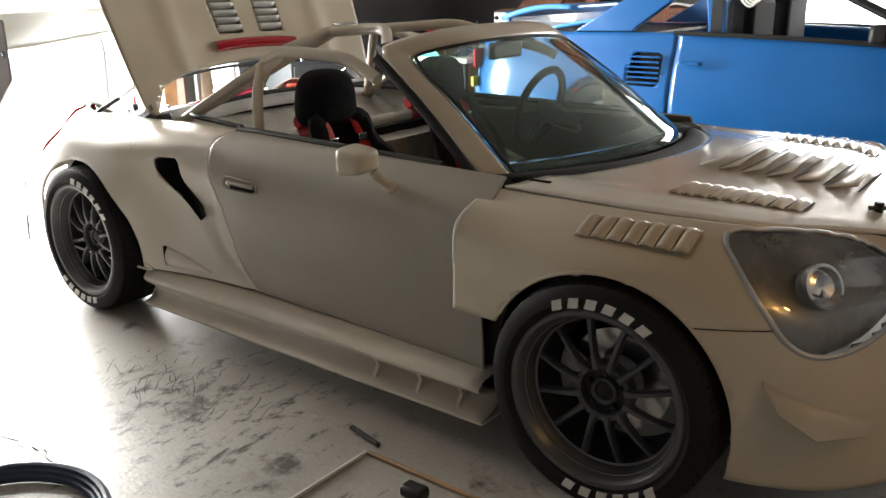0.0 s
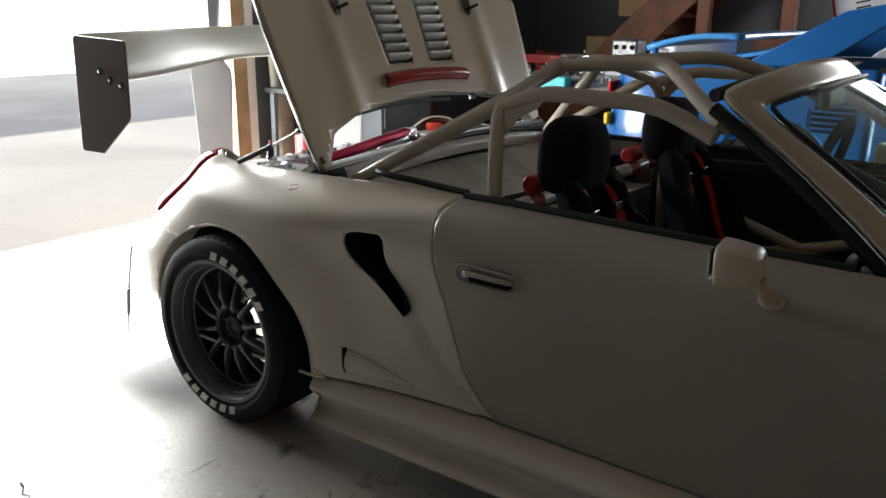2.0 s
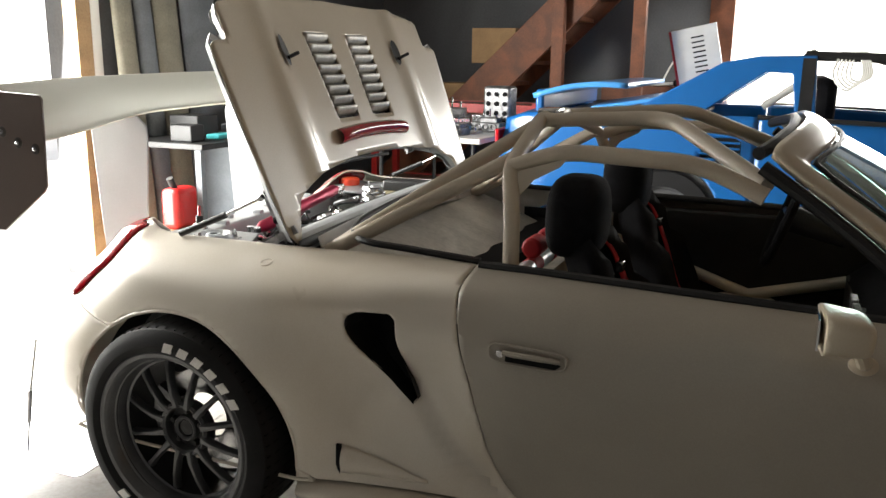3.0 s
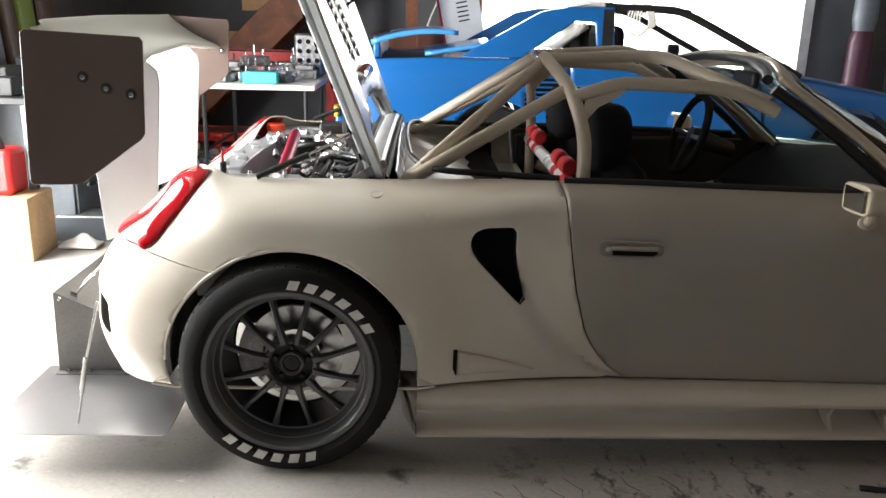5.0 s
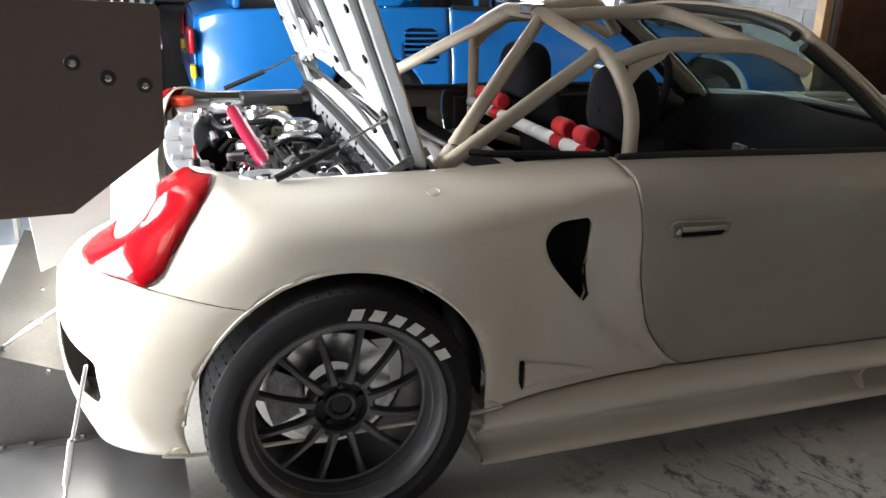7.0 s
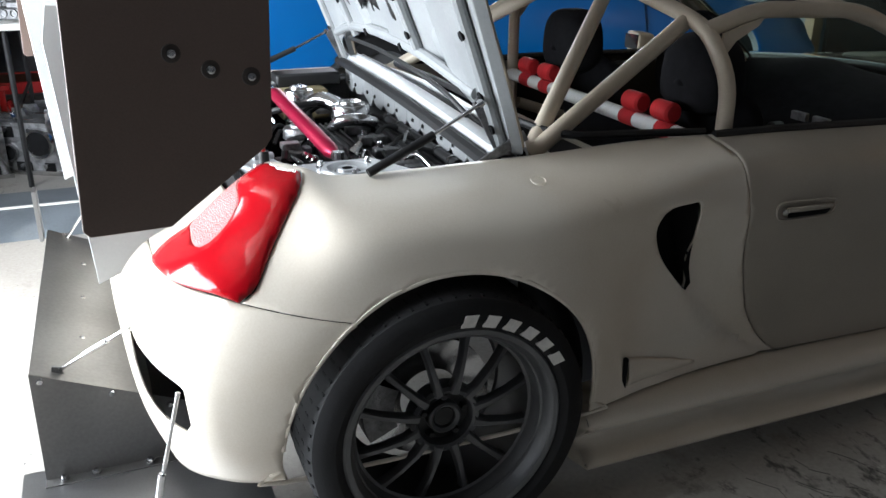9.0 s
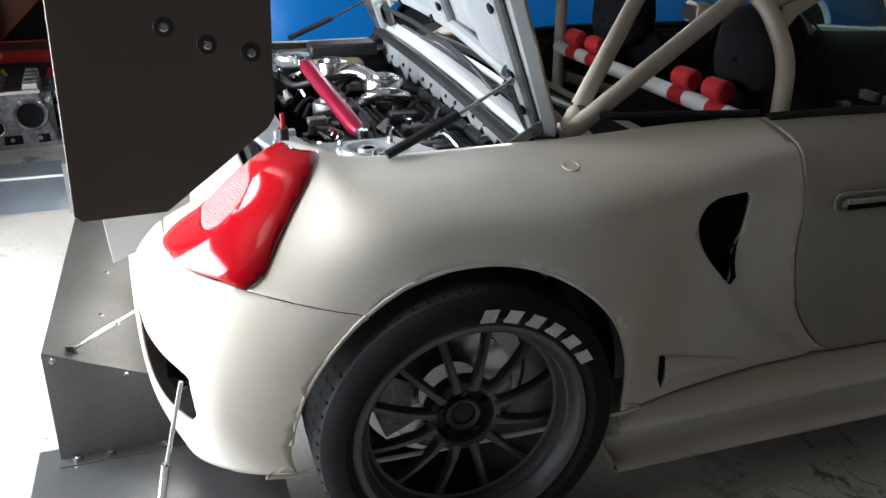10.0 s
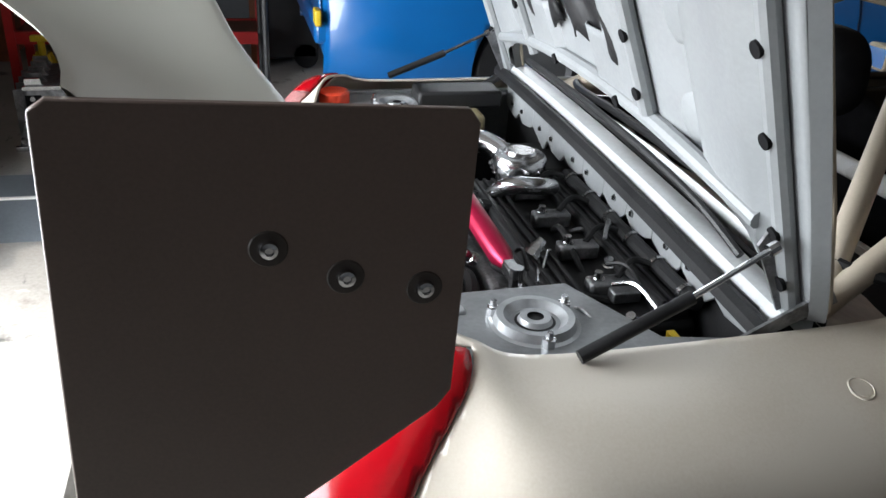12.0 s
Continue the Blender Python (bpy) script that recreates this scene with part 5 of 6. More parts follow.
def seat(y):
    st = thing("racing_seat", (1.05, y, 0.245), "black fabric bucket seat with red harness straps", "seat", "racing seats")

    def shell(u, v):
        a = 2 * u - 1
        z = 0.30 + 0.60 * v
        w = 0.225 - 0.03 * v + 0.045 * math.sin(math.pi * min(1, v * 1.35)) - 0.035 * ease(max(0, min(1, (v - 0.70) / 0.12)))
        if v > 0.84:
            w *= 1 - 0.62 * ((v - 0.84) / 0.16) ** 4
        wing = 0.15 - 0.03 * ease(max(0, min(1, (v - 0.66) / 0.1)))
        return (1.12 - 0.20 * v + wing * abs(a) ** 2.6 - 0.03 * (v > 0.97), y + a * w, z)
    part("backrest", Geo().grid(shell, 20, 26), FABRIC, st, "black fabric backrest", solid=0.06)
    def pad(u, v):
        a, b = 2 * math.pi * u, math.pi * (v - 0.5)

        def pw(t, e):
            return math.copysign(abs(t) ** e, t)
        return (0.978 + 0.080 * pw(math.cos(a), 0.6) * pw(math.cos(b), 0.5), y + (0.128 - 0.022 * math.sin(b)) * pw(math.sin(a), 0.75) * pw(math.cos(b), 0.6), 0.925 + 0.110 * pw(math.sin(b), 0.7))
    part("headrest", Geo().grid(pad, 28, 14), FABRIC, st, "padded black headrest")
    part("cushion", Geo().grid(lambda u, v: (1.10 + 0.46 * v, y + (2 * u - 1) * 0.235, 0.33 + 0.05 * v + 0.08 * abs(2 * u - 1) ** 4), 16, 12), FABRIC, st, "black fabric seat cushion", solid=0.08)
    part("base", Geo().box((1.30, y, 0.275), (0.40, 0.36, 0.06)), BLACK, st, bevel=0.01)
    for s in (-1, 1):
        strap = spline([(0.955, y + s * 0.09, 0.855), (1.0, y + s * 0.09, 0.862), (1.05, y + s * 0.085, 0.82), (1.10, y + s * 0.09, 0.70), (1.17, y + s * 0.08, 0.52), (1.28, y + s * 0.04, 0.44)], 6)
        gg = Geo().grid(lambda u, v: tuple(strap[round(u * (len(strap) - 1))] + Vector((0.012, (v - 0.5) * 0.055, 0))), len(strap) - 1, 1)
        sp = part("harness_strap", gg, RED_FABRIC, st, "red harness strap", solid=0.004)
        part("buckle", Geo().box((1.085, y + s * 0.088, 0.775), (0.02, 0.065, 0.03)), STEEL, sp, bevel=0.003)
    return st


seat(YC - 0.36)
seat(YC + 0.36)
wheel_at = Matrix.Translation((1.50, YC + 0.37, 0.84)) @ Matrix.Rotation(radians(-72), 4, "Y")
steer = thing("steering_wheel", (1.5, YC + 0.37, 0.66), "black suede steering wheel with drilled spokes", "steering wheel")
part("rim", Geo().tube([wheel_at @ Vector((0.165 * math.cos(a), 0.165 * math.sin(a), 0)) for a in [2 * math.pi * i / 40 for i in range(40)]], 0.016, 10, True), FABRIC, steer)
for k in range(3):
    a = math.pi / 2 * (k - 1) + math.pi
    part("spoke", Geo().tube([wheel_at @ Vector((0.03 * math.cos(a), 0.03 * math.sin(a), -0.01)), wheel_at @ Vector((0.16 * math.cos(a), 0.16 * math.sin(a), 0))], 0.012, 6), BLACK, steer)
part("hub", Geo().lathe([(0, 0.0), (0.04, -0.005), (0.045, -0.03), (0.03, -0.20)], wheel_at, 20), BLACK, steer)

# ---- roll cage ----
cage = thing("roll_cage", (0.85, YC, 0.25), "beige painted tubular roll cage", "roll cage")


def bar(*pts, r=0.021, bend=0.07, name="cage_tube", mat=None, label=""):
    return part(name, Geo().tube(bent([(x, YC + a, z) for x, a, z in pts], bend), r, 14), mat or CAGE_PAINT, cage, label)


bar((0.87, -0.61, 0.25), (0.865, -0.605, 0.95), (0.835, -0.54, 1.065), (0.83, -0.45, 1.095), (0.80, -0.15, 1.165), (0.80, 0.15, 1.165), (0.83, 0.45, 1.095), (0.835, 0.54, 1.065), (0.865, 0.605, 0.95), (0.87, 0.61, 0.25), name="main_hoop", bend=0.06)
for s in (-1, 1):
    bar((0.80, s * 0.13, 1.155), (0.32, s * 0.58, 0.80))
    bar((0.83, s * 0.46, 1.085), (0.32, s * 0.58, 0.80))
    bar((0.835, s * 0.53, 1.065), (0.97, s * 0.55, 1.115), (1.30, s * 0.56, 1.105), (1.45, s * 0.575, 1.04), name="side_bar")
    bar((0.81, s * 0.15, 1.16), (1.18, s * 0.22, 1.185), (1.45, s * 0.52, 1.06), name="roof_bar")
    bar((0.90, s * 0.62, 0.66), (1.80, s * 0.62, 0.36), name="door_bar")
    bar((0.90, s * 0.62, 0.36), (1.80, s * 0.62, 0.60), name="door_bar")
    part("gusset", Geo().prism([(0.86, 0.985), (0.865, 1.06), (0.99, 1.10), (0.97, 1.075), (0.905, 1.04)], "y", YC + s * 0.56 - 0.004, YC + s * 0.56 + 0.004), CAGE_PAINT, cage)
part("top_clamp", Geo().box((0.805, YC - 0.06, 1.175), (0.06, 0.10, 0.035)), STEEL, cage, "bright steel clamp", bevel=0.008)
# white harness bar with red bands and pads
hb = bar((0.86, -0.60, 0.775), (0.86, 0.60, 0.775), r=0.023, name="harness_bar", mat=WHITE_PAINT, label="white harness bar")
for y in (-0.385, -0.205, 0.31, 0.46):
    part("red_band", Geo().tube([(0.86, YC + y - 0.034, 0.775), (0.86, YC + y + 0.034, 0.775)], 0.0245, 14), RED_FABRIC, hb)
for y in (-0.368, -0.222, 0.31, 0.46):
    part("red_pad", Geo().tube([(0.86, YC + y - 0.040, 0.827), (0.86, YC + y - 0.034, 0.827), (0.86, YC + y + 0.034, 0.827), (0.86, YC + y + 0.040, 0.827)], [0.022, 0.029, 0.029, 0.022], 16), RED_FOAM, hb, "red foam roll")

# ---- windscreen ----
screen = thing("windscreen", (1.7, YC, 0.75), "beige windscreen surround with tinted curved glass", "windscreen")


def screen_pt(u, v, d=0.0):
    """u across, -1 to 1; v from the cowl up to the header."""
    x0, x1 = 2.24 - 0.33 * abs(u) ** 2.2, 1.52 - 0.09 * abs(u) ** 3
    z0, z1 = 0.795 - 0.02 * u * u, 1.19 - 0.052 * abs(u) ** 2.6
    hw = 0.645 + (0.575 - 0.645) * v
    return (x0 + (x1 - x0) * v + d * 0.5, YC + u * hw, z0 + (z1 - z0) * v + 0.02 * math.sin(math.pi * v) + d)


pane = part("pane", Geo().grid(lambda u, v: screen_pt(1.86 * u - 0.93, 0.03 + 0.90 * v), 30, 14), CLEAR, screen, "windscreen glass with a greenish reflection put into its tint", solid=0.005)
pane.visible_shadow = False
edge = [(-1, 0.0), (-1, 0.3), (-1, 0.58), (-0.998, 0.80), (-0.98, 0.93), (-0.91, 0.99), (-0.5, 1.0), (0, 1.0), (0.5, 1.0), (0.91, 0.99), (0.98, 0.93), (0.998, 0.80), (1, 0.58), (1, 0.3), (1, 0.0)]
outer = spline([Vector((u, v, 0)) for u, v in edge], 6)


def band(u, v, wide, d):
    q = outer[round(u * (len(outer) - 1))]
    return screen_pt(q.x * (1 - wide * v), q.y - wide * v * 1.1 * max(0, q.y - 0.42) / 0.58, d)


part("surround", Geo().grid(lambda u, v: band(u, v, 0.105, 0.014 * math.sin(math.pi * (0.25 + 0.75 * v))), len(outer) - 1, 5), BEIGE_PRIMER, screen, "beige primered screen surround", solid=0.02)
part("glass_seal", Geo().tube([band(i / 84, 1.0, 0.12, 0.004) for i in range(85)], 0.006, 6), BLACK, screen)
# black inner pillars and header rail
for s in (-1, 1):
    part("inner_pillar", Geo().tube([Vector(screen_pt(s * 0.99, v)) + Vector((-0.030, -s * 0.012, -0.012)) for v in (0.0, 0.25, 0.5, 0.75, 0.93)], 0.017, 10), BLACK, screen, "black inner pillar trim")
part("header_rail", Geo().tube([Vector(screen_pt(u, 1.0)) + Vector((-0.022, 0, -0.014)) for u in (-0.93, -0.8, -0.4, 0, 0.4, 0.8, 0.93)], 0.016, 10), BLACK, screen, "black header rail")
part("rear_view_mirror", Geo().box((1.57, YC, 1.10), (0.03, 0.20, 0.06)), BLACK, screen, bevel=0.012)
# black cowl panel under the glass with wipers
part("cowl", Geo().grid(lambda u, v: (2.215 - 0.32 * abs(2 * u - 1) ** 2.2 + (0.17 - 0.06 * abs(2 * u - 1) ** 2) * v, YC + (2 * u - 1) * (0.635 + 0.01 * v), 0.796 - 0.018 * (2 * u - 1) ** 2 - 0.016 * v + 0.02 * math.sin(math.pi * v)), 30, 5), BLACK, screen, "black cowl panel", solid=0.006)

# ---- bonnet ----
bonnet = thing("bonnet", (2.5, YC, 0.70), "beige primered bonnet with punched louvres", "hood")


def bonnet_fn(u, v, d=0.0):
    x = 2.02 + u * 0.99
    hw = np.interp(x, (1.98, 2.2, 2.45, 2.7, 2.78, 2.87, 2.94, 3.02), (0.672, 0.680, 0.687, 0.667, 0.612, 0.50, 0.42, 0.33))
    a = (2 * v - 1)
    x += 0.30 * (1 - u) ** 2 * (1 - a * a)
    ze = np.interp(x, (1.98, 2.45, 2.7, 2.87, 3.02), (0.775, 0.772, 0.77, 0.745, 0.715))
    return (x, YC + a * hw, ze + (0.036 - 0.02 * u) * (1 - a * a) + 0.012 * math.exp(-((abs(a) - 0.86) / 0.08) ** 2) * (1 - u) + d)


part("panel", Geo().grid(bonnet_fn, 34, 40), BONNET, bonnet, "beige primered panel", solid=0.01)
for s in (-1, 1):
    for k in range(9):
        u0 = 0.40 + k * 0.042
        v0 = 0.5 + s * 0.345
        q = Geo().grid(lambda u, v: bonnet_fn(u0 + 0.037 * u, v0 + (v - 0.5) * 0.085, 0.003 + 0.016 * math.sin(math.pi * min(1, u * 1.25)) ** 0.6 * math.sin(math.pi * min(0.985, max(0.015, v))) ** 0.35), 6, 10)
        part("louvre", q, PRIMER, bonnet, solid=0.003)
        part("louvre_mouth", Geo().grid(lambda u, v: bonnet_fn(u0 + 0.034 + 0.008 * u, v0 + (v - 0.5) * 0.08, 0.0035), 1, 4), DARK, bonnet)
for k in range(6):
    u0 = 0.26 + k * 0.098
    q = Geo().grid(lambda u, v: bonnet_fn(u0 + 0.088 * u, 0.335 + 0.33 * v, 0.004 + 0.036 * u * math.sin(math.pi * min(0.97, max(0.03, v))) ** 0.25), 4, 14)
    part("louvre", q, PRIMER, bonnet, "wide pressed bonnet louvre", solid=0.003)
    part("louvre_mouth", Geo().grid(lambda u, v: bonnet_fn(u0 + 0.086 + 0.006 * u, 0.345 + 0.31 * v, 0.0035), 1, 4), DARK, bonnet)
part("bonnet_pin", Geo().tube([(2.93, YC - 0.26, 0.735), (2.93, YC - 0.26, 0.77)], 0.012, 10).tube([(2.91, YC - 0.28, 0.755), (2.97, YC - 0.24, 0.755)], 0.006, 8), BLACK, bonnet, "black bonnet pin")

# ---- blue coupe on stands ----
blue = thing("blue_coupe", (2.0, 3.12, 0.2), "bright blue wedge-shaped coupe with its roof and glass removed", "car")
YB, HB = 3.12, 0.82
BX = (-0.12, 0.0, 0.4, 0.9, 1.5, 2.4, 2.85, 3.4, 3.85, 4.02, 4.1)
BTOP = (0.98, 1.02, 1.04, 1.045, 1.05, 1.015, 0.96, 0.87, 0.79, 0.70, 0.60)


def b_top(x):
    return float(np.interp(x, BX, BTOP))


def b_half(x, t):
    """Half width at x; t runs from the sill to the belt."""
    end = 1 - 0.16 * max(0, (x - 3.3) / 0.8) ** 2 - 0.10 * max(0, (0.2 - x) / 0.32) ** 2
    return HB * end * (0.93 + 0.07 * math.sin(math.pi * min(1, t * 1.15) ** 0.8) - 0.05 * t ** 3)


def b_side(u, v):
    x = -0.12 + 4.22 * u
    lo = 0.40 + 0.10 * max(0, (0.3 - x)) + 0.12 * max(0, x - 3.7)
    z = lo + (b_top(x) - lo) * v
    return (x, YB - b_half(x, v), z)


def flip(geo):
    q = Geo()
    q.v, q.f = [(x, 2 * YB - y, z) for x, y, z in geo.v], [tuple(reversed(f)) for f in geo.f]
    return q


side = Geo().grid(b_side, 120, 24)
for wx in (0.86, 3.18):
    side = side.cut(lambda x, y, z: math.hypot(x - wx, z - 0.48) - 0.31)
vent_b = inside([(1.03, 0.735), (1.25, 0.73), (1.25, 0.93), (1.05, 0.93)])
side = side.cut(lambda x, y, z: -vent_b(x, z))
b_door = side.cut(lambda x, y, z: min(x - 1.325, 2.56 - x, z - 0.46))
rear_side = side.cut(lambda x, y, z: 1.32 - x)
front_side = side.cut(lambda x, y, z: x - 2.565)
sill_b = side.cut(lambda x, y, z: min(x - 1.32, 2.565 - x, 0.456 - z))
for geo, name, label in ((rear_side, "rear_wing", "blue rear wing panel"), (b_door, "door", "blue door"), (front_side, "front_wing", "blue front wing"), (sill_b, "sill", "blue sill")):
    part(name, geo, BLUE, blue, label, solid=0.01, weld=True)
    part(name, flip(geo), BLUE, blue, label, solid=0.01, weld=True)


def b_deck(x0, x1, n=24):
    return Geo().grid(lambda u, v: (x0 + (x1 - x0) * u, YB + (2 * v - 1) * b_half(x0 + (x1 - x0) * u, 1.0), b_top(x0 + (x1 - x0) * u) + 0.03 * (1 - (2 * v - 1) ** 2)), n, 20)


part("bonnet", b_deck(2.62, 4.1), BLUE, blue, "blue bonnet", solid=0.01)
part("rear_deck", b_deck(-0.12, 0.12, 4), BLUE, blue, "blue tail panel", solid=0.01)
part("tail_face", Geo().grid(lambda u, v: (-0.12 - 0.02 * math.sin(math.pi * v), YB + (2 * u - 1) * b_half(-0.12, v), 0.52 + 0.47 * v), 16, 8), BLUE, blue, "blue rear bumper", solid=0.01)
for s in (-1, 1):
    tl = part("tail_light", Geo().box((-0.15, YB + s * 0.60, 0.86), (0.03, 0.32, 0.13)), LAMP_RED, blue, "red tail light", bevel=0.01)
    part("indicator", Geo().box((-0.15, YB + s * 0.74, 0.70), (0.03, 0.10, 0.07)), YELLOW, blue, "amber indicator", bevel=0.008)
part("bumper", Geo().box((-0.13, YB, 0.63), (0.07, 1.50, 0.10)), BLUE, blue, "blue rear bumper bar", bevel=0.02)
# raised engine lid with its spoiler lip
lid = Geo().grid(lambda u, v: (0.06 + 0.55 * u, YB + (2 * v - 1) * 0.74, 1.17 + 0.04 * u + 0.025 * math.sin(math.pi * u) - 0.10 * (u - 1) ** 2 * 0.3), 12, 16)
LIGHT_BLUE = material("light_blue_lid", (0.05, 0.27, 0.62), 0.3, 0, 0.06, 2, 0.01, 200, coat=0.5)
part("engine_lid", lid, LIGHT_BLUE, blue, "light blue engine lid standing ajar", solid=0.03)
part("lid_lip", Geo().box((0.10, YB, 1.10), (0.05, 1.46, 0.13), None), BLUE, blue, bevel=0.015)
part("deck_tray", Geo().box((0.55, YB, 1.02), (0.85, 1.4, 0.02)), BLACK, blue, "dark engine bay", smooth=0)
part("spare_panel", Geo().grid(lambda u, v: (0.40 + 0.42 * u, YB - 0.70 + 0.5 * v, 1.07 + 0.07 * u + 0.02 * v), 6, 6), LIGHT_BLUE, blue, solid=0.02)
for s in (-1, 1):
    y0 = YB + s * 0.70
    but = [(0.62, 1.05), (1.12, 1.335), (1.30, 1.37), (1.58, 1.375), (1.60, 1.05), (1.50, 1.05), (1.47, 1.28), (1.34, 1.285), (1.05, 1.08), (1.02, 1.05)]
    q = Geo().prism(but, "y", y0 - 0.03, y0 + 0.03)
    part("rear_pillar", q, BLUE, blue, "blue flying buttress pillar", bevel=0.008)
    part("pillar_trim", Geo().box((1.545, y0 - s * 0.005, 1.20), (0.065, 0.075, 0.32)), BLACK, blue, "black door pillar")
    part("roof_rail", Geo().tube(bent([(1.52, y0, 1.375), (1.98, y0, 1.365), (2.10, y0 + s * 0.01, 1.32), (2.80, y0 + s * 0.04, 0.975)], 0.1), 0.024, 10), BLACK, blue, "black windscreen pillar")
    part("belt_trim", Geo().tube([(1.32, YB + s * 0.785, 1.052), (2.0, YB + s * 0.785, 1.035), (2.58, YB + s * 0.78, 1.005)], 0.013, 8), BLACK, blue)
    hn = part("door_handle", Geo().tube([(1.38, YB + s * 0.825, 0.885), (1.39, YB + s * 0.84, 0.89), (1.50, YB + s * 0.84, 0.885), (1.51, YB + s * 0.825, 0.88)], 0.011, 8), BLUE, blue, "blue door handle")
    for k in range(6):
        part("vent_slat", Geo().box((1.14, YB + s * 0.80, 0.755 + 0.031 * k), (0.21, 0.03, 0.010)), BLUE, blue)
    part("vent_back", Geo().box((1.14, YB + s * 0.74, 0.83), (0.26, 0.01, 0.22)), DARK, blue)
    part("door_mirror", Geo().box((2.45, YB + s * 0.90, 1.07), (0.10, 0.16, 0.10)), BLACK, blue, "black door mirror", bevel=0.025)
    for wx in (0.86, 3.18):
        m = Matrix.Translation((wx, YB + s * 0.80, 0.46)) @ Matrix.Rotation(radians(-90 * s), 4, "X")
        w = part("wheel", Geo().lathe([(0.18, -0.02), (0.19, 0.0), (0.17, -0.03), (0.05, -0.02), (0.0, -0.015)], m, 32), RIM, blue)
        part("tyre", Geo().lathe([(0.19, -0.18), (0.27, -0.19), (0.29, -0.16), (0.29, -0.03), (0.275, 0.0), (0.19, 0.0)], m, 32), RUBBER, w)
part("roof_crossbar", Geo().tube([(1.56, YB - 0.70, 1.375), (1.56, YB, 1.40), (1.56, YB + 0.70, 1.375)], 0.028, 10), BLACK, blue, "black roof hoop")
part("header_bar", Geo().tube([(2.05, YB - 0.70, 1.35), (2.05, YB, 1.375), (2.05, YB + 0.70, 1.35)], 0.022, 10), BLACK, blue)
part("cabin_floor", Geo().box((1.85, YB, 0.50), (1.4, 1.36, 0.10)), DARK, blue, smooth=0)
part("dashboard", Geo().box((2.55, YB, 0.90), (0.35, 1.36, 0.16)), BLACK, blue, bevel=0.03)
for s in (-1, 1):
    part("seat", Geo().box((1.62, YB + s * 0.35, 0.95), (0.16, 0.46, 0.62)), FABRIC, blue, "grey car seat", bevel=0.05)
part("folded_panel", Geo().grid(lambda u, v: (1.30 + 0.26 * u, YB + 0.05 + 0.5 * v, 1.08 + 0.19 * u), 4, 4), PLASTIC_WHITE, blue, "pale plastic-wrapped part", solid=0.04)


def axle_stand(x, y, h, mat, group="axle stands", label="red steel axle stand under the blue coupe"):
    st = thing("axle_stand", (x, y, 0), label, "axle stand", group)
    for sx in (-1, 1):
        for sy in (-1, 1):
            part("leg", Geo().tube([(x + sx * 0.11, y + sy * 0.11, 0), (x + sx * 0.03, y + sy * 0.03, h * 0.72)], 0.014, 6), mat, st)
    part("post", Geo().tube([(x, y, h * 0.45), (x, y, h - 0.03)], 0.02, 10), mat, st)
    part("saddle", Geo().box((x, y, h - 0.015), (0.10, 0.05, 0.03)), mat, st, bevel=0.004)
    return st


for x in (0.45, 2.7):
    for y in (YB - 0.55, YB + 0.55):
        axle_stand(x, y, 0.45, RED_PAINT)
# coil of rope over the roof rail and a red strap
g = Geo()
for k in range(5):
    g.tube(spline([(1.70 + k * 0.015, YB - 0.70, 1.40), (1.66 + k * 0.02, YB - 0.735, 1.28), (1.73 + k * 0.012, YB - 0.74, 1.20 + 0.012 * k), (1.80 + k * 0.01, YB - 0.735, 1.28), (1.77 + k * 0.01, YB - 0.70, 1.40)], 5), 0.006, 6)
whole("rope", g, PLASTIC_WHITE, "pale rope coil hung over the black roof rail", "rope")

# ---- folding table and what lies on it ----
table = thing("folding_table", (-0.70, 3.0, 0), "white plastic folding table crowded with engine parts", "table")
part("tabletop", Geo().box((-0.70, 3.0, 0.825), (0.80, 1.05, 0.035)), PLASTIC_WHITE, table, "white plastic top", bevel=0.008)
for x in (-1.03, -0.37):
    for y in (2.55, 3.45):
        part("leg", Geo().tube([(x, y, 0), (x, y, 0.81)], 0.014, 8), BLACK, table)
    part("cross_rail", Geo().tube([(x, 2.55, 0.40), (x, 3.45, 0.40)], 0.01, 8), BLACK, table)
random.seed(21)


def engine_part(x, y, z, sz, name="engine_part", group="loose engine parts"):
    """A small casting: stepped block with bosses, ports and studs."""
    t = thing(name, (x, y, z), "grey cast aluminium engine part lying on the table", "engine part", group)
    turn = Matrix.Translation((x, y, z)) @ Matrix.Rotation(random.uniform(-0.6, 0.6), 4, "Z")
    part("casting", Geo().box((0, 0, sz * 0.25), (sz * 1.6, sz, sz * 0.5), turn).box((sz * 0.1, 0, sz * 0.6), (sz, sz * 0.7, sz * 0.3), turn), random.choice((CAST, STEEL, CAST)), t, bevel=0.008)
    for k in range(3):
        m = turn @ Matrix.Translation((sz * (k - 1) * 0.45, -sz * 0.5, sz * 0.28)) @ Matrix.Rotation(radians(90), 4, "X")
        part("port", Geo().lathe([(0, 0.002), (sz * 0.12, 0.002), (sz * 0.13, 0.012), (sz * 0.17, 0.012), (sz * 0.18, -0.01)], m, 14), CAST, t)
    for k in range(3):
        part("stud", Geo().tube([turn @ Vector((sz * (k - 1) * 0.35, sz * 0.2, sz * 0.7)), turn @ Vector((sz * (k - 1) * 0.35, sz * 0.2, sz * random.uniform(0.85, 1.2)))], sz * 0.045, 8), STEEL, t)
    return t


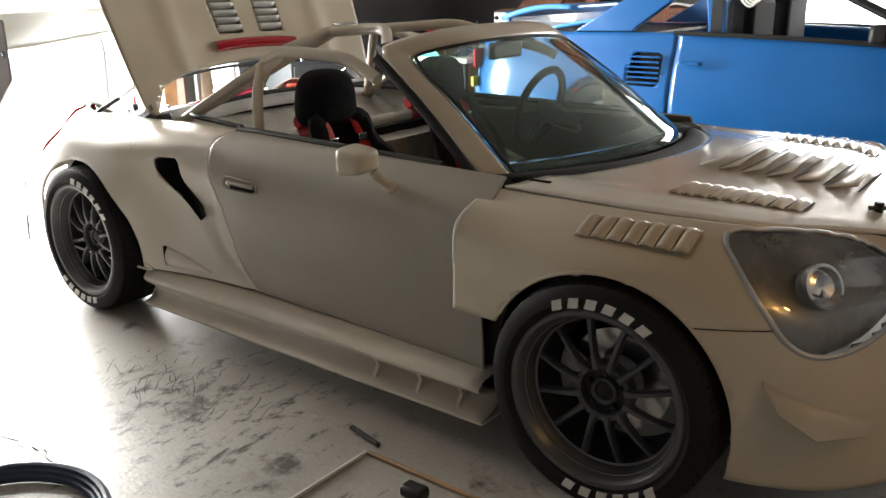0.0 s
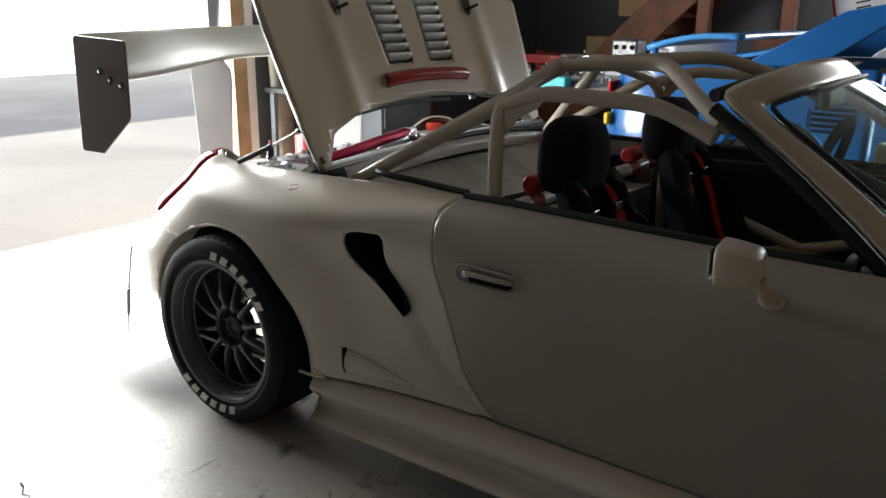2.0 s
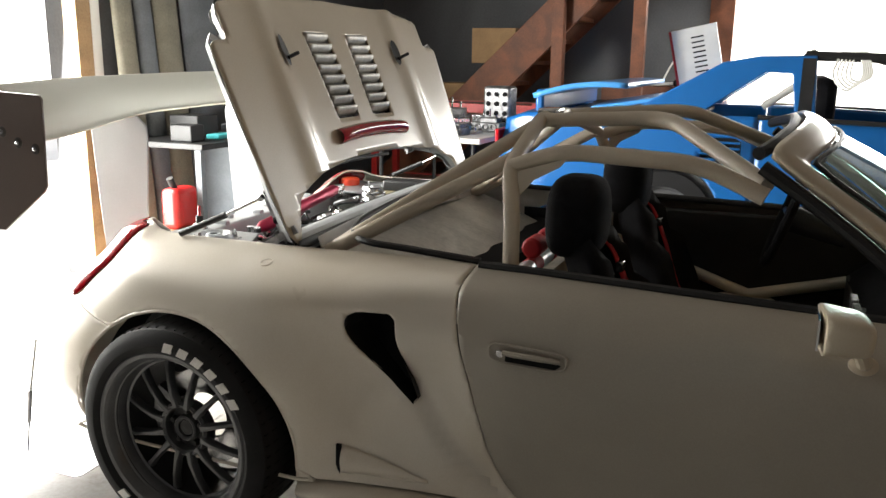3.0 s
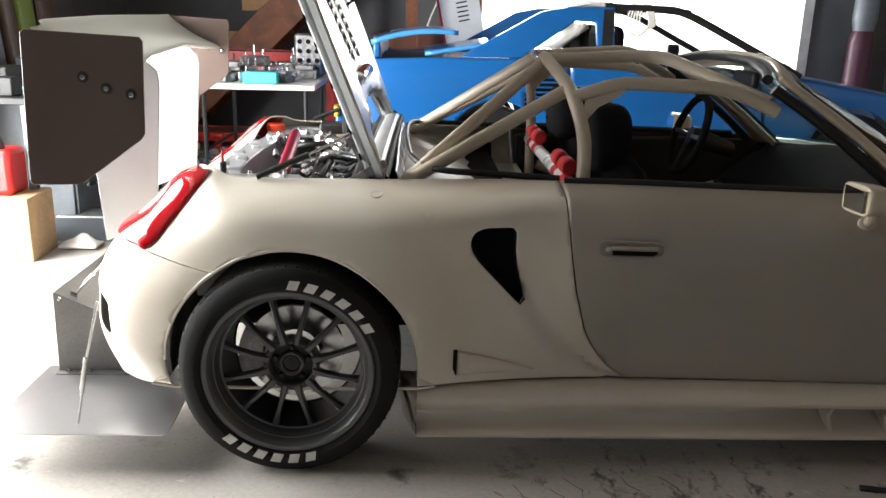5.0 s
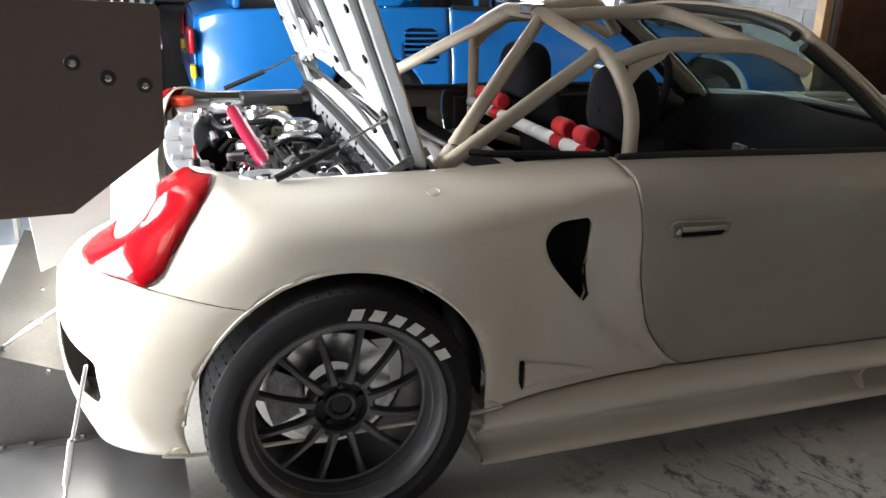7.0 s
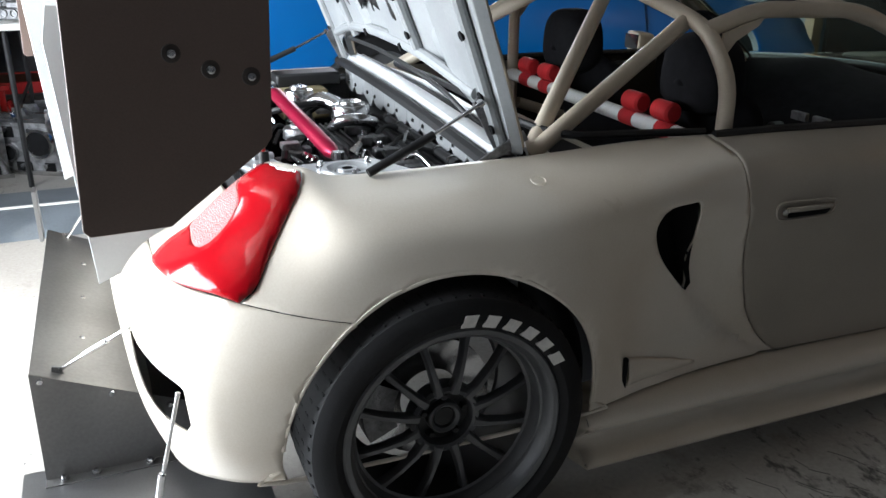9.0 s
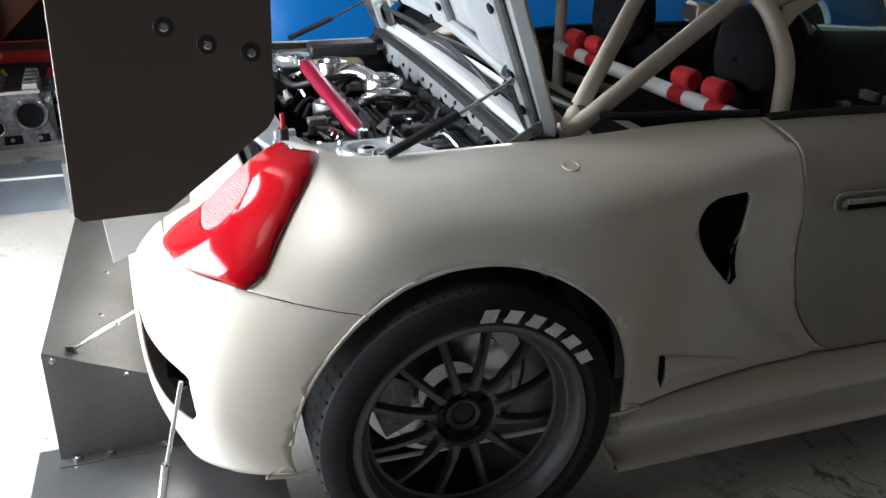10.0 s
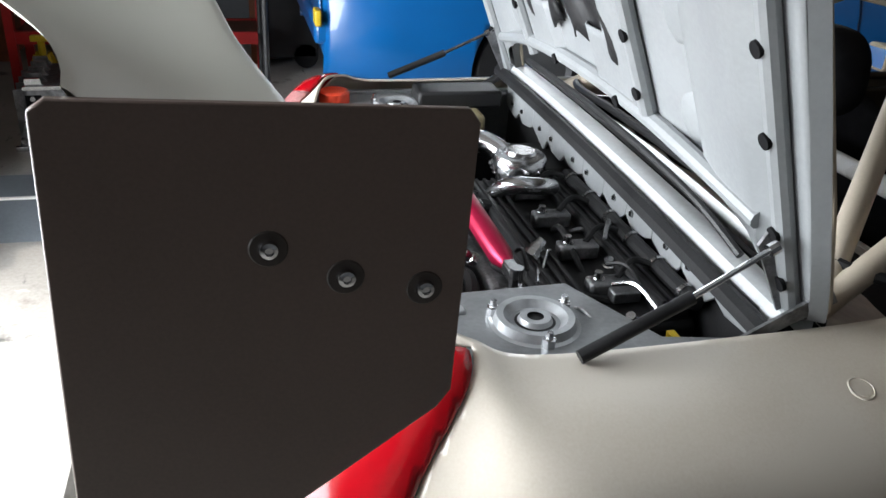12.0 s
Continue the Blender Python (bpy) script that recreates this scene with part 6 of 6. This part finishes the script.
for x, y, sz in ((-0.95, 2.66, 0.12), (-0.76, 2.75, 0.14), (-0.55, 2.70, 0.10), (-0.95, 3.05, 0.15), (-0.66, 3.02, 0.12), (-0.45, 3.05, 0.13), (-0.85, 3.35, 0.18), (-0.50, 3.36, 0.20)):
    engine_part(x, y, 0.8425, sz)
tr = thing("parts_tray", (-0.60, 2.86, 0.8425), "shallow white tray of small bright parts", "tray")
part("tray", Geo().box((-0.62, 2.86, 0.850), (0.34, 0.14, 0.014)), PLASTIC_WHITE, tr, bevel=0.004)
for k in range(12):
    part("fitting", Geo().lathe([(0, 0.03), (0.01, 0.03), (0.012, 0)], Matrix.Translation((-0.76 + 0.025 * k, 2.86 + random.uniform(-0.04, 0.04), 0.857)), 8), STEEL, tr)
whole("tissue_box", Geo().box((-0.66, 2.58, 0.88), (0.22, 0.10, 0.075)), CYAN, "cyan cardboard box on the white table", "box", bevel=0.006)
case = thing("valve_body", (-0.42, 3.20, 0.8425), "black and silver perforated engine casing on the table", "engine part")
part("casing", Geo().box((-0.42, 3.20, 1.00), (0.20, 0.16, 0.30)), CAST, case, bevel=0.02)
for i in range(3):
    for j in range(4):
        part("hole", Geo().tube([(-0.48 + i * 0.06, 3.118, 0.90 + j * 0.065), (-0.48 + i * 0.06, 3.112, 0.90 + j * 0.065)], 0.017, 10), DARK, case)


def engine_block(x, y, turn, group="bare engine blocks"):
    b = thing("engine_block", (x, y, 0), "bare cast engine block standing on the concrete floor", "engine block", group)
    m = Matrix.Translation((x, y, 0)) @ Matrix.Rotation(turn, 4, "Z")
    part("crankcase", Geo().prism([(-0.20, 0.0), (0.20, 0.0), (0.16, 0.12), (0.13, 0.30), (-0.13, 0.30), (-0.16, 0.12)], "y", -0.24, 0.24).moved(m), CAST, b, "rough cast crankcase", bevel=0.01)
    for k in range(5):
        yy = -0.22 + 0.11 * k
        arc = [(0.13, 0.30), (0.13, 0.34), (0.075, 0.34)] + [(0.065 * math.cos(a), 0.34 - 0.055 * math.sin(a)) for a in [math.pi * i / 8 for i in range(9)]] + [(-0.075, 0.34), (-0.13, 0.34), (-0.13, 0.30)]
        part("bearing_web", Geo().prism(arc, "y", yy - 0.015, yy + 0.015).moved(m), STEEL if k == 0 else CAST, b)
    for s in (-1, 1):
        for k in range(4):
            part("side_rib", Geo().box((s * 0.165, -0.18 + 0.12 * k, 0.16), (0.05, 0.015, 0.24), m), CAST, b)
    for px, pz, pr in ((0.075, 0.175, 0.082), (-0.105, 0.12, 0.05)):
        bore = m @ Matrix.Translation((px, -0.243, pz)) @ Matrix.Rotation(radians(90), 4, "X")
        ring = part("port", Geo().lathe([(pr * 0.80, -0.01), (pr * 0.82, 0.014), (pr, 0.016), (pr * 1.06, 0.006), (pr * 1.08, -0.01)], bore, 24), STEEL, b, "machined round port")
        part("bore", Geo().lathe([(0, 0.002), (pr * 0.81, 0.002)], bore, 20), DARK, ring)
    for sx, sz, w, h in ((-0.10, 0.235, 0.07, 0.06), (-0.03, 0.045, 0.09, 0.05), (0.12, 0.045, 0.06, 0.045)):
        part("casting_pocket", Geo().box((sx, -0.241, sz), (w, 0.006, h), m), DARK, b)
    part("flange", Geo().box((0, -0.246, 0.012), (0.42, 0.02, 0.024), m), STEEL, b)
    part("flange", Geo().box((0, -0.246, 0.30), (0.28, 0.02, 0.018), m), STEEL, b)
    for k in range(6):
        part("boss", Geo().lathe([(0, 0.02), (0.012, 0.02), (0.016, 0)], m @ Matrix.Translation((-0.17 + 0.068 * k, -0.24, 0.05 + 0.2 * (k % 2))) @ Matrix.Rotation(radians(90), 4, "X"), 10), STEEL, b)
    return b


engine_block(-1.36, 3.00, 0.1)
engine_block(-0.93, 3.02, -0.5)
# red steel shelf with axle stands behind the table
rack = thing("steel_rack", (-1.0, 4.1, 0), "red painted low steel rack against the stairs", "rack")
for x in (-1.75, -0.35):
    for y in (3.85, 4.25):
        part("post", Geo().box((x, y, 0.5), (0.05, 0.05, 1.0)), RED_PAINT, rack)
for z in (0.30, 0.95):
    part("rail", Geo().box((-1.05, 3.85, z), (1.4, 0.04, 0.07)), RED_PAINT, rack)
    part("rail", Geo().box((-1.05, 4.25, z), (1.4, 0.04, 0.07)), RED_PAINT, rack)
    part("shelf_board", Geo().box((-1.05, 4.05, z + 0.02), (1.36, 0.38, 0.02)), DARK_WOOD, rack)
for k, mt in enumerate((YELLOW, RED_PAINT, YELLOW)):
    axle_stand(-1.55 + 0.34 * k, 3.62, 0.36, mt, "spare axle stands", ("yellow" if mt is YELLOW else "red") + " axle stand standing on the floor")
bins = thing("wheelie_bin", (-0.15, 4.55, 0), "black plastic wheelie bin beside the red rack", "bin")
part("body", Geo().prism([(-0.33, 0.06), (0.03, 0.06), (0.10, 0.95), (-0.40, 0.95)], "y", 4.30, 4.80), BLACK, bins, bevel=0.02)
part("lid", Geo().box((-0.15, 4.55, 0.98), (0.56, 0.56, 0.05)), BLACK, bins, bevel=0.015)
for y in (4.33, 4.77):
    part("wheel", Geo().tube([(-0.05, y - 0.03, 0.08), (-0.05, y + 0.03, 0.08)], 0.08, 16), RUBBER, bins)

# ---- stairs, boards, bench along the back ----
stairs = thing("staircase", (-0.8, 4.85, 0), "stained brown timber staircase climbing along the back wall", "stairs")
for y in (4.55, 5.22):
    part("stringer", Geo().prism([(-2.2, 0.0), (-1.95, 0.0), (0.72, 2.55), (0.72, 2.80), (0.55, 2.80), (-2.2, 0.18)], "y", y - 0.02, y + 0.02), RED_WOOD, stairs, bevel=0.004)
for k in range(13):
    part("tread", Geo().box((-1.92 + 0.195 * k, 4.885, 0.19 + 0.186 * k), (0.25, 0.63, 0.035)), RED_WOOD, stairs)
for x in (-0.36, 0.30):
    part("post", Geo().box((x, 4.47, TOP / 2), (0.10, 0.09, TOP)), RED_WOOD, stairs, bevel=0.004)
part("hand_rail", Geo().box((-0.05, 4.45, 1.86), (0.55, 0.05, 0.09)), WOOD, stairs)
whole("cardboard_box", Geo().box((-0.98, 4.78, 1.447), (0.40, 0.34, 0.30)), CARD, "brown cardboard box standing on the stairs", "box", bevel=0.004)
whole("cardboard_box", Geo().box((-1.36, 4.80, 1.00), (0.28, 0.30, 0.24)), CARD, "brown cardboard box standing on the stairs", "box", bevel=0.004)
ledge = thing("wall_bench", (0.36, 5.1, 0), "brown timber ledge strewn with cables along the wall", "bench")
part("board", Geo().box((0.36, 5.08, 1.10), (0.85, 0.42, 0.05)), RED_WOOD, ledge, bevel=0.004)
part("apron", Geo().box((0.36, 4.89, 1.02), (0.85, 0.03, 0.12)), RED_WOOD, ledge)
for x in (0.0, 0.72):
    part("leg", Geo().box((x, 5.0, 0.54), (0.08, 0.08, 1.07)), RED_WOOD, ledge)
g = Geo().tube(spline([(0.1, 5.0, 1.14), (0.22, 4.98, 1.16), (0.35, 5.0, 1.14), (0.52, 4.96, 1.15), (0.60, 5.02, 1.14)], 6), 0.012, 8).tube(spline([(0.42, 5.0, 1.14), (0.47, 5.1, 1.28), (0.53, 5.2, 1.42), (0.55, 5.26, 1.55)], 6), 0.008, 8)
whole("cable", g, PLASTIC_WHITE, "pale cable trailing up the wall from the bench", "cable")
whole("tool_bag", Geo().box((0.60, 5.0, 1.155), (0.14, 0.14, 0.06)), BLACK, "small black tool bag on the bench", "bag", bevel=0.02)
# louvred white panel leaning at the opening
pan = thing("louvred_panel", (1.0, 4.95, 0), "white louvred body panel with a red edge leaning by the opening", "panel")
tilt = Matrix.Translation((1.02, 5.0, 0)) @ Matrix.Rotation(radians(-12), 4, "Y") @ Matrix.Rotation(radians(8), 4, "X")
part("sheet", Geo().box((0, 0, 0.83), (0.36, 0.03, 1.66), tilt), PLASTIC_WHITE, pan, bevel=0.004)
part("red_edge", Geo().box((-0.185, 0, 0.83), (0.02, 0.034, 1.66), tilt), RED_PAINT, pan)
for k in range(8):
    part("slot", Geo().box((0.02, -0.016, 1.30 + 0.04 * k), (0.10, 0.004, 0.012), tilt), DARK, pan)

# boards and sheets leaning on the west wall, workbench in front
random.seed(5)
for k, (y, w, h, mt, nm) in enumerate(((1.60, 0.16, 2.3, BEIGE_SHEET, "beige"), (1.78, 0.14, 2.4, TARP, "grey"), (1.98, 0.22, 2.35, BEIGE_SHEET, "beige"), (2.30, 0.36, 2.45, TARP, "grey"), (2.62, 0.18, 2.3, DARK_WOOD, "dark brown"), (2.86, 0.24, 2.35, GREEN, "green"), (3.2, 0.3, 2.3, DARK_WOOD, "dark brown"))):
    m = Matrix.Translation((RX + 0.22, y, 0)) @ Matrix.Rotation(radians(-4), 4, "Y")
    q = Geo().grid(lambda u, v: tuple(m @ Vector((0.03 * math.cos(2 * math.pi * u) * (1 + 0.3 * math.sin(6 * v)), w / 2 * math.copysign(abs(math.sin(2 * math.pi * u)) ** 0.5, math.sin(2 * math.pi * u)), h * v))), 16, 6)
    whole("leaning_sheet", q, mt, nm + " sheet standing upright against the wall", "board", "leaning sheets")
desk = thing("work_cabinet", (-2.0, 2.05, 0), "grey steel cabinet with a dark worktop and tool clutter", "cabinet")
part("worktop", Geo().box((-1.95, 2.05, 0.81), (0.62, 1.16, 0.035)), BLACK, desk, "dark worktop", bevel=0.005)
part("body", Geo().box((-1.97, 2.32, 0.40), (0.52, 0.56, 0.78)), GREY_METAL, desk, bevel=0.006)
for k in range(3):
    d = part("drawer", Geo().box((-1.705, 2.32, 0.16 + 0.24 * k), (0.02, 0.52, 0.21)), GREY_METAL, desk, bevel=0.004)
    part("handle", Geo().box((-1.69, 2.32, 0.22 + 0.24 * k), (0.015, 0.20, 0.02)), STEEL, d)
for x in (-2.22, -1.70):
    part("leg", Geo().box((x, 1.52, 0.395), (0.04, 0.04, 0.79)), GREY_METAL, desk)
items = ((-1.85, 1.60, 0.16, 0.12, 0.10, BLACK, "toolbox", "black plastic toolbox on the worktop"), (-2.0, 1.85, 0.22, 0.20, 0.14, BLACK, "radio", "black radio on the worktop"), (-1.80, 1.85, 0.10, 0.16, 0.03, CYAN, "notepad", "turquoise notepad on the worktop"), (-1.90, 2.15, 0.12, 0.18, 0.07, GREY_METAL, "tin", "grey tin on the worktop"), (-1.82, 2.40, 0.10, 0.12, 0.12, PLASTIC_WHITE, "carton", "white carton on the worktop"), (-2.05, 2.45, 0.16, 0.16, 0.16, TARP, "storage_box", "blue-grey storage box on the worktop"))
for x, y, sx, sy, sz, mt, nm, lb in items:
    whole(nm, Geo().box((x, y, 0.8275 + sz / 2), (sx, sy, sz)), mt, lb, nm.replace("_", " "), bevel=0.008)
can = thing("fuel_can", (-1.78, 1.40, 0), "red plastic fuel can standing on a wooden crate", "fuel can")
part("body", Geo().box((-1.78, 1.42, 0.46), (0.12, 0.20, 0.24)), RED_PAINT, can, bevel=0.03)
part("spout", Geo().tube([(-1.78, 1.38, 0.57), (-1.78, 1.34, 0.64)], 0.02, 10), BLACK, can)
whole("wooden_crate", Geo().box((-1.78, 1.42, 0.17), (0.30, 0.30, 0.34)), WOOD, "plain wooden crate on the floor", "crate", bevel=0.006)
# steel ramp beam on the floor
ramp = thing("ramp_beam", (-1.2, 1.97, 0), "grey steel ramp beam lying on the concrete floor", "ramp")
part("deck", Geo().box((-1.20, 2.08, 0.045), (1.15, 0.30, 0.05)), GREY_METAL, ramp, bevel=0.004)
part("lip", Geo().box((-1.20, 1.92, 0.055), (1.15, 0.02, 0.075)), PLASTIC_WHITE, ramp, bevel=0.003)
part("toe", Geo().prism([(1.70, 0.0), (1.91, 0.0), (1.91, 0.085), (1.86, 0.085)], "x", -1.775, -0.625), GREY_METAL, ramp)
whole("rag", Geo().grid(lambda u, v: (-1.60 + 0.20 * u, 1.50 + 0.13 * v, 0.012 + 0.05 * math.sin(math.pi * u) * math.sin(math.pi * v) * (1 + 0.3 * math.sin(9 * u + 4 * v))), 14, 12), PLASTIC_WHITE, "crumpled pale rag on the floor", "rag", solid=0.012)

# ---- front corner ----
cyl = thing("gas_cylinder", (4.55, 5.0, 0), "tall maroon gas cylinder with a grey cap", "gas cylinder")
part("body", Geo().lathe([(0, 1.34), (0.03, 1.34), (0.05, 1.30), (0.10, 1.24), (0.115, 1.16), (0.115, 0.0)], Matrix.Translation((4.55, 5.0, 0)), 28), MAROON, cyl)
part("cap", Geo().lathe([(0, 1.60), (0.08, 1.59), (0.105, 1.54), (0.11, 1.36), (0.09, 1.26), (0.085, 1.25)], Matrix.Translation((4.55, 5.0, 0)), 24), GREY_METAL, cyl, "grey hood")
sock = thing("wall_socket", (FX - 0.02, 4.62, 1.42), "dark metal socket box on the block wall", "socket")
part("box", Geo().box((FX - 0.025, 4.62, 1.47), (0.05, 0.09, 0.12)), BLACK, sock, bevel=0.006)
whole("hanging_cable", Geo().tube(spline([(FX - 0.03, 3.62, 1.68), (FX - 0.04, 3.66, 1.50), (FX - 0.03, 3.60, 1.36), (FX - 0.04, 3.58, 1.24)], 6), 0.009, 8).tube(spline([(FX - 0.03, 3.62, 1.68), (FX - 0.05, 3.56, 1.55), (FX - 0.03, 3.60, 1.42)], 6), 0.008, 8), BLACK, "black cable hanging on the block wall", "cable")
reel = thing("tape_reel", (FX - 0.05, 1.84, 0.95), "yellow tape measure reel hanging on the block wall", "tape measure")
part("case", Geo().lathe([(0, 0.03), (0.08, 0.03), (0.095, 0.02), (0.10, 0.0), (0.10, -0.03)], Matrix.Translation((FX - 0.035, 1.84, 1.03)) @ Matrix.Rotation(radians(-90), 4, "Y"), 24), YELLOW, reel)
part("handle", Geo().box((FX - 0.045, 1.965, 1.0), (0.04, 0.10, 0.03)), BLACK, reel, bevel=0.008)
torch = thing("hand_lamp", (FX - 0.05, 1.60, 1.1), "yellow and white hand lamp hanging on the wall", "lamp")
part("grip", Geo().tube([(FX - 0.04, 1.63, 1.14), (FX - 0.04, 1.60, 1.26)], 0.035, 12), YELLOW, torch)
part("tube", Geo().tube([(FX - 0.04, 1.60, 1.26), (FX - 0.04, 1.57, 1.44)], 0.03, 12), PLASTIC_WHITE, torch)

# ---- small things on the floor ----
fr = thing("floor_frame", (2.2, -1.3, 0), "thin pale timber frame lying on the floor", "frame")
part("edge", Geo().box((2.20, -0.915, 0.006), (0.80, 0.014, 0.012)), WOOD, fr, bevel=0.003)
part("edge", Geo().box((1.795, -1.32, 0.006), (0.009, 0.80, 0.012)), PLASTIC_WHITE, fr, bevel=0.003)
part("edge", Geo().box((2.20, -1.72, 0.006), (0.80, 0.014, 0.012)), WOOD, fr, bevel=0.003)
part("edge", Geo().box((2.605, -1.32, 0.006), (0.014, 0.80, 0.012)), WOOD, fr, bevel=0.003)
g = Geo()
for k in range(3):
    g.tube([(1.30 + (0.27 + 0.012 * k) * math.cos(a), -1.78 + (0.25 + 0.01 * k) * math.sin(a), 0.013 + 0.012 * k) for a in [2 * math.pi * i / 40 for i in range(40)]], 0.012, 8, True)
whole("air_hose", g, material("dark_blue_hose", (0.012, 0.03, 0.07), 0.45), "dark blue rubber air hose coiled on the floor", "hose")
whole("air_hose", Geo().tube(spline([(0.1, -1.95, 0.012), (0.35, -1.74, 0.012), (0.58, -1.71, 0.012), (0.72, -1.80, 0.012), (0.62, -1.98, 0.012), (0.4, -2.05, 0.012)], 8), 0.012, 8), BLACK, "black rubber hose looped on the floor", "hose")
whole("marker_pen", Geo().tube([(1.66, -0.84, 0.009), (1.80, -0.87, 0.009)], 0.009, 8), BLACK, "black marker pen lying on the floor", "pen")
whole("tape_measure", Geo().box((2.05, -1.00, 0.018), (0.075, 0.05, 0.035)), BLACK, "small black pocket tape on the floor", "tape measure", bevel=0.01)
# thin black rubber strokes on the concrete beside the sill
random.seed(12)
g = Geo()
for k in range(75):
    cx, cy = random.gauss(0.90, 0.19), random.gauss(-0.99, 0.09)
    turn, size, wide = random.gauss(-0.95, 0.28), random.uniform(0.025, 0.12), random.uniform(0.0006, 0.0017)
    bow = random.uniform(-0.25, 0.25)
    for q in range(4):
        ends = []
        for t in (q / 4, (q + 1) / 4):
            a = turn + bow * (t - 0.5)
            ends.append(Vector((cx + size * (t - 0.5) * math.cos(a), cy + size * (t - 0.5) * math.sin(a), 0.0012)))
        side_v = Vector((-math.sin(turn), math.cos(turn), 0)) * wide
        g.add([ends[0] - side_v, ends[1] - side_v, ends[1] + side_v, ends[0] + side_v], [(0, 1, 2, 3)])
tagged(part("scuff_marks", g, scratch_material(), floor, "thin black rubber scuffs", smooth=0), kind="stuff")
# crack in the concrete
pts = [(-0.15, -1.37), (0.0, -1.41), (0.10, -1.44), (0.17, -1.47), (0.26, -1.485), (0.38, -1.54), (0.52, -1.53), (0.66, -1.50), (0.84, -1.525), (0.97, -1.49), (1.06, -1.51), (1.14, -1.50)]
random.seed(3)
fine = []
for p, q in zip(pts, pts[1:]):
    for k in range(5):
        t = k / 5
        fine.append((p[0] + (q[0] - p[0]) * t + random.uniform(-0.008, 0.008), p[1] + (q[1] - p[1]) * t + random.uniform(-0.012, 0.012)))
g = Geo()
for (ax, ay), (bx, by) in zip(fine, fine[1:]):
    w = random.uniform(0.0015, 0.004)
    g.add([(ax, ay - w, 0.0015), (bx, by - w, 0.0015), (bx, by + w, 0.0015), (ax, ay + w, 0.0015)], [(0, 1, 2, 3)])
part("crack", g, DARK, floor, "dark crack in the concrete", smooth=0)

# ---- blocks of the east and north walls ----
bm_block = Geo().box((0, 0, 0), (0.03, 0.39, 0.19))
block_mesh = mesh_of("block", bm_block, BLOCK, 0)
n = 0
for row in range(3, 13):
    z = 0.10 + row * 0.2
    y = 0.2 + (0.2 if row % 2 else 0.0)
    while y < NY - 0.1:
        if not (2.04 < y < 3.57):
            ob = new("block", block_mesh)
            ob.parent, ob.location = wall_east, (FX + 0.011, y, z)
            n += 1
        y += 0.4
